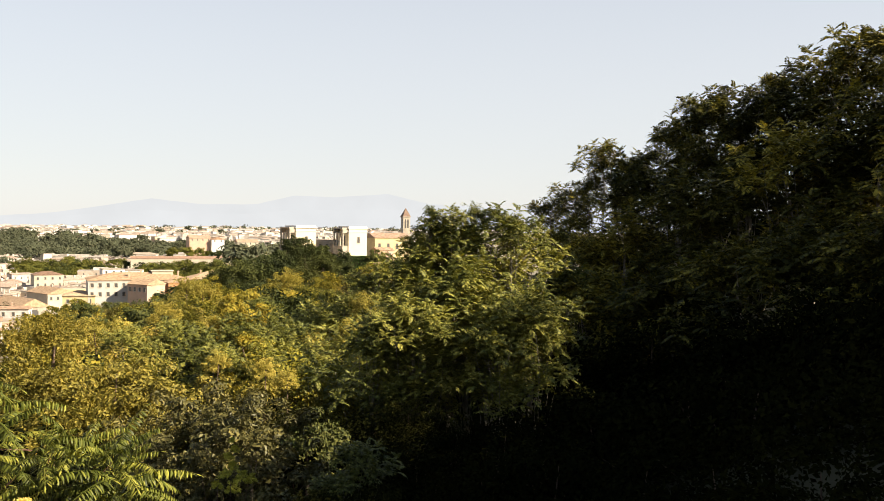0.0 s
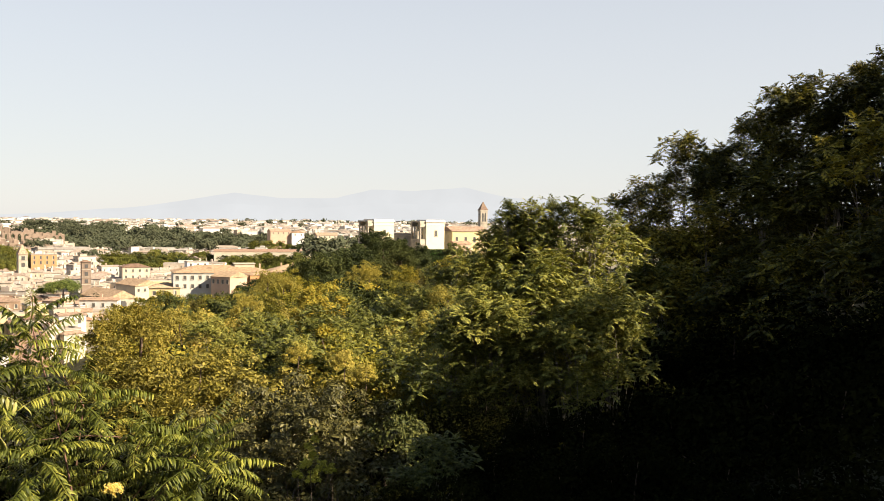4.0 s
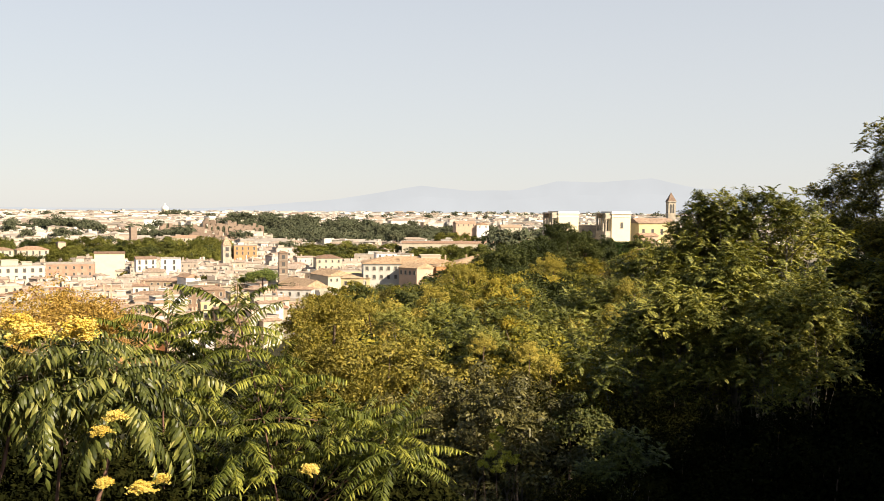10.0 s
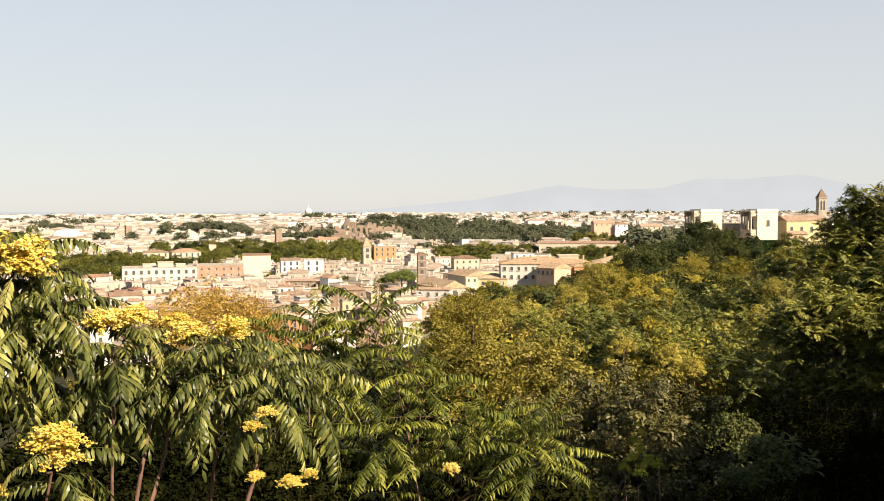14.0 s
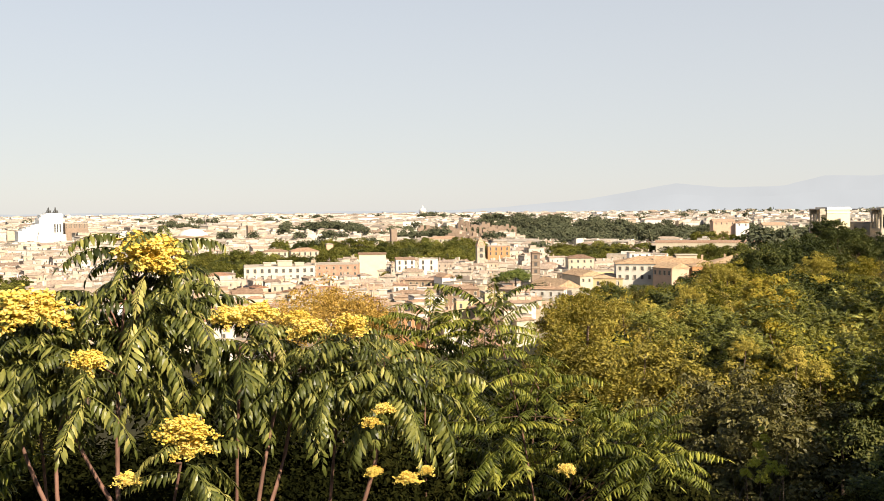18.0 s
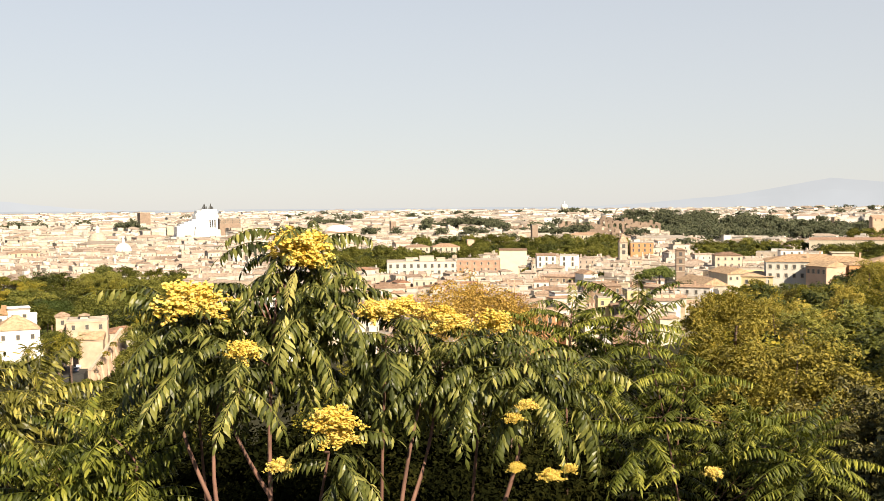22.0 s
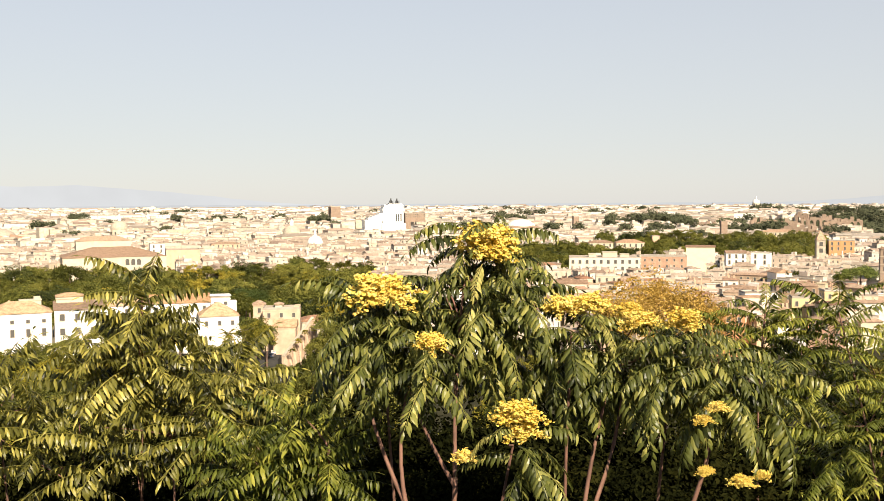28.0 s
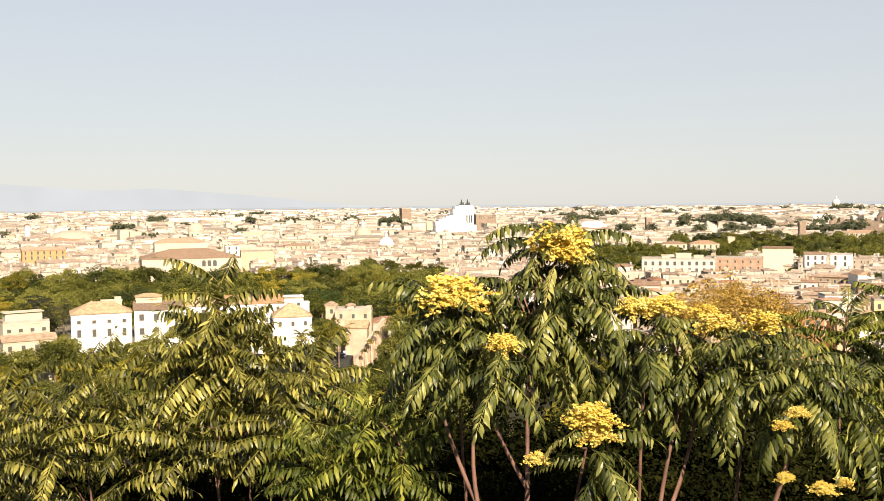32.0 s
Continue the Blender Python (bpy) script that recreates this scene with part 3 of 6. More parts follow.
def house(m, w, d, h, kind, rh, wall, label, category="house", name="house", group="", sides="", mesh=None, step=3.2, storeys=2, dz=3.6, z0=None, roof_mat=None, chimneys=0, rng=None, low=-14):
    ob = thing(name, m, label, category, group)
    part("wall", quad_mesh("wall", body_mesh(w, d, h, kind == "gable", rh, low=low), wall), ob)
    part("roof", quad_mesh("roof", roof_piece(w, d, h, kind, rh), roof_mat or (TILES if kind != "flat" else ROOF_FLAT)), ob)
    if sides:
        facade_windows(ob, w, d, h, sides, mesh or WIN_SMALL, step, storeys, z0, dz)
    for k in range(chimneys):
        part("chimney", CHIMNEY, ob, pose((k - (chimneys - 1) / 2) * w / (chimneys + 1) + 0.4, d * 0.18, h + rh * 0.55))
    return ob


def site(az, dist, turn=0.0, z=None):
    p = place(az, 0, dist)
    return pose(p.x, p.y, ground(p.x, p.y) if z is None else z, 0, 0, az + turn)


def wide(deg, dist):
    return dist * 2 * math.tan(radians(deg) / 2)


def up_to(az, el, dist):
    """Height above the ground there of a point seen at that height angle."""
    p = place(az, el, dist)
    return p.z - ground(p.x, p.y)


# ------------------------------------------------------------------ landmark buildings
def build_villa():
    """The long white villa among the garden trees, in wings of unlike height."""
    T = "white rendered villa wing with brown clay-tile roof among garden trees"
    g = "wings of the white villa"
    h = up_to(41.1, -5.85, 400)
    house(site(41.1, 400, 2), 22, 15, h, "hip", 4.2, WHITE, T, "villa", "villa_wing", g, "s", SPLIT_TALL, 4.9, 1, z0=h - 7.3, chimneys=2, roof_mat=ROOF_TAN)
    ob = bpy.data.objects["villa_wing"]
    facade_windows(ob, 22, 15, h, "s", SPLIT_SQUARE, 4.9, 1, z0=h - 3.0)
    part("attic_wall", quad_mesh("attic_wall", joined([box(0.4, 8, 1, 6, h + 0.5, h + 4.0), box(0.1, 8.3, 0.7, 6.3, h + 4.0, h + 4.3), box(5.4, 7.8, 2, 5, h + 4.3, h + 5.4)]), CREAM), ob)
    h2 = up_to(37.9, -5.75, 412)
    ob = house(site(37.75, 411, 2), 22.5, 15, h2, "gable", 3.2, WHITE, "white villa wing with a dark brown tiled roof", "villa", "villa_wing", g, "s", SPLIT_BIG, 4.6, 2, 5.6, h2 - 2.8, SPIRE)
    part("attic_wall", quad_mesh("attic_wall", joined([box(-10.4, -0.4, -2, 5, h2 + 0.5, h2 + 4.8), box(-10.7, -0.1, -2.3, 5.3, h2 + 3.9, h2 + 4.3)]), CREAM), ob)
    v, f = roof_piece(10, 7, h2 + 4.8, "hip", 1.4)
    part("attic_roof", quad_mesh("attic_roof", (v + (-5.4, 1.5, 0), f), ROOF_TAN), ob)
    h3 = up_to(35.6, -5.7, 408)
    house(site(35.55, 410, 3), 16, 13, h3, "hip", 3.4, WHITE, T, "villa", "villa_wing", g, "s", SPLIT_SMALL, 4, 2, 4.4, roof_mat=ROOF_TAN)
    h4 = up_to(32.6, -5.72, 397.5)
    house(site(32.6, 404, 3), 23, 13, h4, "gable", 3.3, WHITE, "long white villa wing under a brown clay-tile roof", "villa", "villa_wing", g, "s", SPLIT_SMALL, 4, 2, 4.4, roof_mat=ROOF_BROWN)
    # a flat-roofed stair block with a lower annex closes the long wing
    h6 = up_to(30.4, -5.48, 400)
    ob = house(site(30.33, 404, 3), 7.8, 8, h6, "flat", 1, WHITE, "tall flat-roofed white block at the end of the villa", "villa", "villa_block", "", "s", SPLIT_SQUARE, 2.6, 2, 3.4, h6 - 2.2)
    part("cornice", quad_mesh("cornice", joined([box(-4.2, 4.2, -4.3, 4.3, h6 + 0.82, h6 + 1.0)]), WHITE), ob)
    part("annex", quad_mesh("annex", joined([box(3.9, 6.4, -3, 3, -14, h6 - 1.9), box(3.9, 6.6, -3.2, 3.2, h6 - 1.9, h6 - 1.6)]), WHITE), ob)
    h5 = up_to(30.4, -6.55, 383)
    ob = house(site(30.45, 390, 4), 14.8, 14, h5, "hip", 4.9, WHITE, "low white pavilion with a hipped clay roof beside the villa", "villa", "villa_wing", g, "s", SPLIT_SMALL, 3.6, 1, z0=h5 - 2.6, roof_mat=ROOF_TAN)
    v, f = joined([box(-8.4, 8.2, -9.0, -7.1, -14, h5 - 4.2), box(-8.5, 8.3, -9.1, -8.7, h5 - 4.2, h5 - 3.7)])
    part("terrace_wall", quad_mesh("terrace_wall", (v, f), WHITE), ob)


def build_left_houses():
    h = up_to(45, -6.2, 360)
    ob = house(site(45.1, 362, 12), 15, 9, h, "flat", 1, CREAM, "flat-roofed cream house with a small upper floor", "house", "garden_house", "", "s", SPLIT_SQUARE, 3.4, 1, z0=h - 2.6)
    part("upper_floor", quad_mesh("upper_floor", joined([box(-6, 6, -1, 4, h + 0.1, h + 3.2), box(-6.6, 6.6, -1.6, 4.6, h + 3.2, h + 3.5)]), CREAM), ob)
    h = up_to(44.8, -7.15, 340)
    house(site(44.9, 340, 8), 16, 9, h, "gable", 1.8, CREAM, "low cream house with a long tiled roof", "house", "garden_house", "", "s", SPLIT_SMALL, 3.5, 1)


def build_ramp():
    """The long retaining wall that slopes down to the lane, in bays between raking buttresses."""
    a, b = place(25.0, -6.75, 360), place(26.75, -9.0, 346)
    ob = thing("ramp_wall", Matrix.Translation(a), "pinkish plastered retaining wall sloping down with raking buttresses", "wall")
    d = b - a
    n = Vector((d.y, -d.x, 0)).normalized()
    if n.dot(Vector(a)) > 0:
        n = -n
    bays = 7
    for k in range(bays):
        p, q = d * (k / bays), d * ((k + 1) / bays)
        V = [tuple(x + n * t + Vector((0, 0, z))) for z in (-9.0, 0.0) for t in (-0.4, 0.4) for x in (p, q)]
        part("bay", quad_mesh("bay", (np.array(V), np.array(BOXF)), RAMP), ob)
        V = [tuple(x + n * t + Vector((0, 0, z))) for z in (0.0, 0.35) for t in (-0.6, 0.6) for x in (p, q)]
        part("coping", quad_mesh("coping", (np.array(V), np.array(BOXF)), STONE), ob)
        u = d.normalized() * 0.45
        V = [tuple(p + n * t + u * w + Vector((0, 0, z))) for z, out in ((-9.0, 2.4), (-0.7, 0.7)) for t in (0.35, out) for w in (-1, 1)]
        part("buttress", quad_mesh("buttress", (np.array(V), np.array(BOXF)), RAMP), ob)


def build_lane():
    """Brown houses, a ramp of pale stepped walls and a lane with parked cars."""
    h = up_to(26.8, -6.25, 370)
    ob = house(site(26.78, 375, -4), 14, 9, h, "flat", 1, RAMP, "tan plastered house with a roof terrace", "house", "lane_house", "", "s", SPLIT_SMALL, 4.2, 1)
    part("turret", quad_mesh("turret", joined([box(-2.6, 0.2, -0.5, 2.5, h, h + 1.5)]), CREAM), ob)
    v, f = roof_piece(3.0, 3.2, h + 1.5, "hip", 0.9)
    part("turret_roof", quad_mesh("turret_roof", (v + (-1.2, 1.0, 0), f), TILES), ob)
    part("stair_head", quad_mesh("stair_head", joined([box(4.9, 6.9, -3.5, 2, h, h + 1.3)]), RAMP), ob)
    h = up_to(28.1, -5.95, 380)
    house(site(28.1, 383, 0), 4.6, 4.6, h, "hip", 1.6, RAMP, "small brown belvedere with a hipped tile roof", "house", "belvedere", "", "s", SPLIT_SMALL, 2.2, 1)
    h = up_to(26.6, -7.3, 361)
    house(site(26.6, 365, -6), 8.2, 8, h, "gable", 2.6, RAMP, "brownish pink house with a low gabled tile roof", "house", "lane_house", roof_mat=ROOF_TAN)
    h = up_to(25.2, -6.9, 385)
    house(site(24.9, 386, 10), 12, 11, h, "hip", 2.0, STONE, "weathered stone house with a hipped roof", "house", "lane_house", "", "s", SPLIT_SMALL, 3.2, 2)
    build_ramp()
    p = place(27.7, 0, 366)
    z = place(27.7, -8.75, 366).z
    lane = new("lane", mesh_np("lane", *joined([box(-6, 6, -16, 16, -6, 0)]), [ASPHALT]))
    lane.matrix_world = pose(p.x, p.y, z, 0, 0, 20)
    tagged(lane, "dark asphalt lane on a terrace between trees", "road", kind="structure")
    for k, (u, v, c, n) in enumerate(((-3.2, -12, (0.03, 0.03, 0.035), "black"), (-3.2, -6.2, (0.45, 0.46, 0.48), "silver"), (3.0, -9, (0.05, 0.07, 0.12), "dark blue"), (3.0, -3, (0.6, 0.6, 0.6), "white"), (-3.2, 0, (0.04, 0.04, 0.045), "black"))):
        car(lane.matrix_world @ pose(u, v, 0.02), c, n)


PAINTS = {}
RIM = mesh_np("rim", *tube([(-0.01, 0, 0), (0.01, 0, 0), (0.02, 0, 0)], [0.19, 0.19, 0.05], 10), [LEAD])


def car(m, col, tone):
    if tone not in PAINTS:
        PAINTS[tone] = plain_material(tone + "_car_paint", col, 0.3, 0.5, 0.05, 1.0, 0.001)
    ob = thing("parked_car", m, tone + " hatchback car parked along the lane", "car", "cars parked in the lane")
    prof = [(-2.1, 0.3), (-2.1, 0.85), (-1.9, 0.95), (-1.45, 1.42), (0.5, 1.45), (1.15, 0.98), (2.0, 0.82), (2.1, 0.5), (2.1, 0.3)]
    V = [(x, y, z) for x in (-0.82, 0.82) for y, z in prof]
    n = len(prof)
    F = [(i, i + 1, n + i + 1, n + i) for i in range(n - 1)]
    bm = bmesh.new()
    vs = [bm.verts.new(v) for v in V]
    for q in F:
        bm.faces.new([vs[i] for i in q])
    bm.faces.new(vs[:n][::-1])
    bm.faces.new(vs[n:])
    me = bpy.data.meshes.new("body")
    bm.to_mesh(me)
    bm.free()
    me.materials.append(PAINTS[tone])
    part("body", me, ob)
    glass = joined([box(-0.84, 0.84, -1.25, 0.35, 1.0, 1.36), box(-0.7, 0.7, 0.72, 0.86, 1.03, 1.25), box(-0.7, 0.7, -1.78, -1.66, 1.02, 1.28)])
    part("window_glass", mesh_np("window_glass", *glass, [PANE]), ob)
    a = np.arange(10) * 2 * np.pi / 10
    ring = np.stack([np.zeros(10), np.cos(a) * 0.31, np.sin(a) * 0.31], 1)
    V = np.concatenate([ring - (0.1, 0, 0), ring + (0.1, 0, 0)])
    F = [(i, (i + 1) % 10, 10 + (i + 1) % 10, 10 + i) for i in range(10)] + [(0, i, i + 1, i + 1) for i in range(1, 9)] + [(10, 10 + i + 1, 10 + i, 10 + i) for i in range(1, 9)]
    tyre = quad_mesh("wheel", (V, np.array(F)), BRONZE)
    for x in (-0.8, 0.8):
        for y in (-1.3, 1.3):
            wheel = part("wheel", tyre, ob, pose(x, y, 0.31))
            part("rim", RIM, wheel, pose(0.105 if x > 0 else -0.105, 0, 0))
        for y, n, c in ((2.08, "headlight", MARBLE), (-2.1, "tail_light", ORANGE)):
            part(n, mesh_np(n, *box(x * 0.78 - 0.14, x * 0.78 + 0.14, y - 0.03, y + 0.03, 0.62, 0.76), [c]), ob)


def build_palazzo():
    D = 676
    h = up_to(7.75, -3.28, D)
    ob = house(site(7.75, D, 3), wide(4.05, D), 22, h, "flat", 1, PALE, "long pale grey palazzo with rows of dark windows", "palazzo", "palazzo", "", "s", SPLIT_BIG, 4.4, 3, 4.6, h - 2.6)
    for x, w, t in ((4, 10, 3.4), (-8, 5, 2.2), (14, 6, 2.0)):
        part("roof_block", quad_mesh("roof_block", joined([box(x - w / 2, x + w / 2, -2, 6, h, h + t), box(x - w / 2 - 0.3, x + w / 2 + 0.3, -2.3, 6.3, h + t, h + t + 0.3)]), CREAM), ob)
    h = up_to(4.4, -3.2, D + 20)
    house(site(4.3, D + 18, -4), 30, 18, h, "flat", 1, PINK, "pink plastered block with a flat roof beside the palazzo", "palazzo", "palazzo_annex", "", "s", SPLIT_SMALL, 4.2, 3, 4.2)
    h = up_to(2.27, -2.66, 760)
    house(site(2.27, 762, 0), wide(1.6, 762), 16, h, "gable", 1.4, IVORY, "plain cream windowless block above the roofs", "building", "white_block")
    h = up_to(11.2, -3.75, 640)
    house(site(11.3, 640, 8), 17, 12, h, "hip", 2, CREAM, "small cream house with a row of attic windows", "house", "attic_house", "", "s", SPLIT_SMALL, 3, 2, z0=h - 1.8)


def build_peach():
    """The convent: a long white range under one broad low roof, with a peach gabled block and orange wings before it."""
    D = 448
    h = up_to(-14.8, -3.2, D - 10)
    ob = house(site(-14.75, D, 5), 42, 22, h, "hip", 3.0, PALE, "long white convent range under a broad low tiled roof", "building", "convent_range", "", "s", SPLIT_SMALL, 3.0, 2, 3.8, h - 2.0, ROOF_TAN)
    part("roof_lantern", quad_mesh("roof_lantern", joined([box(6, 15, -3, 4, h + 1.2, h + 3.5), box(5.6, 15.4, -3.4, 4.4, h + 3.5, h + 3.8)]), CREAM), ob)
    for x, y in ((17, -5), (-4, -6), (2, 5)):
        part("chimney", CHIMNEY, ob, pose(x, y, h + 1.8))
    D = 428
    h = up_to(-15.2, -3.52, D)
    ob = house(site(-15.25, D + 2, 46), 10.6, 11, h, "gable", 2.4, PEACH, "peach gabled block with a row of attic windows", "building", "peach_block", "", "w", SPLIT_SMALL, 2.0, 1, z0=h - 1.9, roof_mat=ROOF_TAN)
    set_window(ob, SPLIT_SMALL, pose(1.6, -5.5, h - 4.4))
    h = up_to(-16.9, -3.4, D + 8)
    house(site(-16.85, D + 9, 20), 10, 10, h, "hip", 1.6, ORANGE, "orange plastered wing with a tiled roof", "building", "orange_wing", roof_mat=ROOF_TAN)
    h = up_to(-18.8, -3.2, D + 34)
    house(site(-18.9, D + 36, 6), 22, 18, h, "hip", 3.2, PEACH, "long building under a broad brown tiled roof with chimneys", "building", "convent_wing", "", chimneys=3, roof_mat=ROOF_TAN)
    h = up_to(-12.4, -4.05, D)
    house(site(-11.7, D + 14, -4), 13, 12, h, "hip", 2.2, YELLOW, "yellow house with a tan hipped roof beside the convent", "house", "yellow_house", "", "s", SPLIT_SMALL, 3.2, 1, roof_mat=ROOF_TAN)


def build_hall():
    """The church with its long tan roofs and the dark arch under the gable, and the brick bell tower."""
    D = 530
    h = up_to(-8.6, -4.6, D)
    ob = house(site(-8.6, D, 24), 15, 34, h, "gable", 4.2, STONE, "long church nave with a gabled tan tile roof", "church", "church", roof_mat=ROOF_TAN)
    arch = joined([box(-1.9, 1.9, -17.3, -17.02, h - 7.5, h - 2.0), box(-1.4, 1.4, -17.3, -17.02, h - 2.0, h - 1.1)])
    part("portal", mesh_np("portal", *arch, [PANE]), ob)
    h = up_to(-10.2, -3.95, D + 35)
    house(site(-10.2, D + 36, 24), 15, 26, h, "gable", 3.2, CREAM, "cream side hall with a low gabled roof", "church", "church_hall", "", "s", WIN_SMALL, 3.4, 1, roof_mat=ROOF_TAN)
    h = up_to(-11.2, -3.75, D + 60)
    house(site(-11.3, D + 62, 10), 14, 12, h, "flat", 1, YELLOW, "yellow roof-top house with a flat roof", "house", "yellow_house", "", "s", WIN_SMALL, 3.2, 1)
    D = 575
    h = up_to(-7.4, -2.66, D)
    ob = house(site(-7.4, D, 8), 4.8, 4.8, h, "hip", 1.2, BROWN, "square brown brick bell tower with arched openings", "tower", "bell_tower", low=-4)
    for k in range(3):
        part("belfry_opening", mesh_np("belfry_opening", *box(-0.9, 0.9, -2.55, -2.42, h - 3.4 - 4.2 * k, h - 1.2 - 4.2 * k), [PANE]), ob)
        part("cornice", mesh_np("cornice", *box(-2.6, 2.6, -2.6, 2.6, h - 4.3 - 4.2 * k, h - 3.9 - 4.2 * k), [STONE]), ob)
    D = 800
    h = up_to(-4.15, -2.22, D)
    ob = house(site(-4.15, D, 12), 6.6, 6.6, h, "hip", 7.0, STONE, "pale stone bell tower with a pointed spire", "tower", "bell_tower", low=-4)
    for k in range(2):
        part("belfry_opening", mesh_np("belfry_opening", *box(-1.3, 1.3, -3.45, -3.32, h - 4.6 - 5 * k, h - 1.4 - 5 * k), [PANE]), ob)


def belvedere(az0, az1, az2, D, label):
    """A tall pale pavilion: an open shaded portico on one side, a bright blank front on the other."""
    w = wide(az1 - az2, D) / math.cos(radians(30)) * 0.95
    c = (az1 + az2) / 2
    z = place(c, -2.6, D).z
    h = place(c, -0.22, D).z - z
    ob = thing("belvedere", site(c + 0.2, D, 32, z), label, "pavilion", "belvedere pavilions")
    d = 10.0
    part("wall", quad_mesh("wall", joined([box(-w / 2, w / 2, -d / 2, d / 2, -16, h)]), IVORY), ob)
    part("cornice", quad_mesh("cornice", joined([box(-w / 2 - 0.4, w / 2 + 0.4, -d / 2 - 0.4, d / 2 + 0.4, h, h + 0.5), box(-w / 2 - 0.2, w / 2 + 0.2, -d / 2 - 0.2, d / 2 + 0.2, h - 1.6, h - 1.3)]), WHITE), ob)
    part("parapet", quad_mesh("parapet", joined([box(-w / 2, w / 2, -d / 2, -d / 2 + 0.4, h + 0.5, h + 1.2), box(-w / 2, -w / 2 + 0.4, -d / 2 + 0.4, d / 2, h + 0.5, h + 1.2)]), WHITE), ob)
    p = [box(-w / 2 - 3.2, -w / 2, -d / 2 + 0.5, -d / 2 + 1.5, h - 2.2, h - 0.2), box(-w / 2 - 3.2, -w / 2, d / 2 - 1.5, d / 2 - 0.5, h - 2.2, h - 0.2),
         box(-w / 2 - 3.4, -w / 2 - 2.4, -d / 2 + 0.5, d / 2 - 0.5, h - 0.2, h + 0.5), box(-w / 2 - 2.4, -w / 2, -d / 2 + 0.5, d / 2 - 0.5, h - 0.2, h + 0.5),
         box(-w / 2 - 3.2, -w / 2, -d / 2 + 0.5, d / 2 - 0.5, -16, h - 8.4)]
    part("portico_roof", quad_mesh("portico_roof", joined(p), STONE), ob)
    for y in (-d / 2 + 1.0, -1.4, 1.4, d / 2 - 1.0):
        v, f = tube([(0, 0, 0), (0, 0, 3), (0, 0, 6.2)], [0.5, 0.46, 0.4], 10)
        part("column", mesh_np("column", np.concatenate([v, box(-0.6, 0.6, -0.6, 0.6, 6.2, 6.5)[0]]), np.concatenate([f, np.array(BOXF) + len(v)]), [STONE]), ob, pose(-w / 2 - 2.8, y, h - 8.5))
    part("doorway", mesh_np("doorway", *box(-w / 2 - 0.06, -w / 2 - 0.01, -1.6, 1.6, h - 8.2, h - 3.4), [PANE]), ob)
    set_window(ob, SPLIT_TALL, pose(0.3, -d / 2, h - 5.5))
    return ob


def build_academy():
    D = 480
    belvedere(-22.8, -23.5, -24.75, D, "white belvedere pavilion with a columned portico")
    belvedere(-25.8, -26.6, -27.75, D, "cream belvedere pavilion with a columned portico")
    z = place(-25, -3.0, D).z
    h = place(-25, -1.0, D).z - z
    ob = house(site(-25.2, D + 8, 10, z), 14, 9, h, "flat", 1, STONE, "low stone wing with a balustrade between the pavilions", "building", "academy_wing", "", "s", WIN_SMALL, 2.6, 1)
    v = joined([box(-13, 11, -0.5, 0.5, -14, h - 4.4), box(-13, 11, -0.7, 0.7, h - 4.4, h - 4.0)])
    w = new("terrace_wall", quad_mesh("terrace_wall", v, BRICK))
    w.matrix_world = site(-24.5, D - 12, 6, z - 1.2)
    tagged(w, "dark brick terrace wall below the pavilions", "wall")
    z = place(-29, -3.0, D + 15).z
    h = place(-29, -0.75, D + 15).z - z
    house(site(-29.0, D + 22, 26, z), 20, 14, h, "gable", 2.6, YELLOW, "yellow building with an open loggia under a red tile roof", "building", "academy_house", "", "s", WIN_TALL, 4.2, 1, z0=h - 4.2)
    h2 = place(-28.4, -1.5, D).z - z
    house(site(-28.75, D + 4, 30, z), 9, 7, h2, "gable", 1.6, PEACH, "peach annex with a low tiled roof", "building", "academy_annex", "", "s", WIN_SMALL, 3, 1)
    D = 560
    z = place(-30.1, -2.8, D).z
    h = place(-30.1, 0.52, D).z - z
    ob = thing("campanile", site(-30.1, D, 20, z), "slim bell tower with a pointed brown tiled spire", "tower")
    part("shaft", quad_mesh("shaft", joined([box(-2.1, 2.1, -2.1, 2.1, -10, h)]), STONE), ob)
    part("cornice", quad_mesh("cornice", joined([box(-2.4, 2.4, -2.4, 2.4, h - 0.3, h + 0.2), box(-2.3, 2.3, -2.3, 2.3, h - 7.6, h - 7.2)]), STONE), ob)
    v = np.array([(-2.4, -2.4, h + 0.2), (2.4, -2.4, h + 0.2), (2.4, 2.4, h + 0.2), (-2.4, 2.4, h + 0.2), (0, 0, h + 5.2)])
    part("spire", quad_mesh("spire", (v, np.array([(0, 1, 4, 4), (1, 2, 4, 4), (2, 3, 4, 4), (3, 0, 4, 4), (0, 3, 2, 1)])), SPIRE), ob)
    for r in range(4):
        for x in (-0.75, 0.75):
            part("belfry_opening", mesh_np("belfry_opening", *joined([box(-0.5, 0.5, -2.17, -2.1, -2.6, 2.0), box(-0.32, 0.32, -2.17, -2.1, 2.0, 2.5)]), [PANE]), ob, pose(0, 0, h - 3.9, 0, 0, 90 * r) @ pose(x, 0, 0))


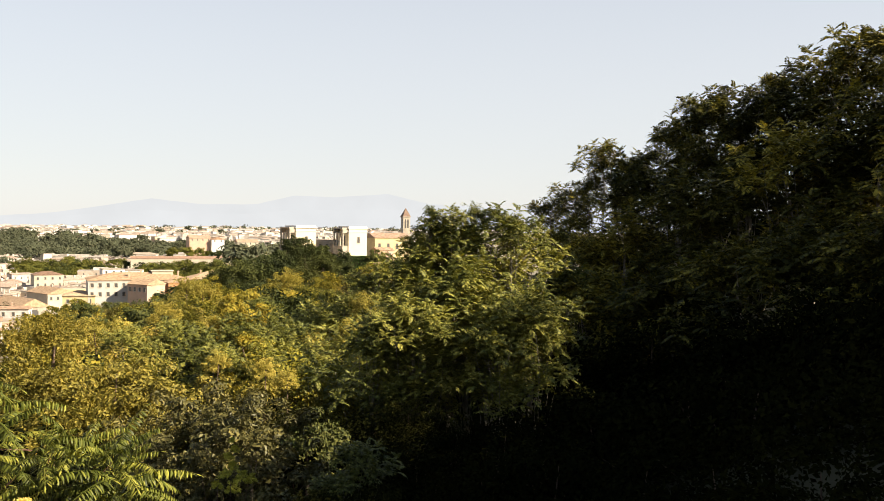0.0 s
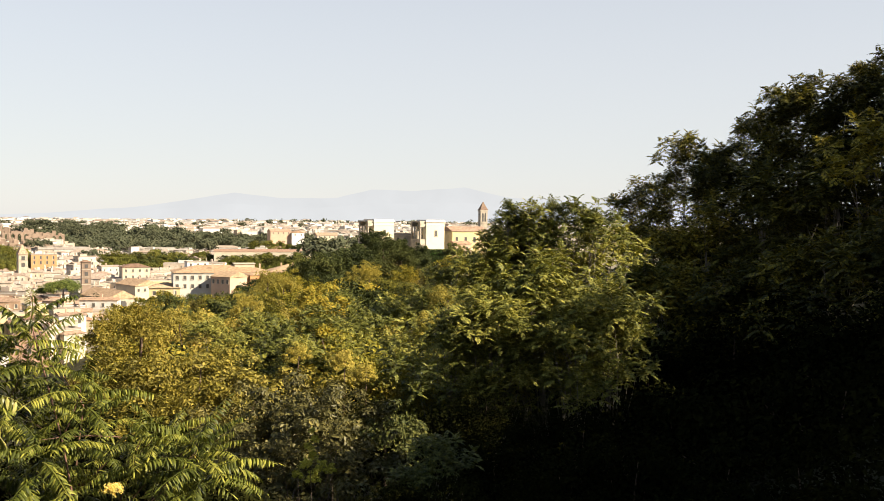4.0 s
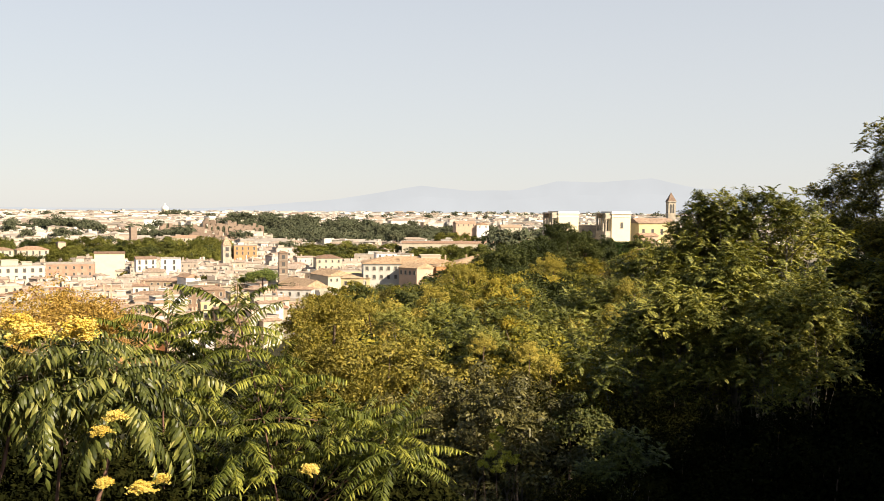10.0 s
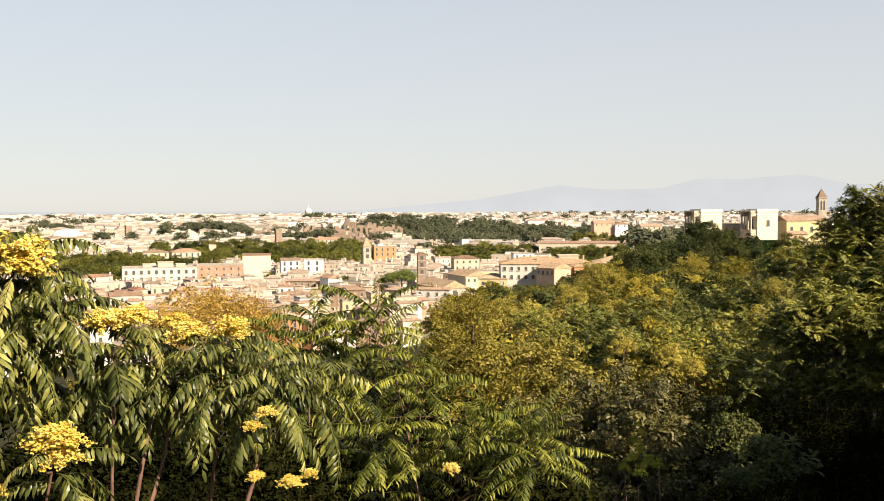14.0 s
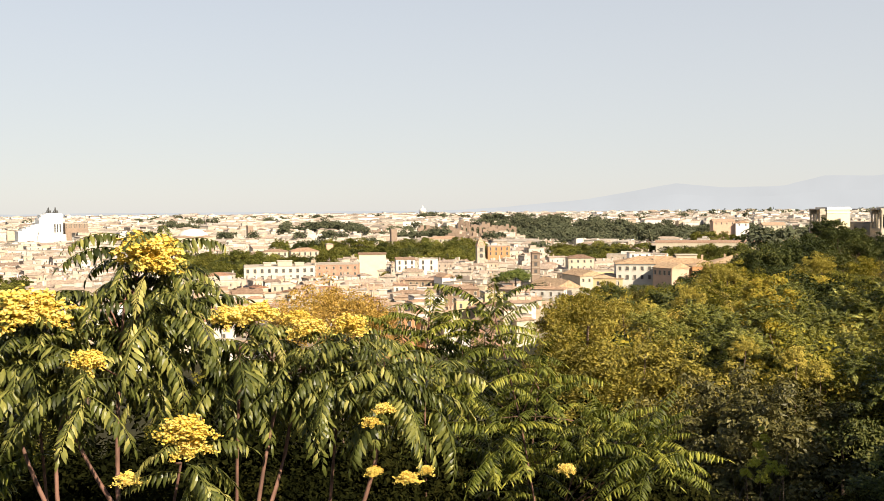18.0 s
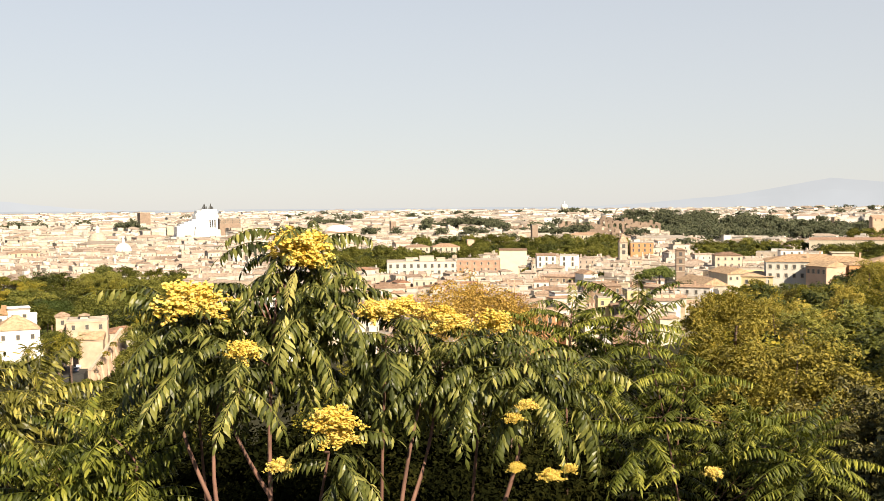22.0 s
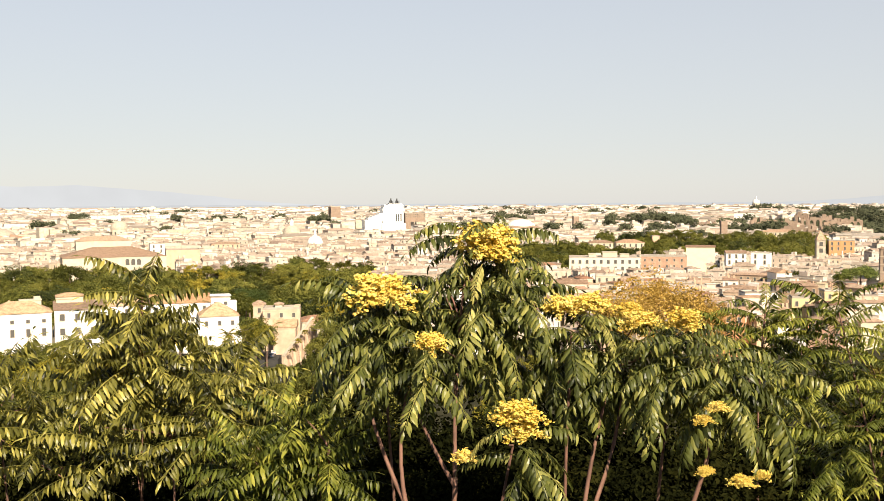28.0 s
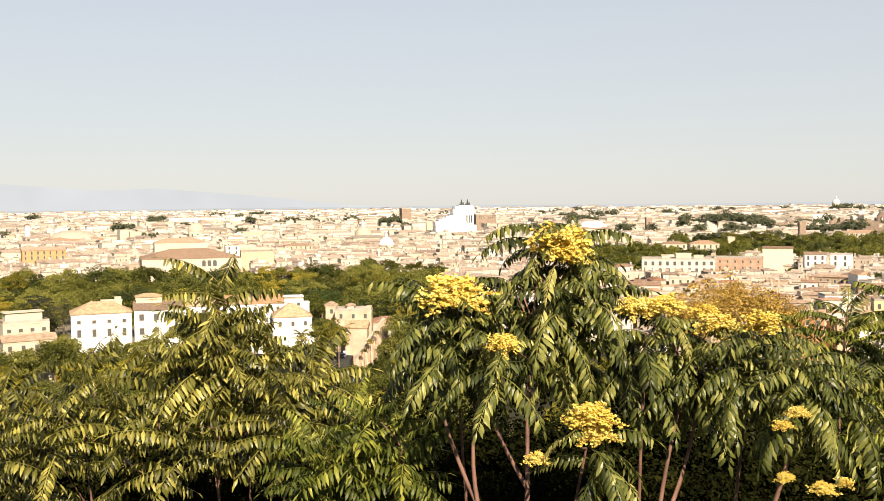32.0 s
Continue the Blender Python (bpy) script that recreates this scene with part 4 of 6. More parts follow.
def dome(az, el_top, deg, D, mat, label, flat=1.0, drum=True, lantern=True):
    r = wide(deg, D) / 2
    top = up_to(az, el_top, D)
    rise = r * flat
    lan = r * 0.75 if lantern else 0
    spring = top - rise - lan
    ob = thing("domed_church", site(az, D, 10), label, "church")
    pts = [(0, 0, spring + rise * math.sin(t)) for t in np.linspace(0, 1.45, 9)]
    v, f = tube(pts, [r * math.cos(t) for t in np.linspace(0, 1.45, 9)], 20)
    part("dome", mesh_np("dome", v, f, [mat], None, True), ob)
    if drum:
        v, f = tube([(0, 0, spring - r), (0, 0, spring - r / 2), (0, 0, spring)], [r * 0.97] * 3, 20)
        part("drum", mesh_np("drum", v, f, [CREAM]), ob)
        for k in range(10):
            a = k * 36
            part("drum_window", mesh_np("drum_window", *box(-r * 0.09, r * 0.09, -r * 1.0, -r * 0.93, spring - r * 0.8, spring - r * 0.25), [PANE]), ob, pose(0, 0, 0, 0, 0, a))
    if lantern:
        v, f = tube([(0, 0, top - lan - 0.3), (0, 0, top - lan * 0.4), (0, 0, top)], [r * 0.18, r * 0.17, 0.02], 10)
        part("lantern", mesh_np("lantern", v, f, [MARBLE]), ob)
    b = spring - (r if drum else 0)
    part("wall", quad_mesh("wall", body_mesh(r * 2.5, r * 2.5, b), CREAM), ob)
    part("roof", quad_mesh("roof", roof_piece(r * 2.5, r * 2.5, b, "hip", r * 0.3), TILES), ob)


def build_monument():
    """The great white marble monument: tall main block with a colonnade of three dark bays, stepped attic, low wing and dark bronze chariots."""
    D = 1870
    z = place(20.27, -1.75, D).z
    top = place(20.27, -0.08, D).z - z
    ob = thing("marble_monument", site(20.27, D, 12, z), "vast white marble monument with a colonnade and dark bronze chariots", "monument")
    part("base", quad_mesh("base", joined([box(-58, 24, -26, 24, -20, top * 0.10), box(-24, 23, -22, 23, top * 0.10, top * 0.30)]), MARBLE), ob)
    part("wing", quad_mesh("wing", joined([box(-55, -22, -14, 20, top * 0.10, top * 0.40), box(-56, -21.6, -15, 21, top * 0.40, top * 0.43), box(-40, -22, -8, 18, top * 0.43, top * 0.50)]), MARBLE), ob)
    part("wall", quad_mesh("wall", joined([box(-20, 20, -14, 20, top * 0.30, top * 0.86), box(-21, 21, -15, 21, top * 0.78, top * 0.82)]), MARBLE), ob)
    part("attic", quad_mesh("attic", joined([box(-17, 20, -12, 19, top * 0.86, top * 0.96), box(-8, 19, -10, 18, top * 0.96, top)]), MARBLE), ob)
    steps = [box(-20 - 7 * (k + 1), -20 - 7 * k, -13 + k, 18, top * 0.40, top * (0.66 - 0.05 * k)) for k in range(4)]
    part("stepped_flank", quad_mesh("stepped_flank", joined(steps), MARBLE), ob)
    for k in range(4):
        v, f = tube([(0, 0, 0), (0, 0, 1)], [1.1, 1.0], 10)
        part("column", mesh_np("column", v * (1, 1, top * 0.30), f, [MARBLE]), ob, pose(3.6 + 4.5 * k, -14.6, top * 0.36))
        if k < 3:
            # dark plate in place of the shade between the columns
            part("shadowed_bay", mesh_np("shadowed_bay", *box(-1.25, 1.25, -14.2, -14.02, top * 0.37, top * 0.65), [BRONZE]), ob, pose(5.85 + 4.5 * k, 0, 0))
    for x in (-1.5, 10.5):
        p = [box(x - 4.5, x + 4.5, -3, 5, top, top + 1.6)]
        for k in range(4):
            u = x - 3.6 + 2.2 * k
            p += [box(u - 0.5, u + 0.5, -5, -2, top + 2.6, top + 4.4), box(u - 0.3, u + 0.3, -5.6, -4.6, top + 4.0, top + 6.0), box(u - 0.4, u + 0.4, -4.6, -2.4, top, top + 2.6)]
        v, f = tube([(x, 1, top + 1), (x, 1, top + 5), (x, 0.6, top + 9), (x, 0.2, top + 11)], [1.2, 1.5, 1.1, 0.4], 8)
        a, b = joined(p + [(v, f)])
        part("bronze_group", mesh_np("bronze_group", a, b, [BRONZE]), ob)


def build_far_landmarks():
    D = 1400
    for az, w, e, tone, lab in ((-18.1, 30, -0.72, PEACH, "pink basilica with a tiled roof on the far hill"), (-19.1, 18, -0.80, WHITE, "white church front on the far hill"), (-20.8, 30, -0.92, CREAM, "cream convent on the far hill")):
        h = up_to(az, e - 0.15, D)
        house(site(az, D, 14), w, 20, h, "gable", 4, tone, lab, "church", "hill_church", "", "s", WIN_TALL, 6, 1, low=-20)
    h = up_to(35.2, -0.66, 2300)
    house(site(35.2, 2300, 0), wide(4.6, 2300), 60, h, "flat", 2, WHITE, "very long white palace on the far hill", "palace", "hill_palace", "", "s", WIN_TALL, 9, 2, 9, low=-30)
    h = up_to(36.2, -2.95, 820)
    ob = house(site(36.2, 830, 5), wide(5.4, 830), 50, h, "hip", 7.5, CREAM, "great square palace with three loggia arches and a tiled roof", "palace", "loggia_palace", "", "s", WIN_SMALL, 7, 1, z0=h - 9)
    for k in range(3):
        part("loggia_arch", mesh_np("loggia_arch", *joined([box(-1.5, 1.5, -25.2, -25.03, h - 6.5, h - 2.4), box(-1.1, 1.1, -25.2, -25.03, h - 2.4, h - 1.6)]), [PANE]), ob, pose(9 + 4.4 * k, 0, 0))
    h = up_to(20.0, -3.18, 900)
    house(site(20.0, 900, -3), wide(2.7, 900), 20, h, "flat", 2, PINK, "long pink brick building with pale window surrounds", "building", "pink_building", "", "s", WIN_SMALL, 5, 3, 4.4)
    for az, e0, w, D, m, lab in ((23.65, -0.25, 22, 2150, BROWN, "tall square brown brick medieval tower"), (1.0, -1.2, 8, 1300, BROWN, "small brick tower among trees"), (9.4, -0.9, 9, 1600, BROWN, "square brick tower on the hill"), (4.82, -2.05, 7, 960, PEACH, "small bell tower among trees")):
        h = up_to(az, e0, D)
        house(site(az, D, 15), w, w, h, "flat", 1, m, lab, "tower", "brick_tower", low=-20)
    dome(26.15, -0.92, 1.05, 1400, STONE, "domed church with a stone dome on a windowed drum")
    dome(24.8, -1.6, 0.9, 1080, MARBLE, "small church with a white dome and lantern")
    dome(42.4, -1.24, 2.6, 1500, STONE, "broad shallow ancient dome above the roofs", 0.42, False, False)
    dome(35.8, -0.57, 1.0, 1500, STONE, "church with a ribbed stone dome")
    dome(-0.75, 0.22, 0.42, 3700, WHITE, "white basilica dome on the far skyline")
    dome(15.6, -0.55, 0.55, 2300, STONE, "distant small church dome")
    dome(12.6, -1.05, 1.7, 1250, WHITE, "pale church with a rounded vault", 0.55, False, False)


def build_first_roofs():
    """Brightly washed houses at the foot of the slope."""
    for az, el, D, w, d, turn, kind, wall, lab in ((0.9, -6.37, 392, 16, 11, -6, "hip", ORANGE, "orange house with a tiled roof at the slope's foot"), (-3.4, -5.42, 440, 12, 10, 8, "flat", YELLOW, "yellow house with a roof terrace and green shutters"),
                                                   (-4.8, -5.0, 470, 9, 10, 14, "flat", YELLOW, "yellow palazzo with a flat roof above the lanes"), (-6.3, -5.2, 450, 11, 10, 12, "flat", CREAM, "cream house with even rows of windows"), (-4.6, -6.6, 400, 13, 10, -8, "hip", PINK, "pink house with a low tiled roof"),
                                                   (3.4, -5.9, 415, 15, 12, 4, "gable", CREAM, "cream house with a long gabled roof"), (-0.9, -5.2, 470, 15, 10, 18, "flat", WHITE, "white house with a roof terrace"), (-2.9, -4.75, 505, 19, 12, 6, "hip", BRICK, "brown house with a dark tiled roof")):
        h = up_to(az, el, D)
        house(site(az, D, turn), w, d, h, kind, 2.2, wall, lab, "house", "town_house", "", "s" + ("w" if turn > 0 else "e"), WIN_SHUT, 3.2, 2, 3.5, chimneys=1)


def build_town_marks():
    """Buildings of the middle town that stand out by tone or shape."""
    for az, deg, el, D, dep, turn, kind, rh, wall, sides, lab in (
            (0.35, 1.1, -2.98, 725, 13, 6, "gable", 1.8, WHITE, "s", "white house with a low gable above the lanes"), (-1.05, 1.0, -2.98, 735, 12, -8, "flat", 1, WHITE, "s", "white house with a roof terrace above the lanes"),
            (-2.0, 0.8, -4.05, 560, 12, 24, "gable", 2.2, WHITE, "", "plain white gable wall"), (-2.0, 2.1, -1.78, 1150, 22, 4, "hip", 3, CREAM, "s", "long cream building with a tiled roof between trees"),
            (-5.2, 1.3, -2.25, 900, 14, 6, "flat", 1, ORANGE, "s", "bright orange building with a row of arched windows"), (-0.1, 1.05, -0.74, 2000, 24, 0, "flat", 1, WHITE, "", "white block on the ruined hill"),
            (-13.4, 1.2, -2.68, 800, 14, 10, "flat", 1, WHITE, "s", "low white house with a terrace"), (-14.6, 0.9, -2.75, 780, 12, -6, "flat", 1, WHITE, "s", "low white house with a terrace"),
            (-18.3, 7.8, -2.05, 1000, 16, 3, "gable", 2.4, CREAM, "", "very long low cream building with a tiled roof"), (7.95, 1.4, -2.42, 838, 14, 4, "hip", 2.2, CREAM, "s", "cream loggia house beside the grove"), (32.4, 1.85, -2.63, 850, 22, 3, "flat", 1, PEACH, "", "blank pale pink block beside the loggia palace"), (33.8, 0.8, -2.3, 960, 14, 5, "flat", 1, WHITE, "s", "white house above the palace roof"), (36.7, 2.9, -2.05, 1000, 24, 4, "hip", 4.5, CREAM, "", "church with a long brown tiled roof"), (6.3, 1.6, -2.42, 848, 16, 8, "hip", 3, CREAM, "s", "villa with a broad tiled roof among trees"),
            (10.7, 1.0, -4.85, 560, 12, 10, "hip", 2.2, ORANGE, "s", "house with a red tiled roof above the slope"), (-10.0, 1.5, -2.95, 700, 14, 10, "hip", 2.4, CREAM, "s", "cream house with a tiled roof beside a grove"),
            (18.93, 1.2, -0.66, 1900, 24, 10, "flat", 1, BROWN, "s", "tan brick block beside the marble monument"), (3.1, 0.7, -1.75, 1250, 18, 0, "flat", 1, WHITE, "", "white house among the far trees"),
            (15.6, 2.6, -5.15, 385, 11, 4, "hip", 2.2, WHITE, "s", "white house on the slope behind the blossoming tree"), (44.77, 0.24, -0.95, 1500, 6, 10, "hip", 3, WHITE, "", "slender white bell tower among roofs"), (30.0, 1.6, -2.35, 1050, 16, 5, "hip", 2.5, PEACH, "s", "peach palace with a tiled roof"),
            (44.0, 2.2, -2.3, 900, 18, 5, "gable", 2.5, ORANGE, "s", "orange plastered block above the park trees"), (47.5, 2.4, -2.2, 920, 18, 5, "hip", 2.5, PEACH, "s", "peach plastered block above the park trees")):
        h = up_to(az, el, D)
        house(site(az, D, turn), wide(deg, D), dep, h, kind, rh, wall, lab, "building", "town_building", "", sides, WIN_TALL if D > 700 else WIN_SMALL, 4.2, 2, 4.2, low=-20)


def ruin(az, el, D, w, rng):
    """A broken brick wall of the ancient palaces, with tall open arches and a ragged top."""
    h = up_to(az, el, D)
    ob = thing("ancient_ruin", site(az, D, rng.uniform(-20, 20)), "broken brown brick wall of an ancient palace with open arches", "ruin", "ruins on the wooded hill")
    n = max(2, int(w / 9))
    s = w / n
    for k in range(n + 1):
        x = -w / 2 + s * k
        part("pier", mesh_np("pier", *box(x - s * 0.22, x + s * 0.22, -4, 4, -20, h - 6 + rng.uniform(-3, 2)), [BROWN]), ob)
    for k in range(n):
        x = -w / 2 + s * (k + 0.5)
        t = h - rng.uniform(0, 6)
        part("arch", mesh_np("arch", *joined([box(x - s * 0.28, x + s * 0.28, -3.8, 3.8, h - 9, t), box(x - s * 0.28, x - s * 0.16, -3.8, 3.8, h - 11, h - 9), box(x + s * 0.16, x + s * 0.28, -3.8, 3.8, h - 11, h - 9)]), [BROWN]), ob)


def build_ruins():
    rng = random.Random(17)
    for az, el, w in ((-1.2, -0.95, 40), (-2.4, -1.0, 34), (-3.2, -0.62, 16), (-4.0, -0.78, 46), (-4.9, -0.95, 30), (-5.6, -0.9, 36), (-3.0, -1.25, 40), (-4.5, -1.3, 44), (2.0, -1.05, 36)):
        ruin(az, el, 1640 + rng.uniform(-40, 0) - 250 * (el < -1.2), w, rng)


build_town_marks()
build_ruins()
build_first_roofs()
build_villa()
build_left_houses()
build_lane()
build_palazzo()
build_peach()
build_hall()
build_academy()
build_monument()
build_far_landmarks()

# ------------------------------------------------------------------ the town
KEEP_CLEAR = [(-4.6, 8.2, 885, 1010), (5.3, 8.8, 825, 862), (31.3, 34.4, 830, 975), (35, 38.4, 970, 1020),(-0.4, 1.1, 700, 745), (-1.8, -0.3, 715, 755), (-2.8, -1.3, 540, 580), (-3.2, -0.8, 1120, 1180), (-6.1, -4.4, 860, 905), (-15.3, -12.6, 770, 820), (-22.5, -14, 980, 1020), (5.4, 7.4, 920, 980), (10, 11.4, 545, 575), (-13, -8.3, 860, 1010), (-20, -14.5, 780, 860), (-7.2, -5.1, 520, 560),  # bearing from, to, distance from, to: landmarks, parks and lanes
    (-0.3, 2.1, 380, 402), (-3.9, -1.3, 405, 432), (-6.7, -4.0, 440, 468), (-8, -5.9, 392, 416), (2.2, 4.6, 402, 428), (-2.1, 0.3, 458, 482), (-4.4, -2.2, 490, 512),
      (5.0, 10.8, 655, 705), (1.0, 6.2, 670, 720), (1.0, 3.4, 735, 790), (-20.5, -10.6, 380, 500), (-13, -6.6, 490, 640), (-5, -3.5, 780, 815),
    (21.5, 50, 300, 640), (32.5, 40, 640, 880), (17.5, 23, 860, 930), (8.0, 13.5, 715, 1120), (-4.6, 2.0, 880, 1010), (-13.2, -8.0, 880, 1020), (18.8, 22.8, 1480, 1960),
    (24, 25.6, 1050, 1115), (25.2, 27.4, 1350, 1450), (39.5, 44, 1420, 1580), (32.5, 38, 2230, 2380), (-22, -16, 1350, 1450), (10.5, 12.2, 620, 660), (-8.5, 1.0, 1750, 2250), (-21, -6.5, 1400, 2420)]


def clear(az, d):
    return any(a <= az <= b and c <= d <= e for a, b, c, e in KEEP_CLEAR)


def build_town():
    rng = np.random.RandomState(5)
    lots = []
    d = 385.0
    while d < 4500:
        cell = 10.0 + 8.5 * min(1, max(0, (d - 420) / 900)) + max(0, d - 900) * 0.0072
        n = int(radians(104) * d / cell)
        for i in range(n):
            az = -36 + 104 * (i + rng.uniform(-0.3, 0.3)) / n
            dd = d + rng.uniform(-0.35, 0.35) * cell
            lim = np.interp(az, [-36, -30, -21, -15, -9, -6, 8, 14, 24, 70], [1300, 1100, 800, 560, 490, 400, 385, 400, 560, 620])
            if dd < lim or clear(az, dd) or rng.rand() < 0.06:
                continue
            lots.append((az, dd, cell))
        d += cell * rng.uniform(0.9, 1.02)
    lots.sort(key=lambda q: q[1])
    W, R, P, S, U = [], [], [], [], []
    near_left = 250
    for az, dd, cell in lots:
        s = cell / 19
        w, dep = rng.uniform(12 if dd < 1500 else 7, 21 if dd < 1500 else 17) * s, rng.uniform(11, 17) * s
        if rng.rand() < 0.13:
            w, dep = w * rng.uniform(1.7, 2.6), dep * rng.uniform(1.0, 1.3)
        elif rng.rand() < 0.25:
            w, dep = w * rng.uniform(0.45, 0.7), dep * rng.uniform(0.5, 0.8)
        h = float(np.clip(rng.normal(13.2 if dd < 1000 else 12.5 if dd < 1950 else 14, 2.4 if dd < 1500 else 3.2), 7.5, 21 if dd < 1950 else 24))
        if dd > 2800:
            h = min(h, 12) * (1.5 if rng.rand() < 0.10 else 1.0)
        kind = rng.choice(["gable", "hip", "flat"], p=[0.36, 0.30, 0.34] if dd < 1200 else [0.2, 0.2, 0.6])
        rh = min(3.6, min(w, dep) * rng.uniform(0.14, 0.2))
        zone = noise.noise((az * 0.12, dd * 0.004, 2.0)) * 60
        turn = zone + rng.normal(0, 11)
        m = site(az, dd, turn)
        if near_left > 0 and -12 < az < 14:
            near_left -= 1
            lab = {"gable": "old town house with a gabled clay-tile roof", "hip": "old town house with a hipped clay-tile roof", "flat": "old town house with a flat roof terrace"}[kind]
            ob = house(m, w, dep, h, kind, rh, PLASTER, lab, "house", "town_house", "houses of the old town", "s" + ("w" if turn > 0 else "e"), WIN_SHUT if rng.rand() < 0.5 else WIN_SMALL, 3.3, 2, 3.7, chimneys=int(rng.randint(0, 3)))
            if kind == "flat" and rng.rand() < 0.6:
                u = rng.uniform(-w / 6, w / 6)
                b = joined([box(u - 2.4, u + 2.4, -1.5, 3, h, h + 2.8), box(u - 2.7, u + 2.7, -1.8, 3.3, h + 2.8, h + 3.0)])
                part("stair_head", quad_mesh("stair_head", b, PLASTER), ob)
            if rng.rand() < 0.5:
                aw, ad, ah = w * rng.uniform(0.4, 0.65), dep * rng.uniform(0.35, 0.6), h * rng.uniform(0.7, 0.9)
                ax = rng.choice([-1, 1]) * (w - aw) / 2 * 0.9
                off = np.array([ax, -dep / 2 - ad / 2 + 0.2, 0])
                v, f = body_mesh(aw, ad, ah)
                part("annex_wall", quad_mesh("annex_wall", (v + off, f), PLASTER if rng.rand() < 0.5 else CREAM), ob)
                k = "hip" if rng.rand() < 0.6 else "flat"
                v, f = roof_piece(aw, ad, ah, k, 1.3)
                part("annex_roof", quad_mesh("annex_roof", (v + off, f), TILES if k == "hip" else ROOF_FLAT), ob)
            continue
        M = np.array(m)[None]
        # walls past 2450 m take the plaster whitened for haze
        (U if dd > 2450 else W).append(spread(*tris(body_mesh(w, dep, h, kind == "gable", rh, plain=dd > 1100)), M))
        if kind == "flat" and rng.rand() < 0.6:
            u = rng.uniform(-w / 6, w / 6)
            W.append(spread(*tris(joined([box(u - w * 0.2, u + w * 0.2, -1.5 * s, 3 * s, h, h + 2.9)])), M))
        if dd < 1500:
            for k in range(rng.randint(0, 4)):
                u, q, t = rng.uniform(-w / 2.4, w / 2.4), rng.uniform(-dep / 3, dep / 3), rng.uniform(0.35, 0.9)
                W.append(spread(*tris(box(u - t, u + t, q - t * 0.8, q + t * 0.8, h - 0.3, h + rh * (kind != "flat") + rng.uniform(0.9, 2.2))), M))
        (S if kind == "flat" or (dd > 1300 and rng.rand() < 0.5) else R).append(spread(*tris(box(-w / 2, w / 2, -dep / 2, dep / 2, h, h + 0.7) if kind == "flat" and dd > 1500 else roof_piece(w, dep, h, kind, rh)), M))
        if dd < 1300:
            nw = 3 if dd < 900 else 2
            for k in range(2):
                for i in range(nw):
                    u = (i - (nw - 1) / 2) * w / nw
                    b = box(u - 0.6 * s, u + 0.6 * s, -dep / 2 - 0.08, -dep / 2 + 0.02, h - 3.4 - 3.7 * k, h - 1.7 - 3.7 * k)
                    P.append(spread(*tris(b), M))
                if dd < 1000:
                    for i in (-1, 1):
                        x = (w / 2 if turn < 0 else -w / 2)
                        P.append(spread(*tris(box(x - 0.06, x + 0.06, i * dep / 4 - 0.6 * s, i * dep / 4 + 0.6 * s, h - 3.4 - 3.7 * k, h - 1.7 - 3.7 * k)), M))
    pieces = [joined(x) for x in (W, R, P, S, U)]
    V, F = joined(pieces)
    mi = np.concatenate([np.full(len(p[1]), k) for k, p in enumerate(pieces)])
    ob = new("distant_town", mesh_np("distant_town", V, F, [PLASTER_FAR, TILES_FAR, PANE, ROOF_FLAT, PLASTER_HAZE], mi))
    tagged(ob, "sea of cream and ochre town houses with tiled roofs", "houses", kind="stuff")


build_town()

# ------------------------------------------------------------------ trees of the middle and far distance
CROWNS, TRUNKS = {}, {}


def crown_set(key, mat, clusters, leaves, leaf, rz, n=3, **kw):
    out = []
    for k in range(n):
        rng = np.random.RandomState(hash_of(key) + k)
        V, F, C = leafy(rng, clusters, leaves, leaf, 1.0, rz, **kw)
        out.append((mesh_np("crown", V, F, [mat]), C, V[:, 2].max()))
    CROWNS[key] = out


def hash_of(s):
    return sum((i + 3) * ord(c) for i, c in enumerate(s)) % 9973


def trunk_of(key, k, depth, mat):
    """Trunk with limbs for a crown of radius 1 whose centre is at z = 0; it goes down to -depth."""
    kk = (key, k, round(depth, 1))
    if kk not in TRUNKS:
        rng = np.random.RandomState(hash_of(key) + 50 + k)
        C = CROWNS[key][k][1]
        tips = C[rng.permutation(len(C))[:14]] * 0.9
        TRUNKS[kk] = [mesh_np(n, *vf, [mat], None, True) for n, vf in zip(("trunk", "branchwork"), wood(rng, (0, 0, -round(depth, 1)), round(depth, 1) + 0.2, 0.085, tips, 5))]
    return TRUNKS[kk]


def tree(az, top_el, D, r, key, label, name="tree", group="", bark=None, k=None, turn=None, rng=random, base=None):
    """A tree at that bearing and distance whose top shows at that height angle; crown radius r."""
    k = rng.randrange(len(CROWNS[key])) if k is None else k
    me, C, zt = CROWNS[key][k]
    p = place(az, top_el, D)
    g = ground(p.x, p.y) - 0.2 if base is None else base
    cz = p.z - zt * r
    depth = max(0.6, (cz - g) / r)
    ob = thing(name, pose(p.x, p.y, g, 0, 0, rng.uniform(0, 360) if turn is None else turn), label, "tree", group)
    m = Matrix.Translation((0, 0, cz - g)) @ Matrix.Scale(r, 4)
    dq = round(depth * 2) / 2 + 0.5
    trunk, limbs = trunk_of(key, k, dq, bark or BARK)
    part("trunk", trunk, ob, m)
    if D < 60 and depth < 4:
        part("branchwork", limbs, ob, m, kind="stuff")
    part("crown", me, ob, m)
    return ob


crown_set("wood", LEAF_WOOD, 60, 120, 0.072, 1.1, 4, crad=0.20, shell=0.45)
crown_set("gold", LEAF_GOLDEN, 55, 70, 0.082, 1.05, 2, crad=0.24, shell=0.4)
crown_set("olive", LEAF_OLIVE, 66, 125, 0.056, 1.15, 3, crad=0.20, shell=0.4)
crown_set("dark", LEAF_DARK, 56, 110, 0.070, 1.35, 3, crad=0.19, shell=0.35)
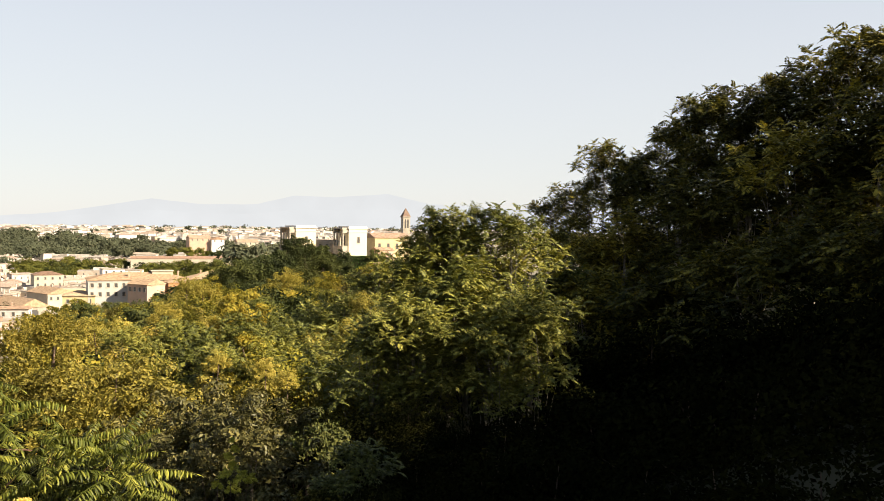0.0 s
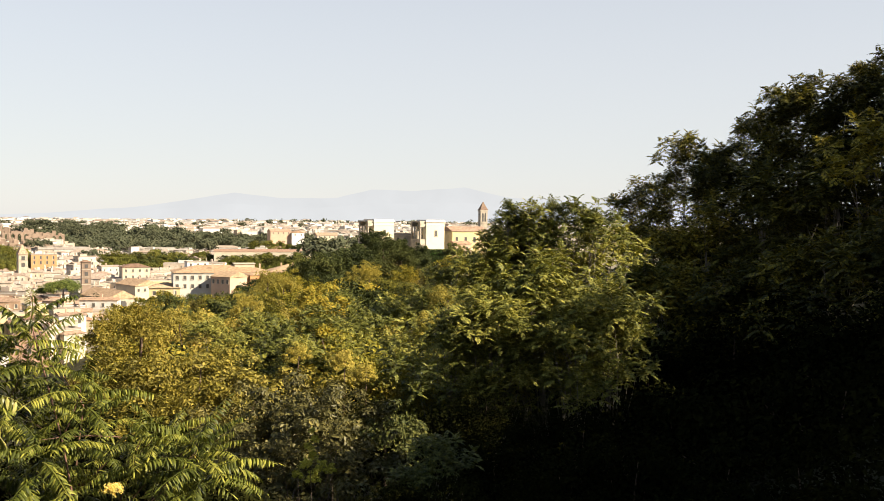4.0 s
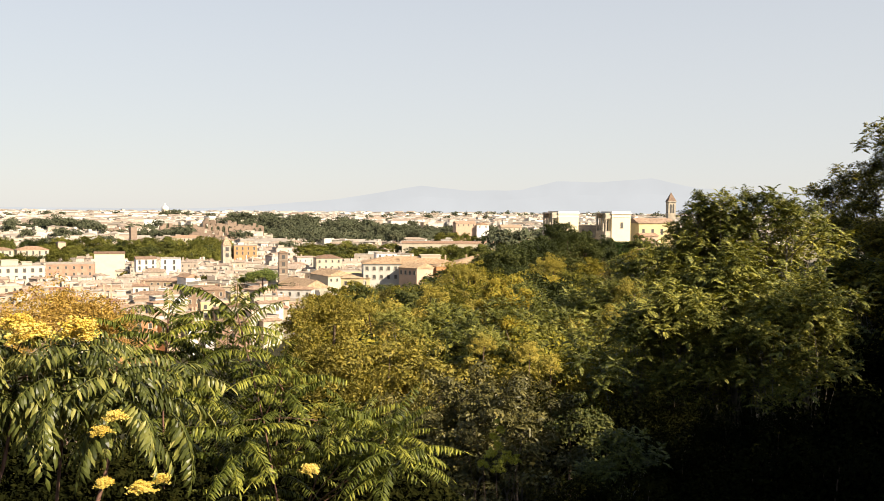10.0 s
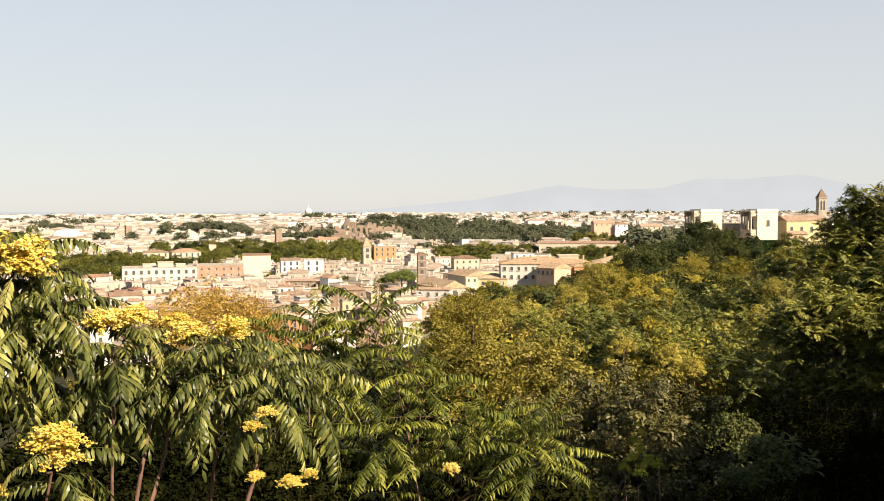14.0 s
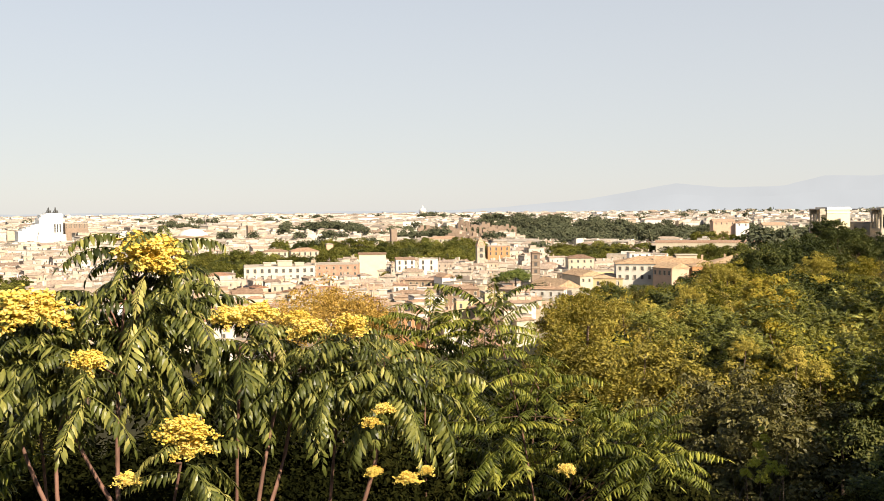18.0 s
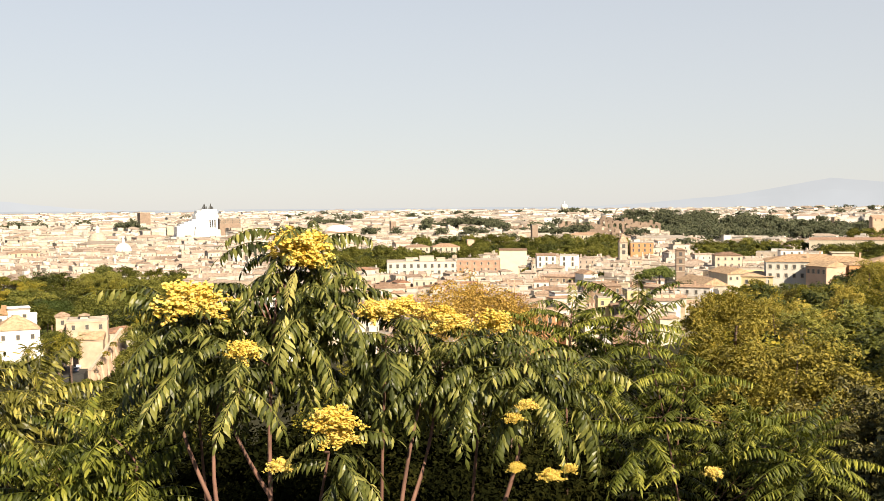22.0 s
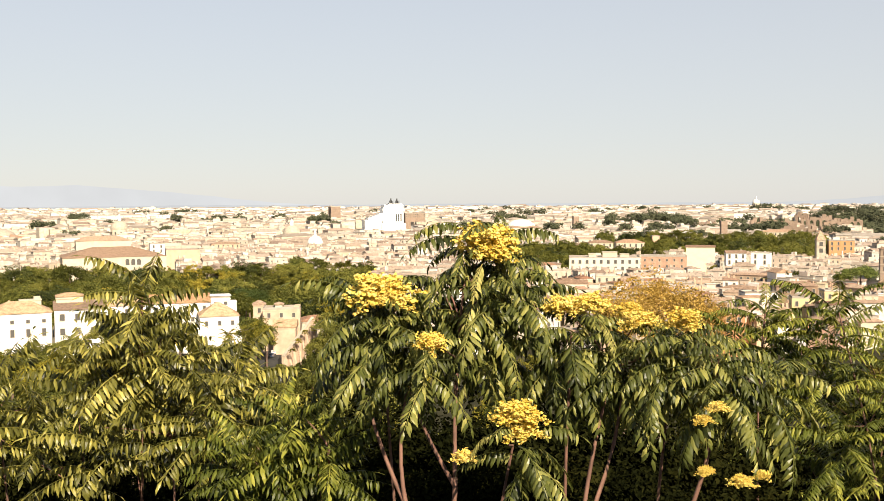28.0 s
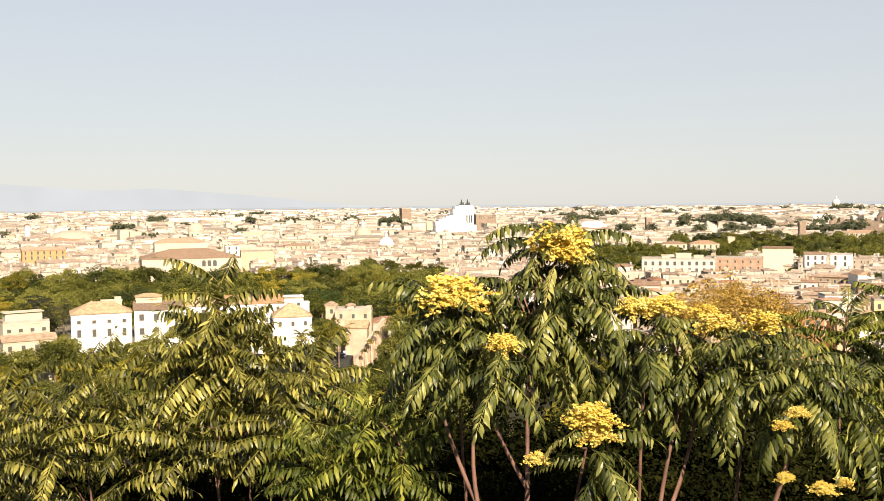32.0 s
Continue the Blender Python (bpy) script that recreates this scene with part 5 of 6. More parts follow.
crown_set("vine", LEAF_LIME, 26, 36, 0.20, 1.2, 2, crad=0.36, shell=0.3)
crown_set("hill", LEAF_HILL, 60, 150, 0.055, 1.0, 4, crad=0.25, shell=0.6)
crown_set("park", LEAF_PARK, 44, 110, 0.10, 0.9, 4, crad=0.30, shell=0.65)
crown_set("deep", LEAF_DEEP, 70, 120, 0.085, 1.0, 3, crad=0.27, shell=0.5)
crown_set("cedar", LEAF_PINE, 46, 70, 0.10, 1.0, 1, crad=0.30, shell=0.3, flat=0.5)
crown_set("holm", LEAF_SHADE, 90, 110, 0.06, 1.0, 2, crad=0.3)
crown_set("rust", LEAF_RUST, 90, 130, 0.048, 1.0, 1, crad=0.24, shell=0.45)
crown_set("pine", LEAF_STONE, 90, 120, 0.065, 0.42, 2, crad=0.26)
crown_set("cone", LEAF_PINE, 50, 60, 0.09, 2.6, 1, crad=0.35)


def build_woods():
    r = random.Random(8)
    W = "woodland tree with yellow-green early autumn leaves on the slope"
    # woodland that fills the shoulder of the hill between the near shrubs and the convent
    for row, (D, e0, e1) in enumerate(((36, -8.2, -6.6), (46, -7.4, -5.6), (58, -6.8, -4.9), (74, -6.3, -4.3), (95, -5.9, -3.9), (120, -5.3, -4.0), (150, -5.1, -4.0), (185, -4.9, -3.85), (225, -4.65, -3.7), (265, -4.4, -3.55))):
        rr = 2.2 + D * 0.016
        step = math.degrees(rr * 1.25 / D)
        az = -9.5 - r.random() * step
        while az > -29:
            f = min(1, max(0, (-az - 9) / 11))
            el = e0 + (e1 - e0) * f + r.uniform(-0.8, 0.5) * (40 / D + 0.5)
            key = r.choices(("wood", "olive", "gold", "hill", "deep"), (5.5, 2.0, 0.7 if D > 60 else 0.2, 1.2, 2.4))[0]
            tree(az, el, D * r.uniform(0.94, 1.06), rr * r.uniform(0.8, 1.2), key, W if key != "gold" else "small tree turned golden yellow", "woodland_tree", "trees of the wooded slope", rng=r)
            az -= step * r.uniform(0.8, 1.25)
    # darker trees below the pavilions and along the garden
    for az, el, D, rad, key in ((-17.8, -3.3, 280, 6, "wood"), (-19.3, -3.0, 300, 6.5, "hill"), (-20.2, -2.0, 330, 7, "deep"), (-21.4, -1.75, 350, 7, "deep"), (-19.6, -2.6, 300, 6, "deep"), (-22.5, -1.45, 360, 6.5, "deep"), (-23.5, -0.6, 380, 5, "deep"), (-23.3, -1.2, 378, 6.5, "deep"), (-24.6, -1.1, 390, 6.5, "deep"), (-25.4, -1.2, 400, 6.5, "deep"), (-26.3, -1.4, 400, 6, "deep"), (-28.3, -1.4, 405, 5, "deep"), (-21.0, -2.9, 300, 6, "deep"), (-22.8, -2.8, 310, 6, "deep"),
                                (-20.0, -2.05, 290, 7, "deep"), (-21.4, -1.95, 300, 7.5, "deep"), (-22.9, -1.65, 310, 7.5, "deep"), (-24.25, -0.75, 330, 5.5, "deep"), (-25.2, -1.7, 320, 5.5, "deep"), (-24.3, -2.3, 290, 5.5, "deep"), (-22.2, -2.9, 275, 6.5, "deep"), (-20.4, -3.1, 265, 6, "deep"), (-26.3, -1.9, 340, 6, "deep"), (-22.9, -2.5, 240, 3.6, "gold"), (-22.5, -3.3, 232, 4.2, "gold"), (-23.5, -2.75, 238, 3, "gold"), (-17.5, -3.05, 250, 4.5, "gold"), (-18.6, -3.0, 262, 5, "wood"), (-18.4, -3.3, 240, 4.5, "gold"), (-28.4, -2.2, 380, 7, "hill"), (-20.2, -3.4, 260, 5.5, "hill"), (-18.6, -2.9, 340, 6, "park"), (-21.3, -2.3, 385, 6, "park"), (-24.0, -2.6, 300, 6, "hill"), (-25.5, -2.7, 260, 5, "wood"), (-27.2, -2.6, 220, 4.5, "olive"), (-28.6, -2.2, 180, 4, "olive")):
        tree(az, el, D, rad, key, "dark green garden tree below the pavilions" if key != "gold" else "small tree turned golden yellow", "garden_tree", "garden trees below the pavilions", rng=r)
    # small-leaved and evergreen trees that stand close to the slope's foot
    for az, el, D, rad, key, lab in ((-9.8, -4.75, 28, 1.35, "olive", "bushy tree with small yellowing olive leaves"), (-11.8, -6.0, 27, 1.9, "olive", "bushy tree with small yellowing olive leaves"), (-9.3, -6.6, 26, 1.5, "olive", "bushy tree with small yellowing olive leaves"), (-13.6, -7.1, 25, 1.9, "olive", "bushy tree with small yellowing olive leaves"),
                                     (-15.6, -7.4, 26, 1.8, "olive", "bushy tree with small yellowing olive leaves"), (-11.5, -9.3, 24, 1.8, "olive", "bushy tree with small yellowing olive leaves"), (-21.5, -7.6, 27, 1.7, "olive", "bushy tree with small yellowing olive leaves"), (-23.8, -8.2, 28, 1.8, "hill", "shrubby tree with golden leaf tips in half shade"), (-25.2, -8.3, 29, 1.5, "olive", "bushy tree with small yellowing olive leaves"), (-27.0, -8.0, 31, 1.6, "hill", "shrubby tree with golden leaf tips in half shade"), (-24.4, -10.6, 23, 1.0, "deep", "dark shrubby tree in half shade"),
                                     (-17.2, -9.2, 20, 1.35, "dark", "dark evergreen tree with small grey-green leaves"), (-19.6, -9.0, 19, 1.3, "dark", "dark evergreen tree with small grey-green leaves"), (-21.4, -9.4, 20, 1.25, "dark", "dark evergreen tree with small grey-green leaves"), (-18.3, -11.6, 18, 1.4, "dark", "dark evergreen tree with small grey-green leaves"), (-16.2, -11.8, 19, 1.2, "dark", "dark evergreen tree with small grey-green leaves"), (-21.6, -12.2, 18, 1.3, "dark", "dark evergreen tree with small grey-green leaves")):
        tree(az, el, D, rad, key, lab, "slope_tree", "trees on the near slope", BARK_PALE if key == "dark" else BARK, rng=r)
    for az, el, D, rad in ((-20.1, -12.2, 16.0, 0.06), (-20.4, -12.6, 15.9, 0.08), (-20.05, -13.0, 15.9, 0.09), (-20.3, -13.5, 15.9, 0.09), (-19.7, -13.9, 15.8, 0.11), (-20.7, -14.0, 15.8, 0.12), (-21.3, -14.2, 15.7, 0.10), (-19.3, -14.5, 15.7, 0.10), (-20.2, -14.6, 15.7, 0.12)):
        tree(az, el, D, rad, "vine", "bright lime-green climber on a dark tree", "climber", "lime-green climbers", rng=r)
    for az, el, D, rad, key in ((-11.2, -4.55, 330, 5.5, "wood"), (-12.4, -4.45, 335, 5, "gold"), (-13.4, -4.45, 330, 5, "hill"), (-14.4, -4.5, 325, 5, "wood"), (-15.4, -4.5, 320, 5, "deep"), (-16.4, -4.35, 315, 4.5, "gold"), (-17.4, -3.55, 310, 5.5, "wood"), (-18.4, -3.3, 300, 5.5, "wood"), (-17.2, -3.35, 320, 3.2, "gold"), (-16.9, -3.9, 300, 3.4, "wood"), (-13.0, -4.5, 300, 5, "deep"), (-12.0, -4.9, 290, 5, "wood")):
        tree(az, el, D, rad, key, "woodland tree with yellow-green early autumn leaves on the slope" if key != "gold" else "small tree turned golden yellow", "woodland_tree", "trees of the wooded slope", rng=r)
    for az, el, D, rad in ((-22.0, -7.7, 25, 0.4), (-23.2, -8.4, 24, 0.35), (-19.2, -7.3, 28, 0.4), (-28.0, -3.8, 42, 0.8), (-14.2, -5.4, 60, 1.1), (-12.4, -5.2, 70, 1.3), (-16.2, -4.4, 110, 2.0), (-27.2, -5.4, 40, 0.7)):
        tree(az, el, D, rad, "gold", "small tree turned golden yellow", "golden_shrub", "golden shrubs of the slope", rng=r)
    tree(4.7, -3.65, 46, 2.5, "rust", "tree with rusty orange-brown foliage above the roofs", "rusty_tree", rng=r)
    tree(6.8, -5.0, 45, 1.6, "rust", "tree with rusty orange-brown foliage above the roofs", "rusty_tree", rng=r)
    tree(2.3, -5.2, 47, 1.5, "rust", "tree with rusty orange-brown foliage above the roofs", "rusty_tree", rng=r)


def build_parks():
    r = random.Random(3)
    P = "broad green park tree in a dense belt"
    for D, e, n in ((640, -3.35, 30), (600, -3.75, 26), (560, -4.1, 26), (520, -4.5, 24), (480, -4.9, 22), (440, -5.4, 18)):
        for i in range(n):
            az = 22 + 29 * (i + r.uniform(-0.3, 0.3)) / n
            if D < 460 and 29 < az < 44:
                continue
            tree(az, e + r.uniform(-0.42, 0.3), D + r.uniform(-12, 12), r.uniform(6.5, 12.5), r.choices(("park", "wood", "deep"), (7, 1.6, 2.5))[0], P, "park_tree", "park tree belt", rng=r)
    for az0, az1, D, e, n in ((7.8, 13.2, 1010, -2.3, 12), (7.8, 13.2, 960, -2.75, 12), (7.8, 13.5, 910, -2.95, 12), (8.3, 13.4, 850, -3.25, 11), (8.4, 13.4, 790, -3.55, 11), (8.6, 13.4, 740, -3.9, 10), (-4.4, 8.0, 1000, -1.75, 15), (-4.4, 8.0, 960, -1.98, 15), (-4.4, 8.0, 925, -2.22, 15), (-4.3, 5.2, 893, -2.5, 12), (-12.8, -8.4, 985, -2.0, 9), (-12.8, -8.4, 930, -2.3, 9), (-12.6, -8.4, 880, -2.6, 9), (-19.6, -14.8, 830, -2.15, 10), (-22, -16.5, 1290, -1.45, 9), (-3, 3, 1080, -2.1, 8), (4.9, 9.2, 815, -2.56, 10), (-20, -13, 1000, -2.05, 12), (-21.5, -16, 640, -2.65, 8)):
        for i in range(n):
            az = az0 + (az1 - az0) * (i + r.uniform(0.1, 0.9)) / n
            tree(az, e + r.uniform(-0.15, 0.12), D + r.uniform(-14, 14), r.uniform(8, 11), r.choice(("park", "park", "park", "park", "deep")), P, "park_tree", "park tree belt", rng=r)
    tree(44.4, -4.75, 452, 6.6, "cedar", "grey-green cedar with tiered branches", "cedar", rng=r)
    tree(28.25, -6.8, 345, 6.0, "wood", "round bright green tree beside the lane", "lane_tree", rng=r)
    for az, el, D, rad in ((-6.15, -3.53, 540, 8.7), (-5.3, -4.0, 545, 4.5), (28.6, -4.9, 470, 9), (31.2, -4.81, 432, 9.2)):
        tree(az, el, D, rad, "pine", "umbrella pine with a flat spreading crown", "umbrella_pine", "umbrella pines", rng=r)
    for az, el, D, rad in ((-7.85, -4.6, 505, 2.2), (-7.5, -4.75, 503, 2.0), (43.9, -4.9, 430, 5), (42.9, -5.0, 425, 4), (15.2, -1.2, 1100, 3), (-7.9, -4.35, 500, 3.0), (-2.45, -3.9, 545, 1.2), (-2.2, -2.6, 760, 1.3)):
        tree(az, el, D, rad, "cone", "dark narrow conifer rising above the roofs", "cypress", "dark conifers", rng=r)
    for i in range(42):
        D = r.uniform(430, 900)
        az = r.uniform(-7, 21)
        p = place(az, 0, D)
        tree(az, -math.degrees(math.atan((EYE - ground(p.x, p.y) - r.uniform(11, 16)) / D)), D, r.uniform(2.5, 5), r.choice(("park", "park", "hill")), "green courtyard tree between the town houses", "courtyard_tree", "courtyard trees", rng=r)
    G = "rounded garden tree below the villa"
    for i in range(110):
        D = r.uniform(140, 360)
        az = r.uniform(23, 50)
        e = -math.degrees(math.atan((np.interp(D, [150, 250, 350], [33, 42, 48.5])) / D)) + r.uniform(-0.4, 0.3)
        if 24.6 < az < 28.6 and e > -9.9:
            continue
        tree(az, min(e, -8.05 if az < 44 else -7.9), D, r.uniform(4, 6.5), r.choice(("park", "wood", "park", "hill")), G, "garden_tree", "garden trees below the villa", rng=r)
    for az, el, D, rad in ((24.1, -7.6, 335, 4.5), (26.0, -9.35, 330, 3.4), (23.7, -7.0, 338, 5), (24.5, -8.4, 325, 4.5), (43.2, -6.9, 330, 6), (36.0, -6.6, 375, 5.5), (33.8, -6.9, 370, 5), (28.5, -6.6, 352, 5.6), (27.75, -6.95, 349, 3.6), (27.7, -7.6, 346, 3.2), (28.4, -7.7, 344, 4.0), (24.0, -6.4, 350, 6), (23.2, -7.4, 340, 6), (24.6, -7.9, 320, 5), (38.7, -7.2, 375, 6.5), (41.5, -7.8, 370, 6.5), (40.2, -7.55, 372, 6), (36.9, -6.7, 380, 6), (35, -6.0, 378, 7), (33.6, -6.2, 380, 6.5), (36.2, -6.3, 382, 6), (43.6, -7.3, 325, 6), (45.2, -7.6, 320, 6), (46.8, -7.4, 320, 6), (32.6, -6.9, 376, 6), (31.4, -7.8, 366, 5), (29.9, -7.9, 362, 5), (42.8, -7.85, 365, 6.5), (45.5, -8.1, 325, 5), (27.8, -9.5, 330, 3.5), (26.9, -9.4, 332, 3.0), (28.7, -9.0, 330, 3.5), (25.9, -10.2, 320, 4.0), (24.9, -9.2, 318, 4)):
        tree(az, el, D, rad, "park", G, "garden_tree", "garden trees below the villa", rng=r)
    for az, el, D, rad in ((25.45, -7.45, 350, 1.3), (25.85, -7.95, 347, 1.4), (26.2, -8.45, 343, 1.3)):
        tree(az, el, D, rad, "wood", "small shrub hanging over the sloping wall", "wall_shrub", "shrubs along the sloping wall", rng=r)
    # trees on the slope between the near shrubs and the first roofs
    for i in range(60):
        D = r.uniform(60, 330)
        az = r.uniform(-8, 26)
        tree(az, -math.degrees(math.atan(np.interp(D, [60, 150, 330], [22, 36, 50]) / D)) + r.uniform(-0.3, 0.3), D, r.uniform(3, 5.5), r.choice(("wood", "park", "hill")), "tree on the steep slope above the town", "slope_tree", "trees of the steep slope", rng=r)


def build_far_woods():
    """The dark wooded hill and the scattered far trees, past counting."""
    rng = np.random.RandomState(21)
    pieces = []
    def clump(az, el, D, rad, n=26, leaf=0.26):
        p = place(az, el, D)
        V, F, _ = leafy(rng, n, 14, leaf, 1.0, 0.75, crad=0.4)
        pieces.append((V * rad + np.array(tuple(p)) - (0, 0, rad * 0.8), F))
    for i in range(430):
        az = rng.uniform(-21, 1.5) if i < 250 else rng.uniform(-20.5, -7)
        f = rng.rand()
        D = 1650 + 600 * f
        top = np.interp(az, [-21, -16, -13, -8, -6, -3, 1.5], [-1.0, -1.0, -0.65, -0.35, -0.6, -1.0, -0.85])
        low = np.interp(az, [-21, -16, -8, -4, 1.5], [-1.5, -1.7, -1.7, -1.3, -1.1])
        clump(az, top * f + low * (1 - f) + rng.uniform(-0.12, 0.08), D, rng.uniform(13, 22))
    for i in range(135):
        az, D = rng.uniform(-20, 50) if i < 40 else rng.uniform(-20, 16), rng.uniform(1050, 3600)
        if 18.5 < az < 23.5 and D < 1900:
            continue
        p = place(az, 0, D)
        g = ground(p.x, p.y)
        el = math.degrees(math.atan((g + rng.uniform(18, 30) - EYE) / D))
        for k in range(rng.randint(1, 5)):
            clump(az + rng.normal(0, 0.25), el, D + rng.uniform(-20, 20), rng.uniform(8, 15), 18)
    for az0, az1, e0, e1, D, n in ((2.7, 7.5, -0.6, -1.1, 1850, 46), (-2.2, 0.7, -1.1, -1.55, 1500, 26), (37.5, 38.6, -0.45, -1.0, 2200, 12), (32.6, 32.8, -0.5, -0.9, 2200, 4), (29.8, 30.5, -0.55, -1.25, 2100, 12), (29.0, 29.2, -0.6, -1.2, 2100, 4), (24.1, 25.0, -0.45, -1.05, 2000, 12), (-7.3, -4.4, -0.25, -0.7, 2300, 30)):
        for i in range(n):
            clump(rng.uniform(az0, az1), rng.uniform(e1, e0), D + rng.uniform(-30, 30), rng.uniform(9, 14), 18)
    for i in range(120):
        clump(rng.uniform(-33, -14), rng.uniform(-0.42, -0.16), rng.uniform(3700, 4500), rng.uniform(22, 40), 20)
    for i in range(90):
        az = rng.uniform(-34, -20)
        D = rng.uniform(900, 3000)
        clump(az, -0.9 - 0.5 * (1 - D / 3000) + rng.uniform(-0.1, 0.1), D, rng.uniform(14, 26))
    V, F = joined(pieces)
    tagged(new("far_woods", mesh_np("far_woods", V, F, [LEAF_FAR])), "dark evergreen woods on the far hills of the town", "woods", kind="stuff")


build_woods()
build_parks()
build_far_woods()

# ------------------------------------------------------------------ near and middle shrubs with feather-shaped leaves
def leaf_set(bends, fine, n, seed, **kw):
    """For each bend from the youngest leaves to the oldest, n leaves that differ a little."""
    return [[pinnate(start=a, end=b, fine=fine, seed=seed + 10 * i + k, **kw) for k in range(n)] for i, (a, b) in enumerate(bends)]


GOLD_LEAVES = leaf_set([(46, -30), (18, -62), (-10, -80)], True, 3, 11, pairs=12, length=0.48, leaflet=0.092, width=0.0265, sweep=0.36, sag=1.0)
FERN_LEAVES = leaf_set([(62, 4), (36, -18), (8, -36)], True, 3, 31, pairs=20, length=0.72, leaflet=0.104, width=0.022, sweep=0.2, sag=0.75)
SHORT_LEAVES = leaf_set([(60, 10), (34, -18), (4, -42)], True, 3, 61, pairs=13, length=0.52, leaflet=0.094, width=0.026, sweep=0.16, sag=1.0)
FAR_LEAVES = leaf_set([(72, 8), (42, -22), (12, -45)], False, 2, 51, pairs=8, length=0.66, leaflet=0.17, width=0.084, sweep=0.5, sag=0.3)


def panicle_mesh(seed):
    """A broad head of tiny yellow blossoms on radiating side spikes."""
    rng = np.random.RandomState(seed)
    M = []
    stalk = [tube([(0, 0, -0.16), (0, 0, 0.0), (0, 0, 0.13)], [0.006, 0.005, 0.002], 5)]
    for i in range(27):
        f = i / 26
        a = i * 2.4 + rng.normal(0, 0.25)
        el = radians(-28 + 78 * f + rng.normal(0, 10))
        L = (0.24 - 0.12 * f) * rng.uniform(0.7, 1.15)
        d = np.array([math.cos(a) * math.cos(el), math.sin(a) * math.cos(el), math.sin(el)])
        b = np.array([0, 0, -0.03 + 0.06 * f])
        stalk.append(tube([b, b + d * L * 0.5, b + d * L], [0.003, 0.0025, 0.001], 3))
        for j in range(36):
            t = 0.12 + 0.88 * j / 35
            R = 0.030 * (1.1 - 0.45 * t)
            q = b + d * L * t + rng.normal(0, R, 3)
            E = np.array(Euler(rng.uniform(0, 6.28, 3)).to_matrix().to_4x4())
            E[:3, :3] *= rng.uniform(0.7, 1.3)
            E[:3, 3] = q
            M.append(E)
    s = 0.0175
    v = np.array([(0, 0, -0.3), (1, 0, 0.35), (0, 1, 0.35), (-1, 0, 0.35), (0, -1, 0.35), (0.5, 0.5, 0.9)]) * s
    f = np.array([(0, 1, 2), (0, 2, 3), (0, 3, 4), (0, 4, 1), (1, 5, 2)])
    V, F = spread(v, f, M)
    sv, sf = tris(joined(stalk))
    mi = np.concatenate([np.zeros(len(F)), np.ones(len(sf))])
    V, F = joined([(V, F), (sv, sf)])
    return mesh_np("flower_panicle", V, F, [PETAL, LEAF_LIME], mi)


PANICLES = [panicle_mesh(k) for k in range(4)]


def shrub(name, label, group, base, stems, tips, leaves, mat, bark, seed, per=10, run=0.35, size=(0.82, 1.12), panicles=(), loose=300, stem_r=0.017, young=0.75, forks=()):
    """A many-stemmed young tree: stems rise from the base to their ends, a branch leads to every shoot, leaves sit round the shoots.
    Up to `loose` leaves are parts of their own; the others are one part."""
    rng = np.random.RandomState(seed)
    bx, by = base
    o = Vector((bx, by, ground(bx, by) - 0.1))
    ob = thing(name, Matrix.Translation(o), label, "tree", group)
    nodes = []
    for k, s in enumerate(stems):
        e = np.array(tuple(s)) - np.array(tuple(o))
        pts = bent((rng.uniform(-0.25, 0.25), rng.uniform(-0.2, 0.2), 0), e, rng, 8, 0.05)
        nodes += [pts[i] for i in range(3, 8)]
        part("stem", mesh_np("stem", *tube(pts, np.linspace(stem_r * 1.25, stem_r * 0.4, 8), 8), [bark], None, True), ob)
    for fork, ends in forks:
        f0 = np.array(tuple(fork)) - np.array(tuple(o))
        pts = bent((f0[0] * 0.6, f0[1] * 0.6, 0), f0, rng, 7, 0.03)
        part("stem", mesh_np("stem", *tube(pts, np.linspace(stem_r * 1.2, stem_r * 0.85, 7), 8), [bark], None, True), ob)
        for e in ends:
            pts = bent(f0, np.array(tuple(e)) - np.array(tuple(o)), rng, 7, 0.05)
            nodes += [pts[i] for i in range(2, 7)]
            part("limb", mesh_np("limb", *tube(pts, np.linspace(stem_r * 0.8, stem_r * 0.4, 7), 8), [bark], None, True), ob)
    nodes = np.array(nodes)
    B, sits = [], []
    for t in tips:
        e = np.array(tuple(t)) - np.array(tuple(o))
        dist = np.linalg.norm(nodes - e, axis=1) + np.where(nodes[:, 2] > e[2] - 0.15, 1.2, 0)
        a = nodes[dist.argmin()]
        B.append(tube(bent(a, e, rng, 5, 0.07), np.linspace(stem_r * 0.42, stem_r * 0.14, 5), 5))
        sits += shoot_frames(e, rng, per, run, len(leaves), size, young)
    part("branch", mesh_np("branch", *joined(B), [bark], None, True), ob, kind="stuff")
    order = rng.permutation(len(sits))
    nv = len(leaves[0])
    meshes = [[mesh_np("leaf", v, f, [mat]) for v, f in fam] for fam in leaves]
    for i in order[:loose]:
        fam, M = sits[i]
        part("leaf", meshes[fam][i % nv], ob, Matrix(M.tolist()))
    rest = {}
    for i in order[loose:]:
        rest.setdefault((sits[i][0], i % nv), []).append(sits[i][1])
    if rest:
        V, F = joined([spread(*leaves[a][b], M) for (a, b), M in sorted(rest.items(), key=lambda q: q[0])])
        part("leaves", mesh_np("leaves", V, F, [mat]), ob, kind="stuff")
    pale = mesh_np("faded_leaf", *leaves[-1][0], [LEAF_FADED])
    for k, (p, s) in enumerate(panicles):
        for i in range(1 if s > 0.7 else 0):
            a = rng.uniform(0, 6.28)
            part("faded_leaf", pale, ob, Matrix.Translation(p - o + Vector((0.1 * math.cos(a), 0.1 * math.sin(a), -0.12 * s))) @ Matrix.Rotation(a, 4, "Z") @ Matrix.Scale(rng.uniform(0.4, 0.55), 4), "pale yellow hanging leaf")
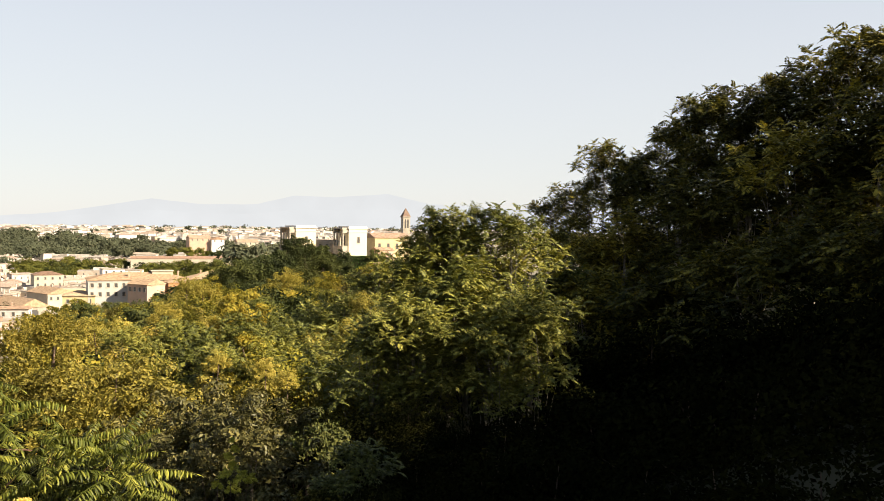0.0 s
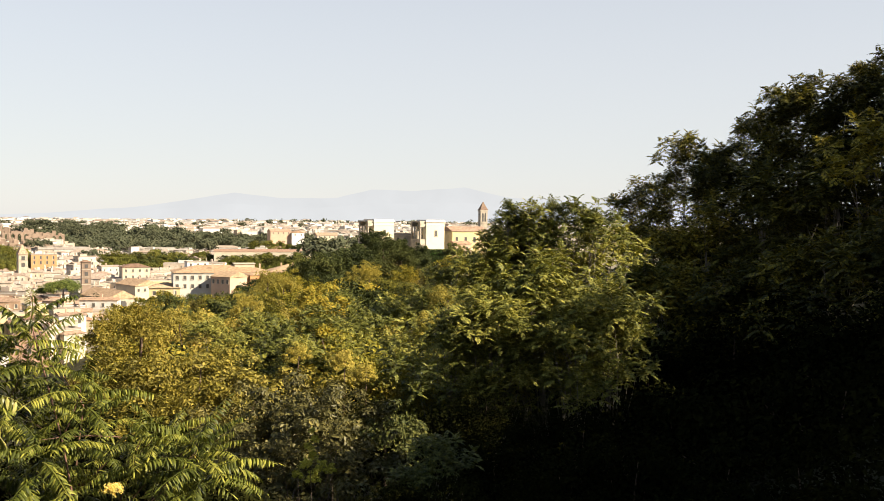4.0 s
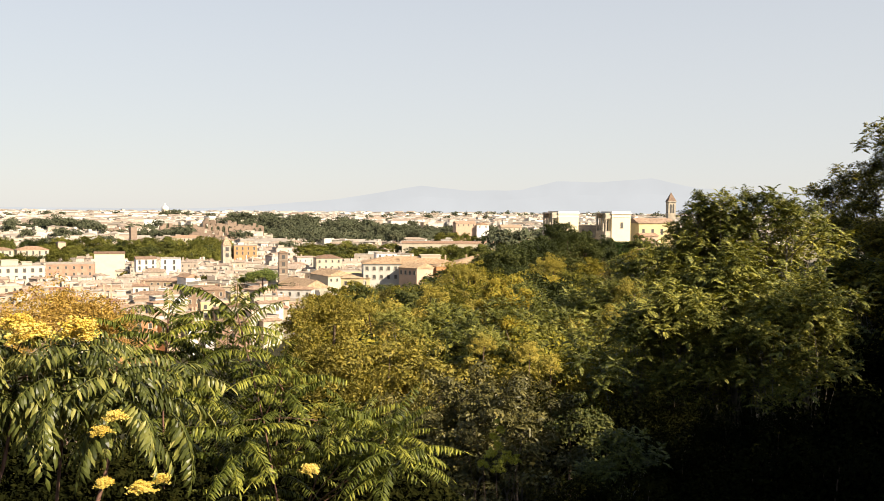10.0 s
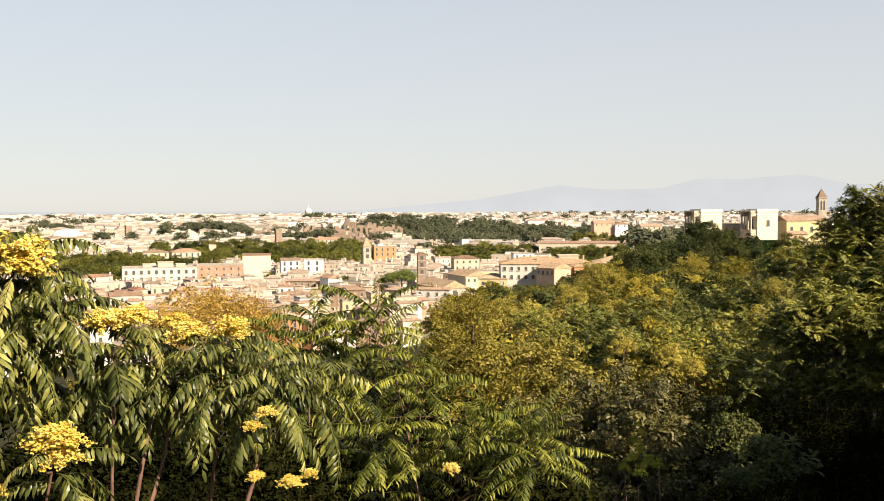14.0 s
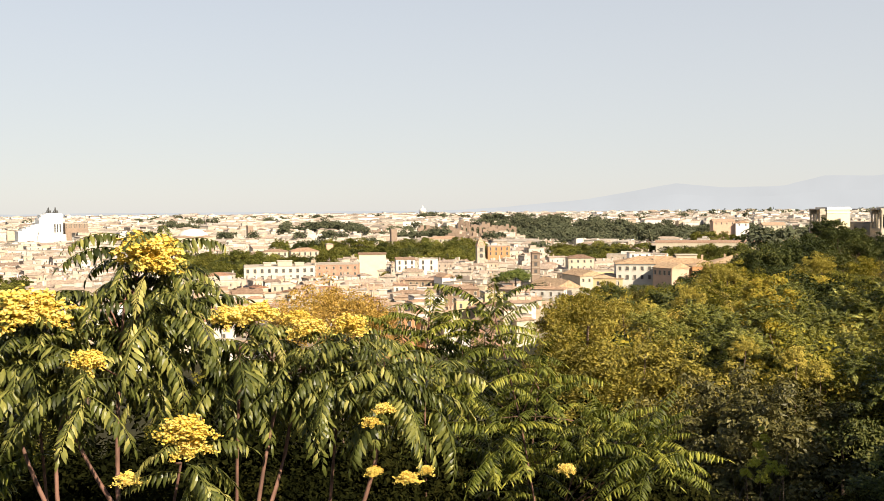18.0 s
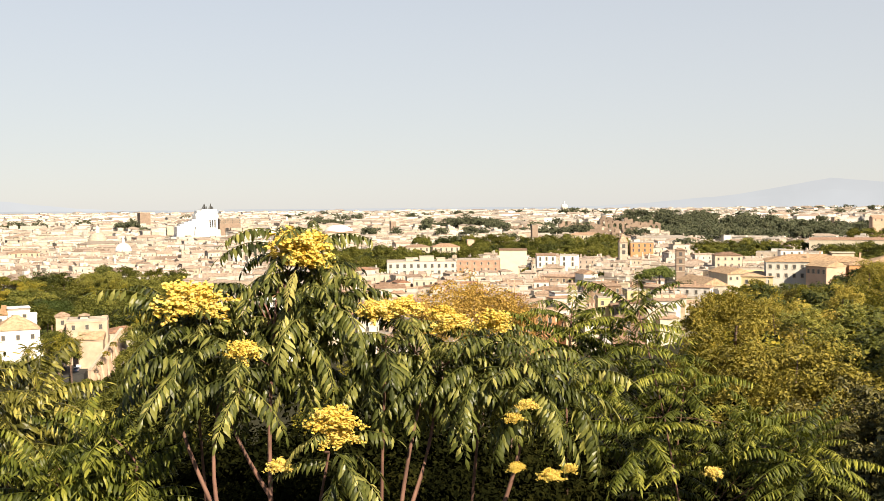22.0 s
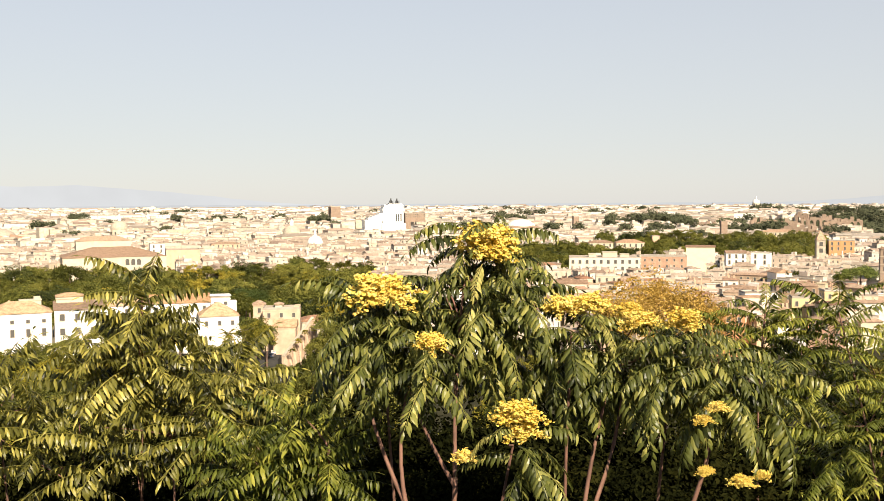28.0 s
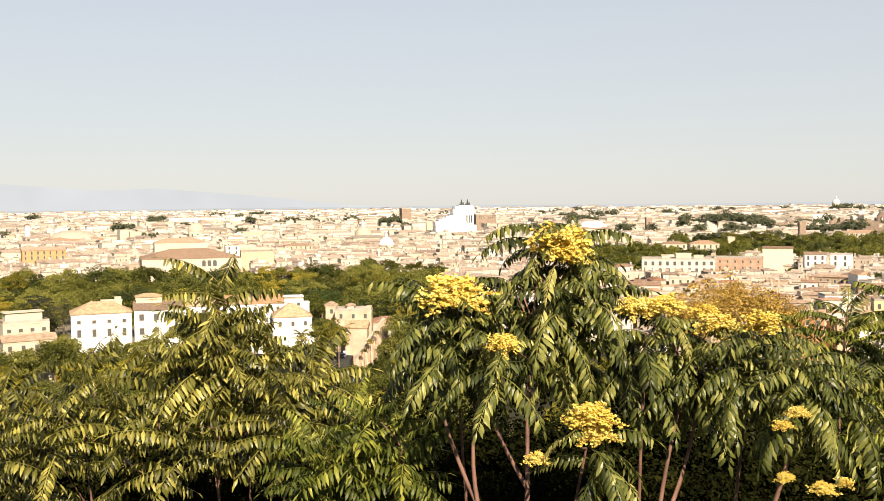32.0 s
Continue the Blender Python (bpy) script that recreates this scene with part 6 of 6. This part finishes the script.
        m = Matrix.Translation(p - o) @ Matrix.Rotation(k * 1.7, 4, "Z") @ Matrix.Rotation(rng.uniform(-0.2, 0.2), 4, "X") @ Matrix.Diagonal((s * 0.86, s * 0.86, s * 0.56, 1))
        part("flower_panicle", PANICLES[k % 4], ob, m, "full yellow blossom head")
    return ob


def oval(rng, n, az, el, raz, rel, D, depth):
    """Shoot ends over the near side of an oval crown."""
    out = []
    while len(out) < n:
        u, v = rng.uniform(-1, 1), rng.uniform(-1, 1)
        q = u * u + v * v
        if q > 1:
            continue
        out.append(place(az + raz * u, el + rel * v, D - depth * math.sqrt(1 - q) * rng.uniform(-0.3, 1)))
    return out


def build_shrubs():
    rng = np.random.RandomState(4)
    # the golden rain tree with its blossom heads
    tips = [place(14.8, -2.6, 5.5), place(21.0, -5.6, 5.5), place(17.6, -4.4, 5.5), place(13.0, -4.6, 5.4), place(18.0, -8.0, 5.0), place(13.0, -13.0, 4.8), place(15.8, -1.35, 5.5), place(13.7, -1.4, 5.5), place(22.2, -5.0, 5.6)]
    tips += oval(rng, 10, 15.0, -5.0, 2.6, 2.0, 5.7, 0.5) + oval(rng, 6, 20.8, -6.6, 3.0, 1.2, 5.7, 0.6) + oval(rng, 1, 18.5, -8.0, 5, 0.8, 6.0, 0.3)
    shrub("golden_rain_tree", "golden rain tree with drooping feathered leaves and yellow blossom heads", "golden rain trees", tuple(place(15.5, 0, 6.0))[:2],
          [place(20.8, -8.0, 5.7), place(13.2, -14.0, 5.2)], tips, GOLD_LEAVES, LEAF_GOLD, BARK_RED, 41, 10, 0.26, (0.68, 0.98),
          forks=[(place(16.6, -16.3, 5.2), [place(19.2, -11.0, 5.3), place(16.1, -5.4, 5.4)]), (place(19.5, -17.3, 5.3), [place(19.3, -10.5, 5.5), place(22.4, -8.5, 5.7)])],
          panicles=[(place(14.7, -2.2, 5.35), 1.05), (place(14.4, -2.9, 5.3), 0.7), (place(20.9, -5.1, 5.35), 1.1), (place(20.3, -5.6, 5.3), 0.7), (place(18.0, -8.1, 4.9), 0.55), (place(12.9, -12.2, 4.7), 0.78), (place(12.7, -13.2, 4.7), 0.55), (place(16.0, -14.6, 4.8), 0.4)])
    tips = [place(9.6, -6.8, 5.4), place(6.3, -7.2, 5.4), place(3.6, -7.4, 5.4), place(8.2, -6.9, 5.5), place(1.5, -8.4, 5.4)]
    tips += oval(rng, 7, 6.0, -7.8, 5.0, 0.8, 5.7, 0.6) + oval(rng, 3, 0.8, -9.2, 2.4, 1.4, 5.6, 0.5)
    shrub("golden_rain_tree", "golden rain tree with hanging leaves and a row of yellow blossom", "golden rain trees", tuple(place(8.0, 0, 6.0))[:2],
          [place(9.8, -7.6, 5.3), place(4.0, -8.5, 5.7)], tips, GOLD_LEAVES, LEAF_GOLD, BARK_RED, 43, 10, 0.26, (0.72, 1.0),
          forks=[(place(9.3, -19, 5.2), [place(7.4, -9.5, 5.4), place(6.6, -8.0, 5.6)]), (place(3.4, -18, 5.5), [place(1.6, -9.5, 5.6)])],
          panicles=[(place(10.3, -6.0, 5.4), 0.68), (place(8.8, -5.9, 5.4), 0.75), (place(5.9, -6.8, 5.3), 0.66), (place(6.5, -6.2, 5.5), 0.5), (place(3.5, -6.7, 5.3), 0.66), (place(1.6, -11.5, 5.1), 0.35), (place(2.4, -12.2, 5.1), 0.3), (place(0.2, -15.4, 5.2), 0.4), (place(-0.8, -15.0, 5.3), 0.3), (place(2.2, -15.0, 5.2), 0.3)])
    # sunlit ailanthus thicket
    tips = [place(34.3, -4.3, 7.3), place(34.4, -6.3, 7.3), place(34.7, -8.0, 7.5), place(37.2, -9.0, 7.6), place(31.5, -9.0, 7.6)]
    tips += oval(rng, 14, 37.5, -11.0, 8.5, 2.8, 8.0, 1.0) + oval(rng, 8, 31.8, -10.6, 3.6, 2.6, 7.7, 0.8) + [place(34.2, -7.2, 7.4), place(35.2, -6.9, 7.5), place(33.4, -7.6, 7.4)]
    shrub("ailanthus", "young ailanthus with arching sunlit feathered leaves", "young ailanthus trees", tuple(place(35, 0, 8.2))[:2],
          [place(34.4, -5.2, 7.33), place(38, -10.5, 8), place(42, -11, 8.1), place(30.5, -11.5, 7.8), place(33, -13, 7.6)], tips, SHORT_LEAVES, LEAF_SUMAC, BARK_RED, 47, 9, 0.32, (0.82, 1.12), young=0.95)
    tips = oval(rng, 13, 26.4, -13.9, 2.9, 2.1, 5.9, 0.5)
    shrub("ailanthus", "low ailanthus shoots with feathered leaves in half shade", "young ailanthus trees", tuple(place(26, 0, 6.5))[:2],
          [place(26, -13, 6.0), place(24.0, -14, 5.7), place(28, -13.5, 6.0)], tips, SHORT_LEAVES, LEAF_MID, BARK_RED, 49, 10, 0.25, size=(0.7, 0.95))
    shrub("ailanthus", "low ailanthus shoots with feathered leaves on the slope", "young ailanthus trees", tuple(place(46, 0, 8.8))[:2],
          [place(45, -12.5, 8.3), place(47, -13, 8.3)], oval(rng, 7, 46, -12.5, 3, 2.5, 8.2, 0.8), SHORT_LEAVES, LEAF_SUMAC, BARK_RED, 59, 10, 0.28, loose=60)
    # deep green ailanthus beside the golden rain tree
    tips = [place(-1.1, -5.75, 9.8), place(-4.9, -5.6, 9.8), place(-1.3, -6.9, 9.9), place(-4.8, -6.8, 9.9), place(-3.0, -7.6, 10), place(-6.6, -8.3, 10), place(0.5, -7.6, 10)]
    tips += oval(rng, 15, -6.3, -11.8, 6.5, 3.5, 10.2, 1.2) + oval(rng, 6, -1.5, -9.8, 3.5, 2.0, 10.4, 0.8) + oval(rng, 4, -12, -14, 2.2, 2.0, 9.5, 0.7)
    shrub("ailanthus", "bushy ailanthus with deep green feathered leaves", "young ailanthus trees", tuple(place(-5, 0, 10.5))[:2],
          [place(-1.1, -6.2, 9.85), place(-4.9, -6.1, 9.85), place(-7.5, -10.5, 10.2), place(-10.5, -12.5, 10), place(-3, -11, 10.2)], tips, FERN_LEAVES, LEAF_MID, BARK_RED, 53, 8, 0.30, size=(0.75, 1.1),
          panicles=[(place(-9.1, -15.0, 8.8), 0.55)])


build_shrubs()

def build_ragged():
    """Grown ailanthus trees of the hillside, each shoot a rosette of feathered leaves."""
    sets = {}
    for key, mat in (("sunny", LEAF_HILL_SHADE), ("green", LEAF_TALL)):
        sets[key] = []
        for k in range(3):
            rng = np.random.RandomState(70 + k + len(key))
            # shoots stand in clumps on the ends of the limbs, with gaps and bare wood between
            h = rng.normal(size=(22, 3))
            h /= np.linalg.norm(h, axis=1)[:, None]
            h[:, 2] = np.where(h[:, 2] < -0.7, -h[:, 2], h[:, 2])
            heads = h * rng.uniform(0.5, 1.0, (22, 1)) * np.array([2.5, 2.5, 3.1])
            q = rng.normal(size=(176, 3))
            q /= np.linalg.norm(q, axis=1)[:, None]
            q[:, 2] = np.abs(q[:, 2]) * 0.8 - 0.12
            C = heads[np.arange(176) % 22] + q * rng.uniform(0.4, 1.3, (176, 1)) * rng.uniform(0.7, 1.25, (22, 1))[np.arange(176) % 22]
            Ms = {}
            for c in C:
                for i, (fam, M) in enumerate(shoot_frames(c, rng, 7, 0.3, 3, (0.65, 1.05))):
                    Ms.setdefault((fam, i % 2), []).append(M)
            V, F = joined([spread(*FAR_LEAVES[a][b], M) for (a, b), M in sorted(Ms.items(), key=lambda q: q[0])])
            crown = mesh_np("crown", V, F, [mat])
            tips = heads
            trunk, limbs = [mesh_np(n, *vf, [BARK_PALE], None, True) for n, vf in zip(("trunk", "branchwork"), wood(rng, (0, 0, -9.0), 9.5, 0.11, tips, 6))]
            sets[key].append((crown, trunk, limbs))
    r = random.Random(12)
    def put(az, el, D, s, key, label):
        crown, trunk, limbs = sets[key][r.randrange(3)]
        p = place(az, el, D)
        p.z -= 3.1 * s
        ob = thing("hillside_ailanthus", pose(p.x, p.y, p.z - 9 * s, 0, 0, r.uniform(0, 360)), label, "tree", "ailanthus trees of the hillside")
        m = Matrix.Translation((0, 0, 9 * s)) @ Matrix.Scale(s, 4)
        part("trunk", trunk, ob, m)
        part("branchwork", limbs, ob, m, kind="stuff")
        part("crown", crown, ob, m)
    S, K = "tall ailanthus with shade put into its leaf colour on the hillside", "ailanthus with green leaves over bare pale stems"
    for az, el, D, s, key in ((-32.8, 1.05, 40, 0.75, "green"), (-35.2, 0.9, 40, 0.85, "green"), (-30.8, -1.3, 41, 0.75, "green"), (-33.6, -1.6, 38, 1.0, "green"), (-37.0, -0.5, 42, 0.9, "green"), (-30.2, -3.6, 39, 0.9, "green"), (-35.6, -3.2, 37, 1.0, "green"), (-28.8, -1.9, 60, 0.9, "green"),
                               (-39.2, -1.9, 38, 0.9, "green"), (-28.4, -5.4, 36, 0.8, "green"), (-31.0, -4.6, 36, 0.7, "green"), (-26.2, -6.2, 40, 0.9, "green"), (-27.3, -13.0, 17, 0.33, "green"), (-30.4, -4.4, 36, 0.75, "green"), (-35.8, -4.8, 35, 0.75, "green"), (-37.6, -3.4, 36, 0.8, "green"), (-38.4, -6.0, 33, 0.6, "green"),
                               (-31.7, 0.2, 41, 0.6, "green"), (-31.6, 1.2, 40, 0.24, "green"), (-34.3, 1.3, 40, 0.26, "green"), (-36.4, 0.7, 40, 0.26, "green")):
        f = 0.76 if az > -38 and el > -6 and D < 50 else 1.0
        put(az, el, D * f, s * f, key, K)
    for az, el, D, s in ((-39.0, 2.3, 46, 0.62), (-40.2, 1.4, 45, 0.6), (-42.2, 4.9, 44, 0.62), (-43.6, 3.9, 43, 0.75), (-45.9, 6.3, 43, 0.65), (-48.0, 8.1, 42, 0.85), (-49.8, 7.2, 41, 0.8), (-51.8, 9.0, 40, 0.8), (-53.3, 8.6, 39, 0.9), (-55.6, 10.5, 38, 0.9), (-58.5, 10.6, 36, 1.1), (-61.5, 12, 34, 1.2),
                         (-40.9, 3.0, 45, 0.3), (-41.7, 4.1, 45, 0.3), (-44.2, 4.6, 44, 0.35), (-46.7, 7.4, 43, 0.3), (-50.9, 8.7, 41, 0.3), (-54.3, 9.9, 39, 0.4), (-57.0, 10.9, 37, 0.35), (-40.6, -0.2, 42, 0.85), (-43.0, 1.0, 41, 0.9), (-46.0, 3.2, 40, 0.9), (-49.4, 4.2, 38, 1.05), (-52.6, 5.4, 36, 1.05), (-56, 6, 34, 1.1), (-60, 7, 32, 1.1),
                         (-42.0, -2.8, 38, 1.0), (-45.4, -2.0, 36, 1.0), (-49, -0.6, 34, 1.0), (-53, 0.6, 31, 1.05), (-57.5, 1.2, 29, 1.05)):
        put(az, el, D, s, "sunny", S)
    for az, el, D, s in ((-18.5, -6.2, 44, 0.7), (-20.5, -5.6, 50, 0.8), (-22.5, -5.2, 56, 0.85), (-24.6, -4.6, 62, 0.9), (-26.6, -4.2, 60, 0.9), (-19.4, -7.0, 36, 0.6), (-23.2, -6.6, 42, 0.7), (-25.4, -7.8, 34, 0.6), (-16.8, -5.6, 58, 0.8), (-14.6, -6.0, 48, 0.6), (-21.6, -4.2, 80, 1.0), (-27.8, -3.2, 75, 1.0)):
        put(az, el, D, s, "green", K)
    # near-black trees added to stand for the shade behind shrubs and stems
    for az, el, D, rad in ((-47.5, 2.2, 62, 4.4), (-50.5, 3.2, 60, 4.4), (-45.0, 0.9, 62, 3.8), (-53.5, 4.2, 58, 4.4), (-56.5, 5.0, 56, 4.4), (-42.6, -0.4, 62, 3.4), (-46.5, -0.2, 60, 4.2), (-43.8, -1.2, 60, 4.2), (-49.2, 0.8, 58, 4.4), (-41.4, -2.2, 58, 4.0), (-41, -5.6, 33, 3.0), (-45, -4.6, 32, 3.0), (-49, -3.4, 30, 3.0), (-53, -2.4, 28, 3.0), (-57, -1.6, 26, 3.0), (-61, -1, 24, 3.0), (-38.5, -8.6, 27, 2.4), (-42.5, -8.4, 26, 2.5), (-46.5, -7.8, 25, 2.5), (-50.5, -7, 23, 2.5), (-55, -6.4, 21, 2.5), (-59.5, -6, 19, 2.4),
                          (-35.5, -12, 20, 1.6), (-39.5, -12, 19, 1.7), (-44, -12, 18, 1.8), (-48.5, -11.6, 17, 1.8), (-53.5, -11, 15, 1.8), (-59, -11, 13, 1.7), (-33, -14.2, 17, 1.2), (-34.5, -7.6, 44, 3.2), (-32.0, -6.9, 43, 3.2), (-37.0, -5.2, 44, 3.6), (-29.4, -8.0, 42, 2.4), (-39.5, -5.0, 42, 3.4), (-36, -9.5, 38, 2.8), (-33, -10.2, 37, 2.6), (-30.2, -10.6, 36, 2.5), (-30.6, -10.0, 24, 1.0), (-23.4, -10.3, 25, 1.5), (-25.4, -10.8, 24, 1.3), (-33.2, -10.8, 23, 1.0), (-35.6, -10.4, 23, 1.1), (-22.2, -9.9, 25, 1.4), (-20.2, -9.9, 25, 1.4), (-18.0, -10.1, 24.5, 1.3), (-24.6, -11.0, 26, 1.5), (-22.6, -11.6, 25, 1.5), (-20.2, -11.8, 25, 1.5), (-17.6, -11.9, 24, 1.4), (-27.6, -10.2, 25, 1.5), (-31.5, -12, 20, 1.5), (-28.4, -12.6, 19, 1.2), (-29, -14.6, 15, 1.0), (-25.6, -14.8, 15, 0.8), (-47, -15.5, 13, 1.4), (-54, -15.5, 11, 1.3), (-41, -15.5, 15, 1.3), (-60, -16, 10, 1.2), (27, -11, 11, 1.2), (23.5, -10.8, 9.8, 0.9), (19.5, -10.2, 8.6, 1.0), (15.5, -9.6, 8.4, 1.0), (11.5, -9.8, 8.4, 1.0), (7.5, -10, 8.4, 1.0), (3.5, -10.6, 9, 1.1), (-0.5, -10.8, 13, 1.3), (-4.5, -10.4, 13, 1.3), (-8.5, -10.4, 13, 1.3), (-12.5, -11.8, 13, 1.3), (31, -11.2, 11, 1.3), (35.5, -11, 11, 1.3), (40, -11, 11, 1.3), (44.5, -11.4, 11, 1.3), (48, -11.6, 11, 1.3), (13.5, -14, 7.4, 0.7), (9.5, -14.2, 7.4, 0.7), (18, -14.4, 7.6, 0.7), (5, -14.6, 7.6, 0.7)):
        tree(az, el, D, rad, "holm", "dense tree with deep shade put into its near-black leaves", "shade_filler_tree", "holm oaks of the shaded slope", rng=r)
    # unseen trees added towards the sun and behind the viewpoint to cast shade
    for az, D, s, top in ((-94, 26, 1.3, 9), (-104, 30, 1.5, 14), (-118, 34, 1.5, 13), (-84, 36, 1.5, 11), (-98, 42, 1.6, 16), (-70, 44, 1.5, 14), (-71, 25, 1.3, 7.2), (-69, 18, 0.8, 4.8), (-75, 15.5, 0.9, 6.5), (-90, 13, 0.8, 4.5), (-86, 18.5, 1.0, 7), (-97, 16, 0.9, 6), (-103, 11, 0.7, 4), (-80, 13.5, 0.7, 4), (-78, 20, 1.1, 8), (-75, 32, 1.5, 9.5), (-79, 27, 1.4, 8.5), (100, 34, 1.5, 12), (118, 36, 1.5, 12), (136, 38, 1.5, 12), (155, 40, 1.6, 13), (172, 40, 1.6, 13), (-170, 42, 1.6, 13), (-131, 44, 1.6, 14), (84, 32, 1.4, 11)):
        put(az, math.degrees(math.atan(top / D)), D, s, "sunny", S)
    # more near-black trees that put shade at the slope's lower right
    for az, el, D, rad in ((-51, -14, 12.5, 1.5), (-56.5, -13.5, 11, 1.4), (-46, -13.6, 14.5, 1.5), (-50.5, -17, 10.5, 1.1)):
        tree(az, el, D, rad, "holm", "dense tree with deep shade put into its near-black leaves", "shade_filler_tree", "holm oaks of the shaded slope", rng=random.Random(int(D * 10)))


build_ragged()


def build_palms():
    """Palms with a ringed trunk and a head of arching fronds, in the garden by the villa."""
    rng = np.random.RandomState(9)
    rows = [pinnate(26, 3.6, 0.62, 0.09, a, b, False, 90 + k, 0.6, 0.5) for k, (a, b) in enumerate(((70, 0), (45, -35), (15, -60), (-15, -80)))]
    meshes = [mesh_np("frond", v, f, [LEAF_WOOD]) for v, f in rows]
    for az, el, D in ((29.9, -7.6, 332), (28.7, -8.2, 322)):
        p = place(az, el, D)
        g = ground(p.x, p.y) - 0.2
        ob = thing("palm_tree", pose(p.x, p.y, g), "date palm with arching fronds in the villa garden", "palm", "palms in the garden")
        part("trunk", mesh_np("trunk", *tube([(0, 0, 0), (0.2, 0, (p.z - g) / 2), (0, 0, p.z - g)], [0.4, 0.34, 0.3], 9), [BARK], None, True), ob)
        for i in range(34):
            part("frond", meshes[i % 4], ob, Matrix.Translation((0, 0, p.z - g)) @ Matrix.Rotation(i * 2.4, 4, "Z"))


build_palms()


def build_hedge():
    """A clipped hedge in front of the pavilions' terrace."""
    rng = np.random.RandomState(14)
    n = 5200
    P = rng.uniform(-1, 1, (n, 3)) * (7.0, 1.5, 2.6)
    k = rng.randint(0, 3, n)
    P[np.arange(n), k] = np.sign(P[np.arange(n), k]) * np.array([7.0, 1.5, 2.6])[k] * rng.uniform(0.95, 1.03, n)
    M = np.tile(np.eye(4), (n, 1, 1))
    for i in range(n):
        M[i, :3, :3] = np.array(Euler(rng.uniform(0, 6.28, 3)).to_matrix())
    M[:, :3, 3] = P
    V, F = spread([(-0.3, 0, 0), (0, -0.12, 0.05), (0.3, 0, 0), (0, 0.12, 0.05)], np.array([(0, 1, 2), (0, 2, 3)]), M)
    p = place(-27.2, -2.2, 425)
    ob = thing("clipped_hedge", pose(p.x, p.y, p.z, 0, 0, -20), "dark green clipped hedge below the pavilions", "hedge")
    part("foliage", mesh_np("foliage", V, F, [HEDGE]), ob)
    v, f = box(-6.7, 6.7, -1.3, 1.3, -18, 2.3)
    part("core", mesh_np("core", v, f, [SOIL]), ob)


build_hedge()
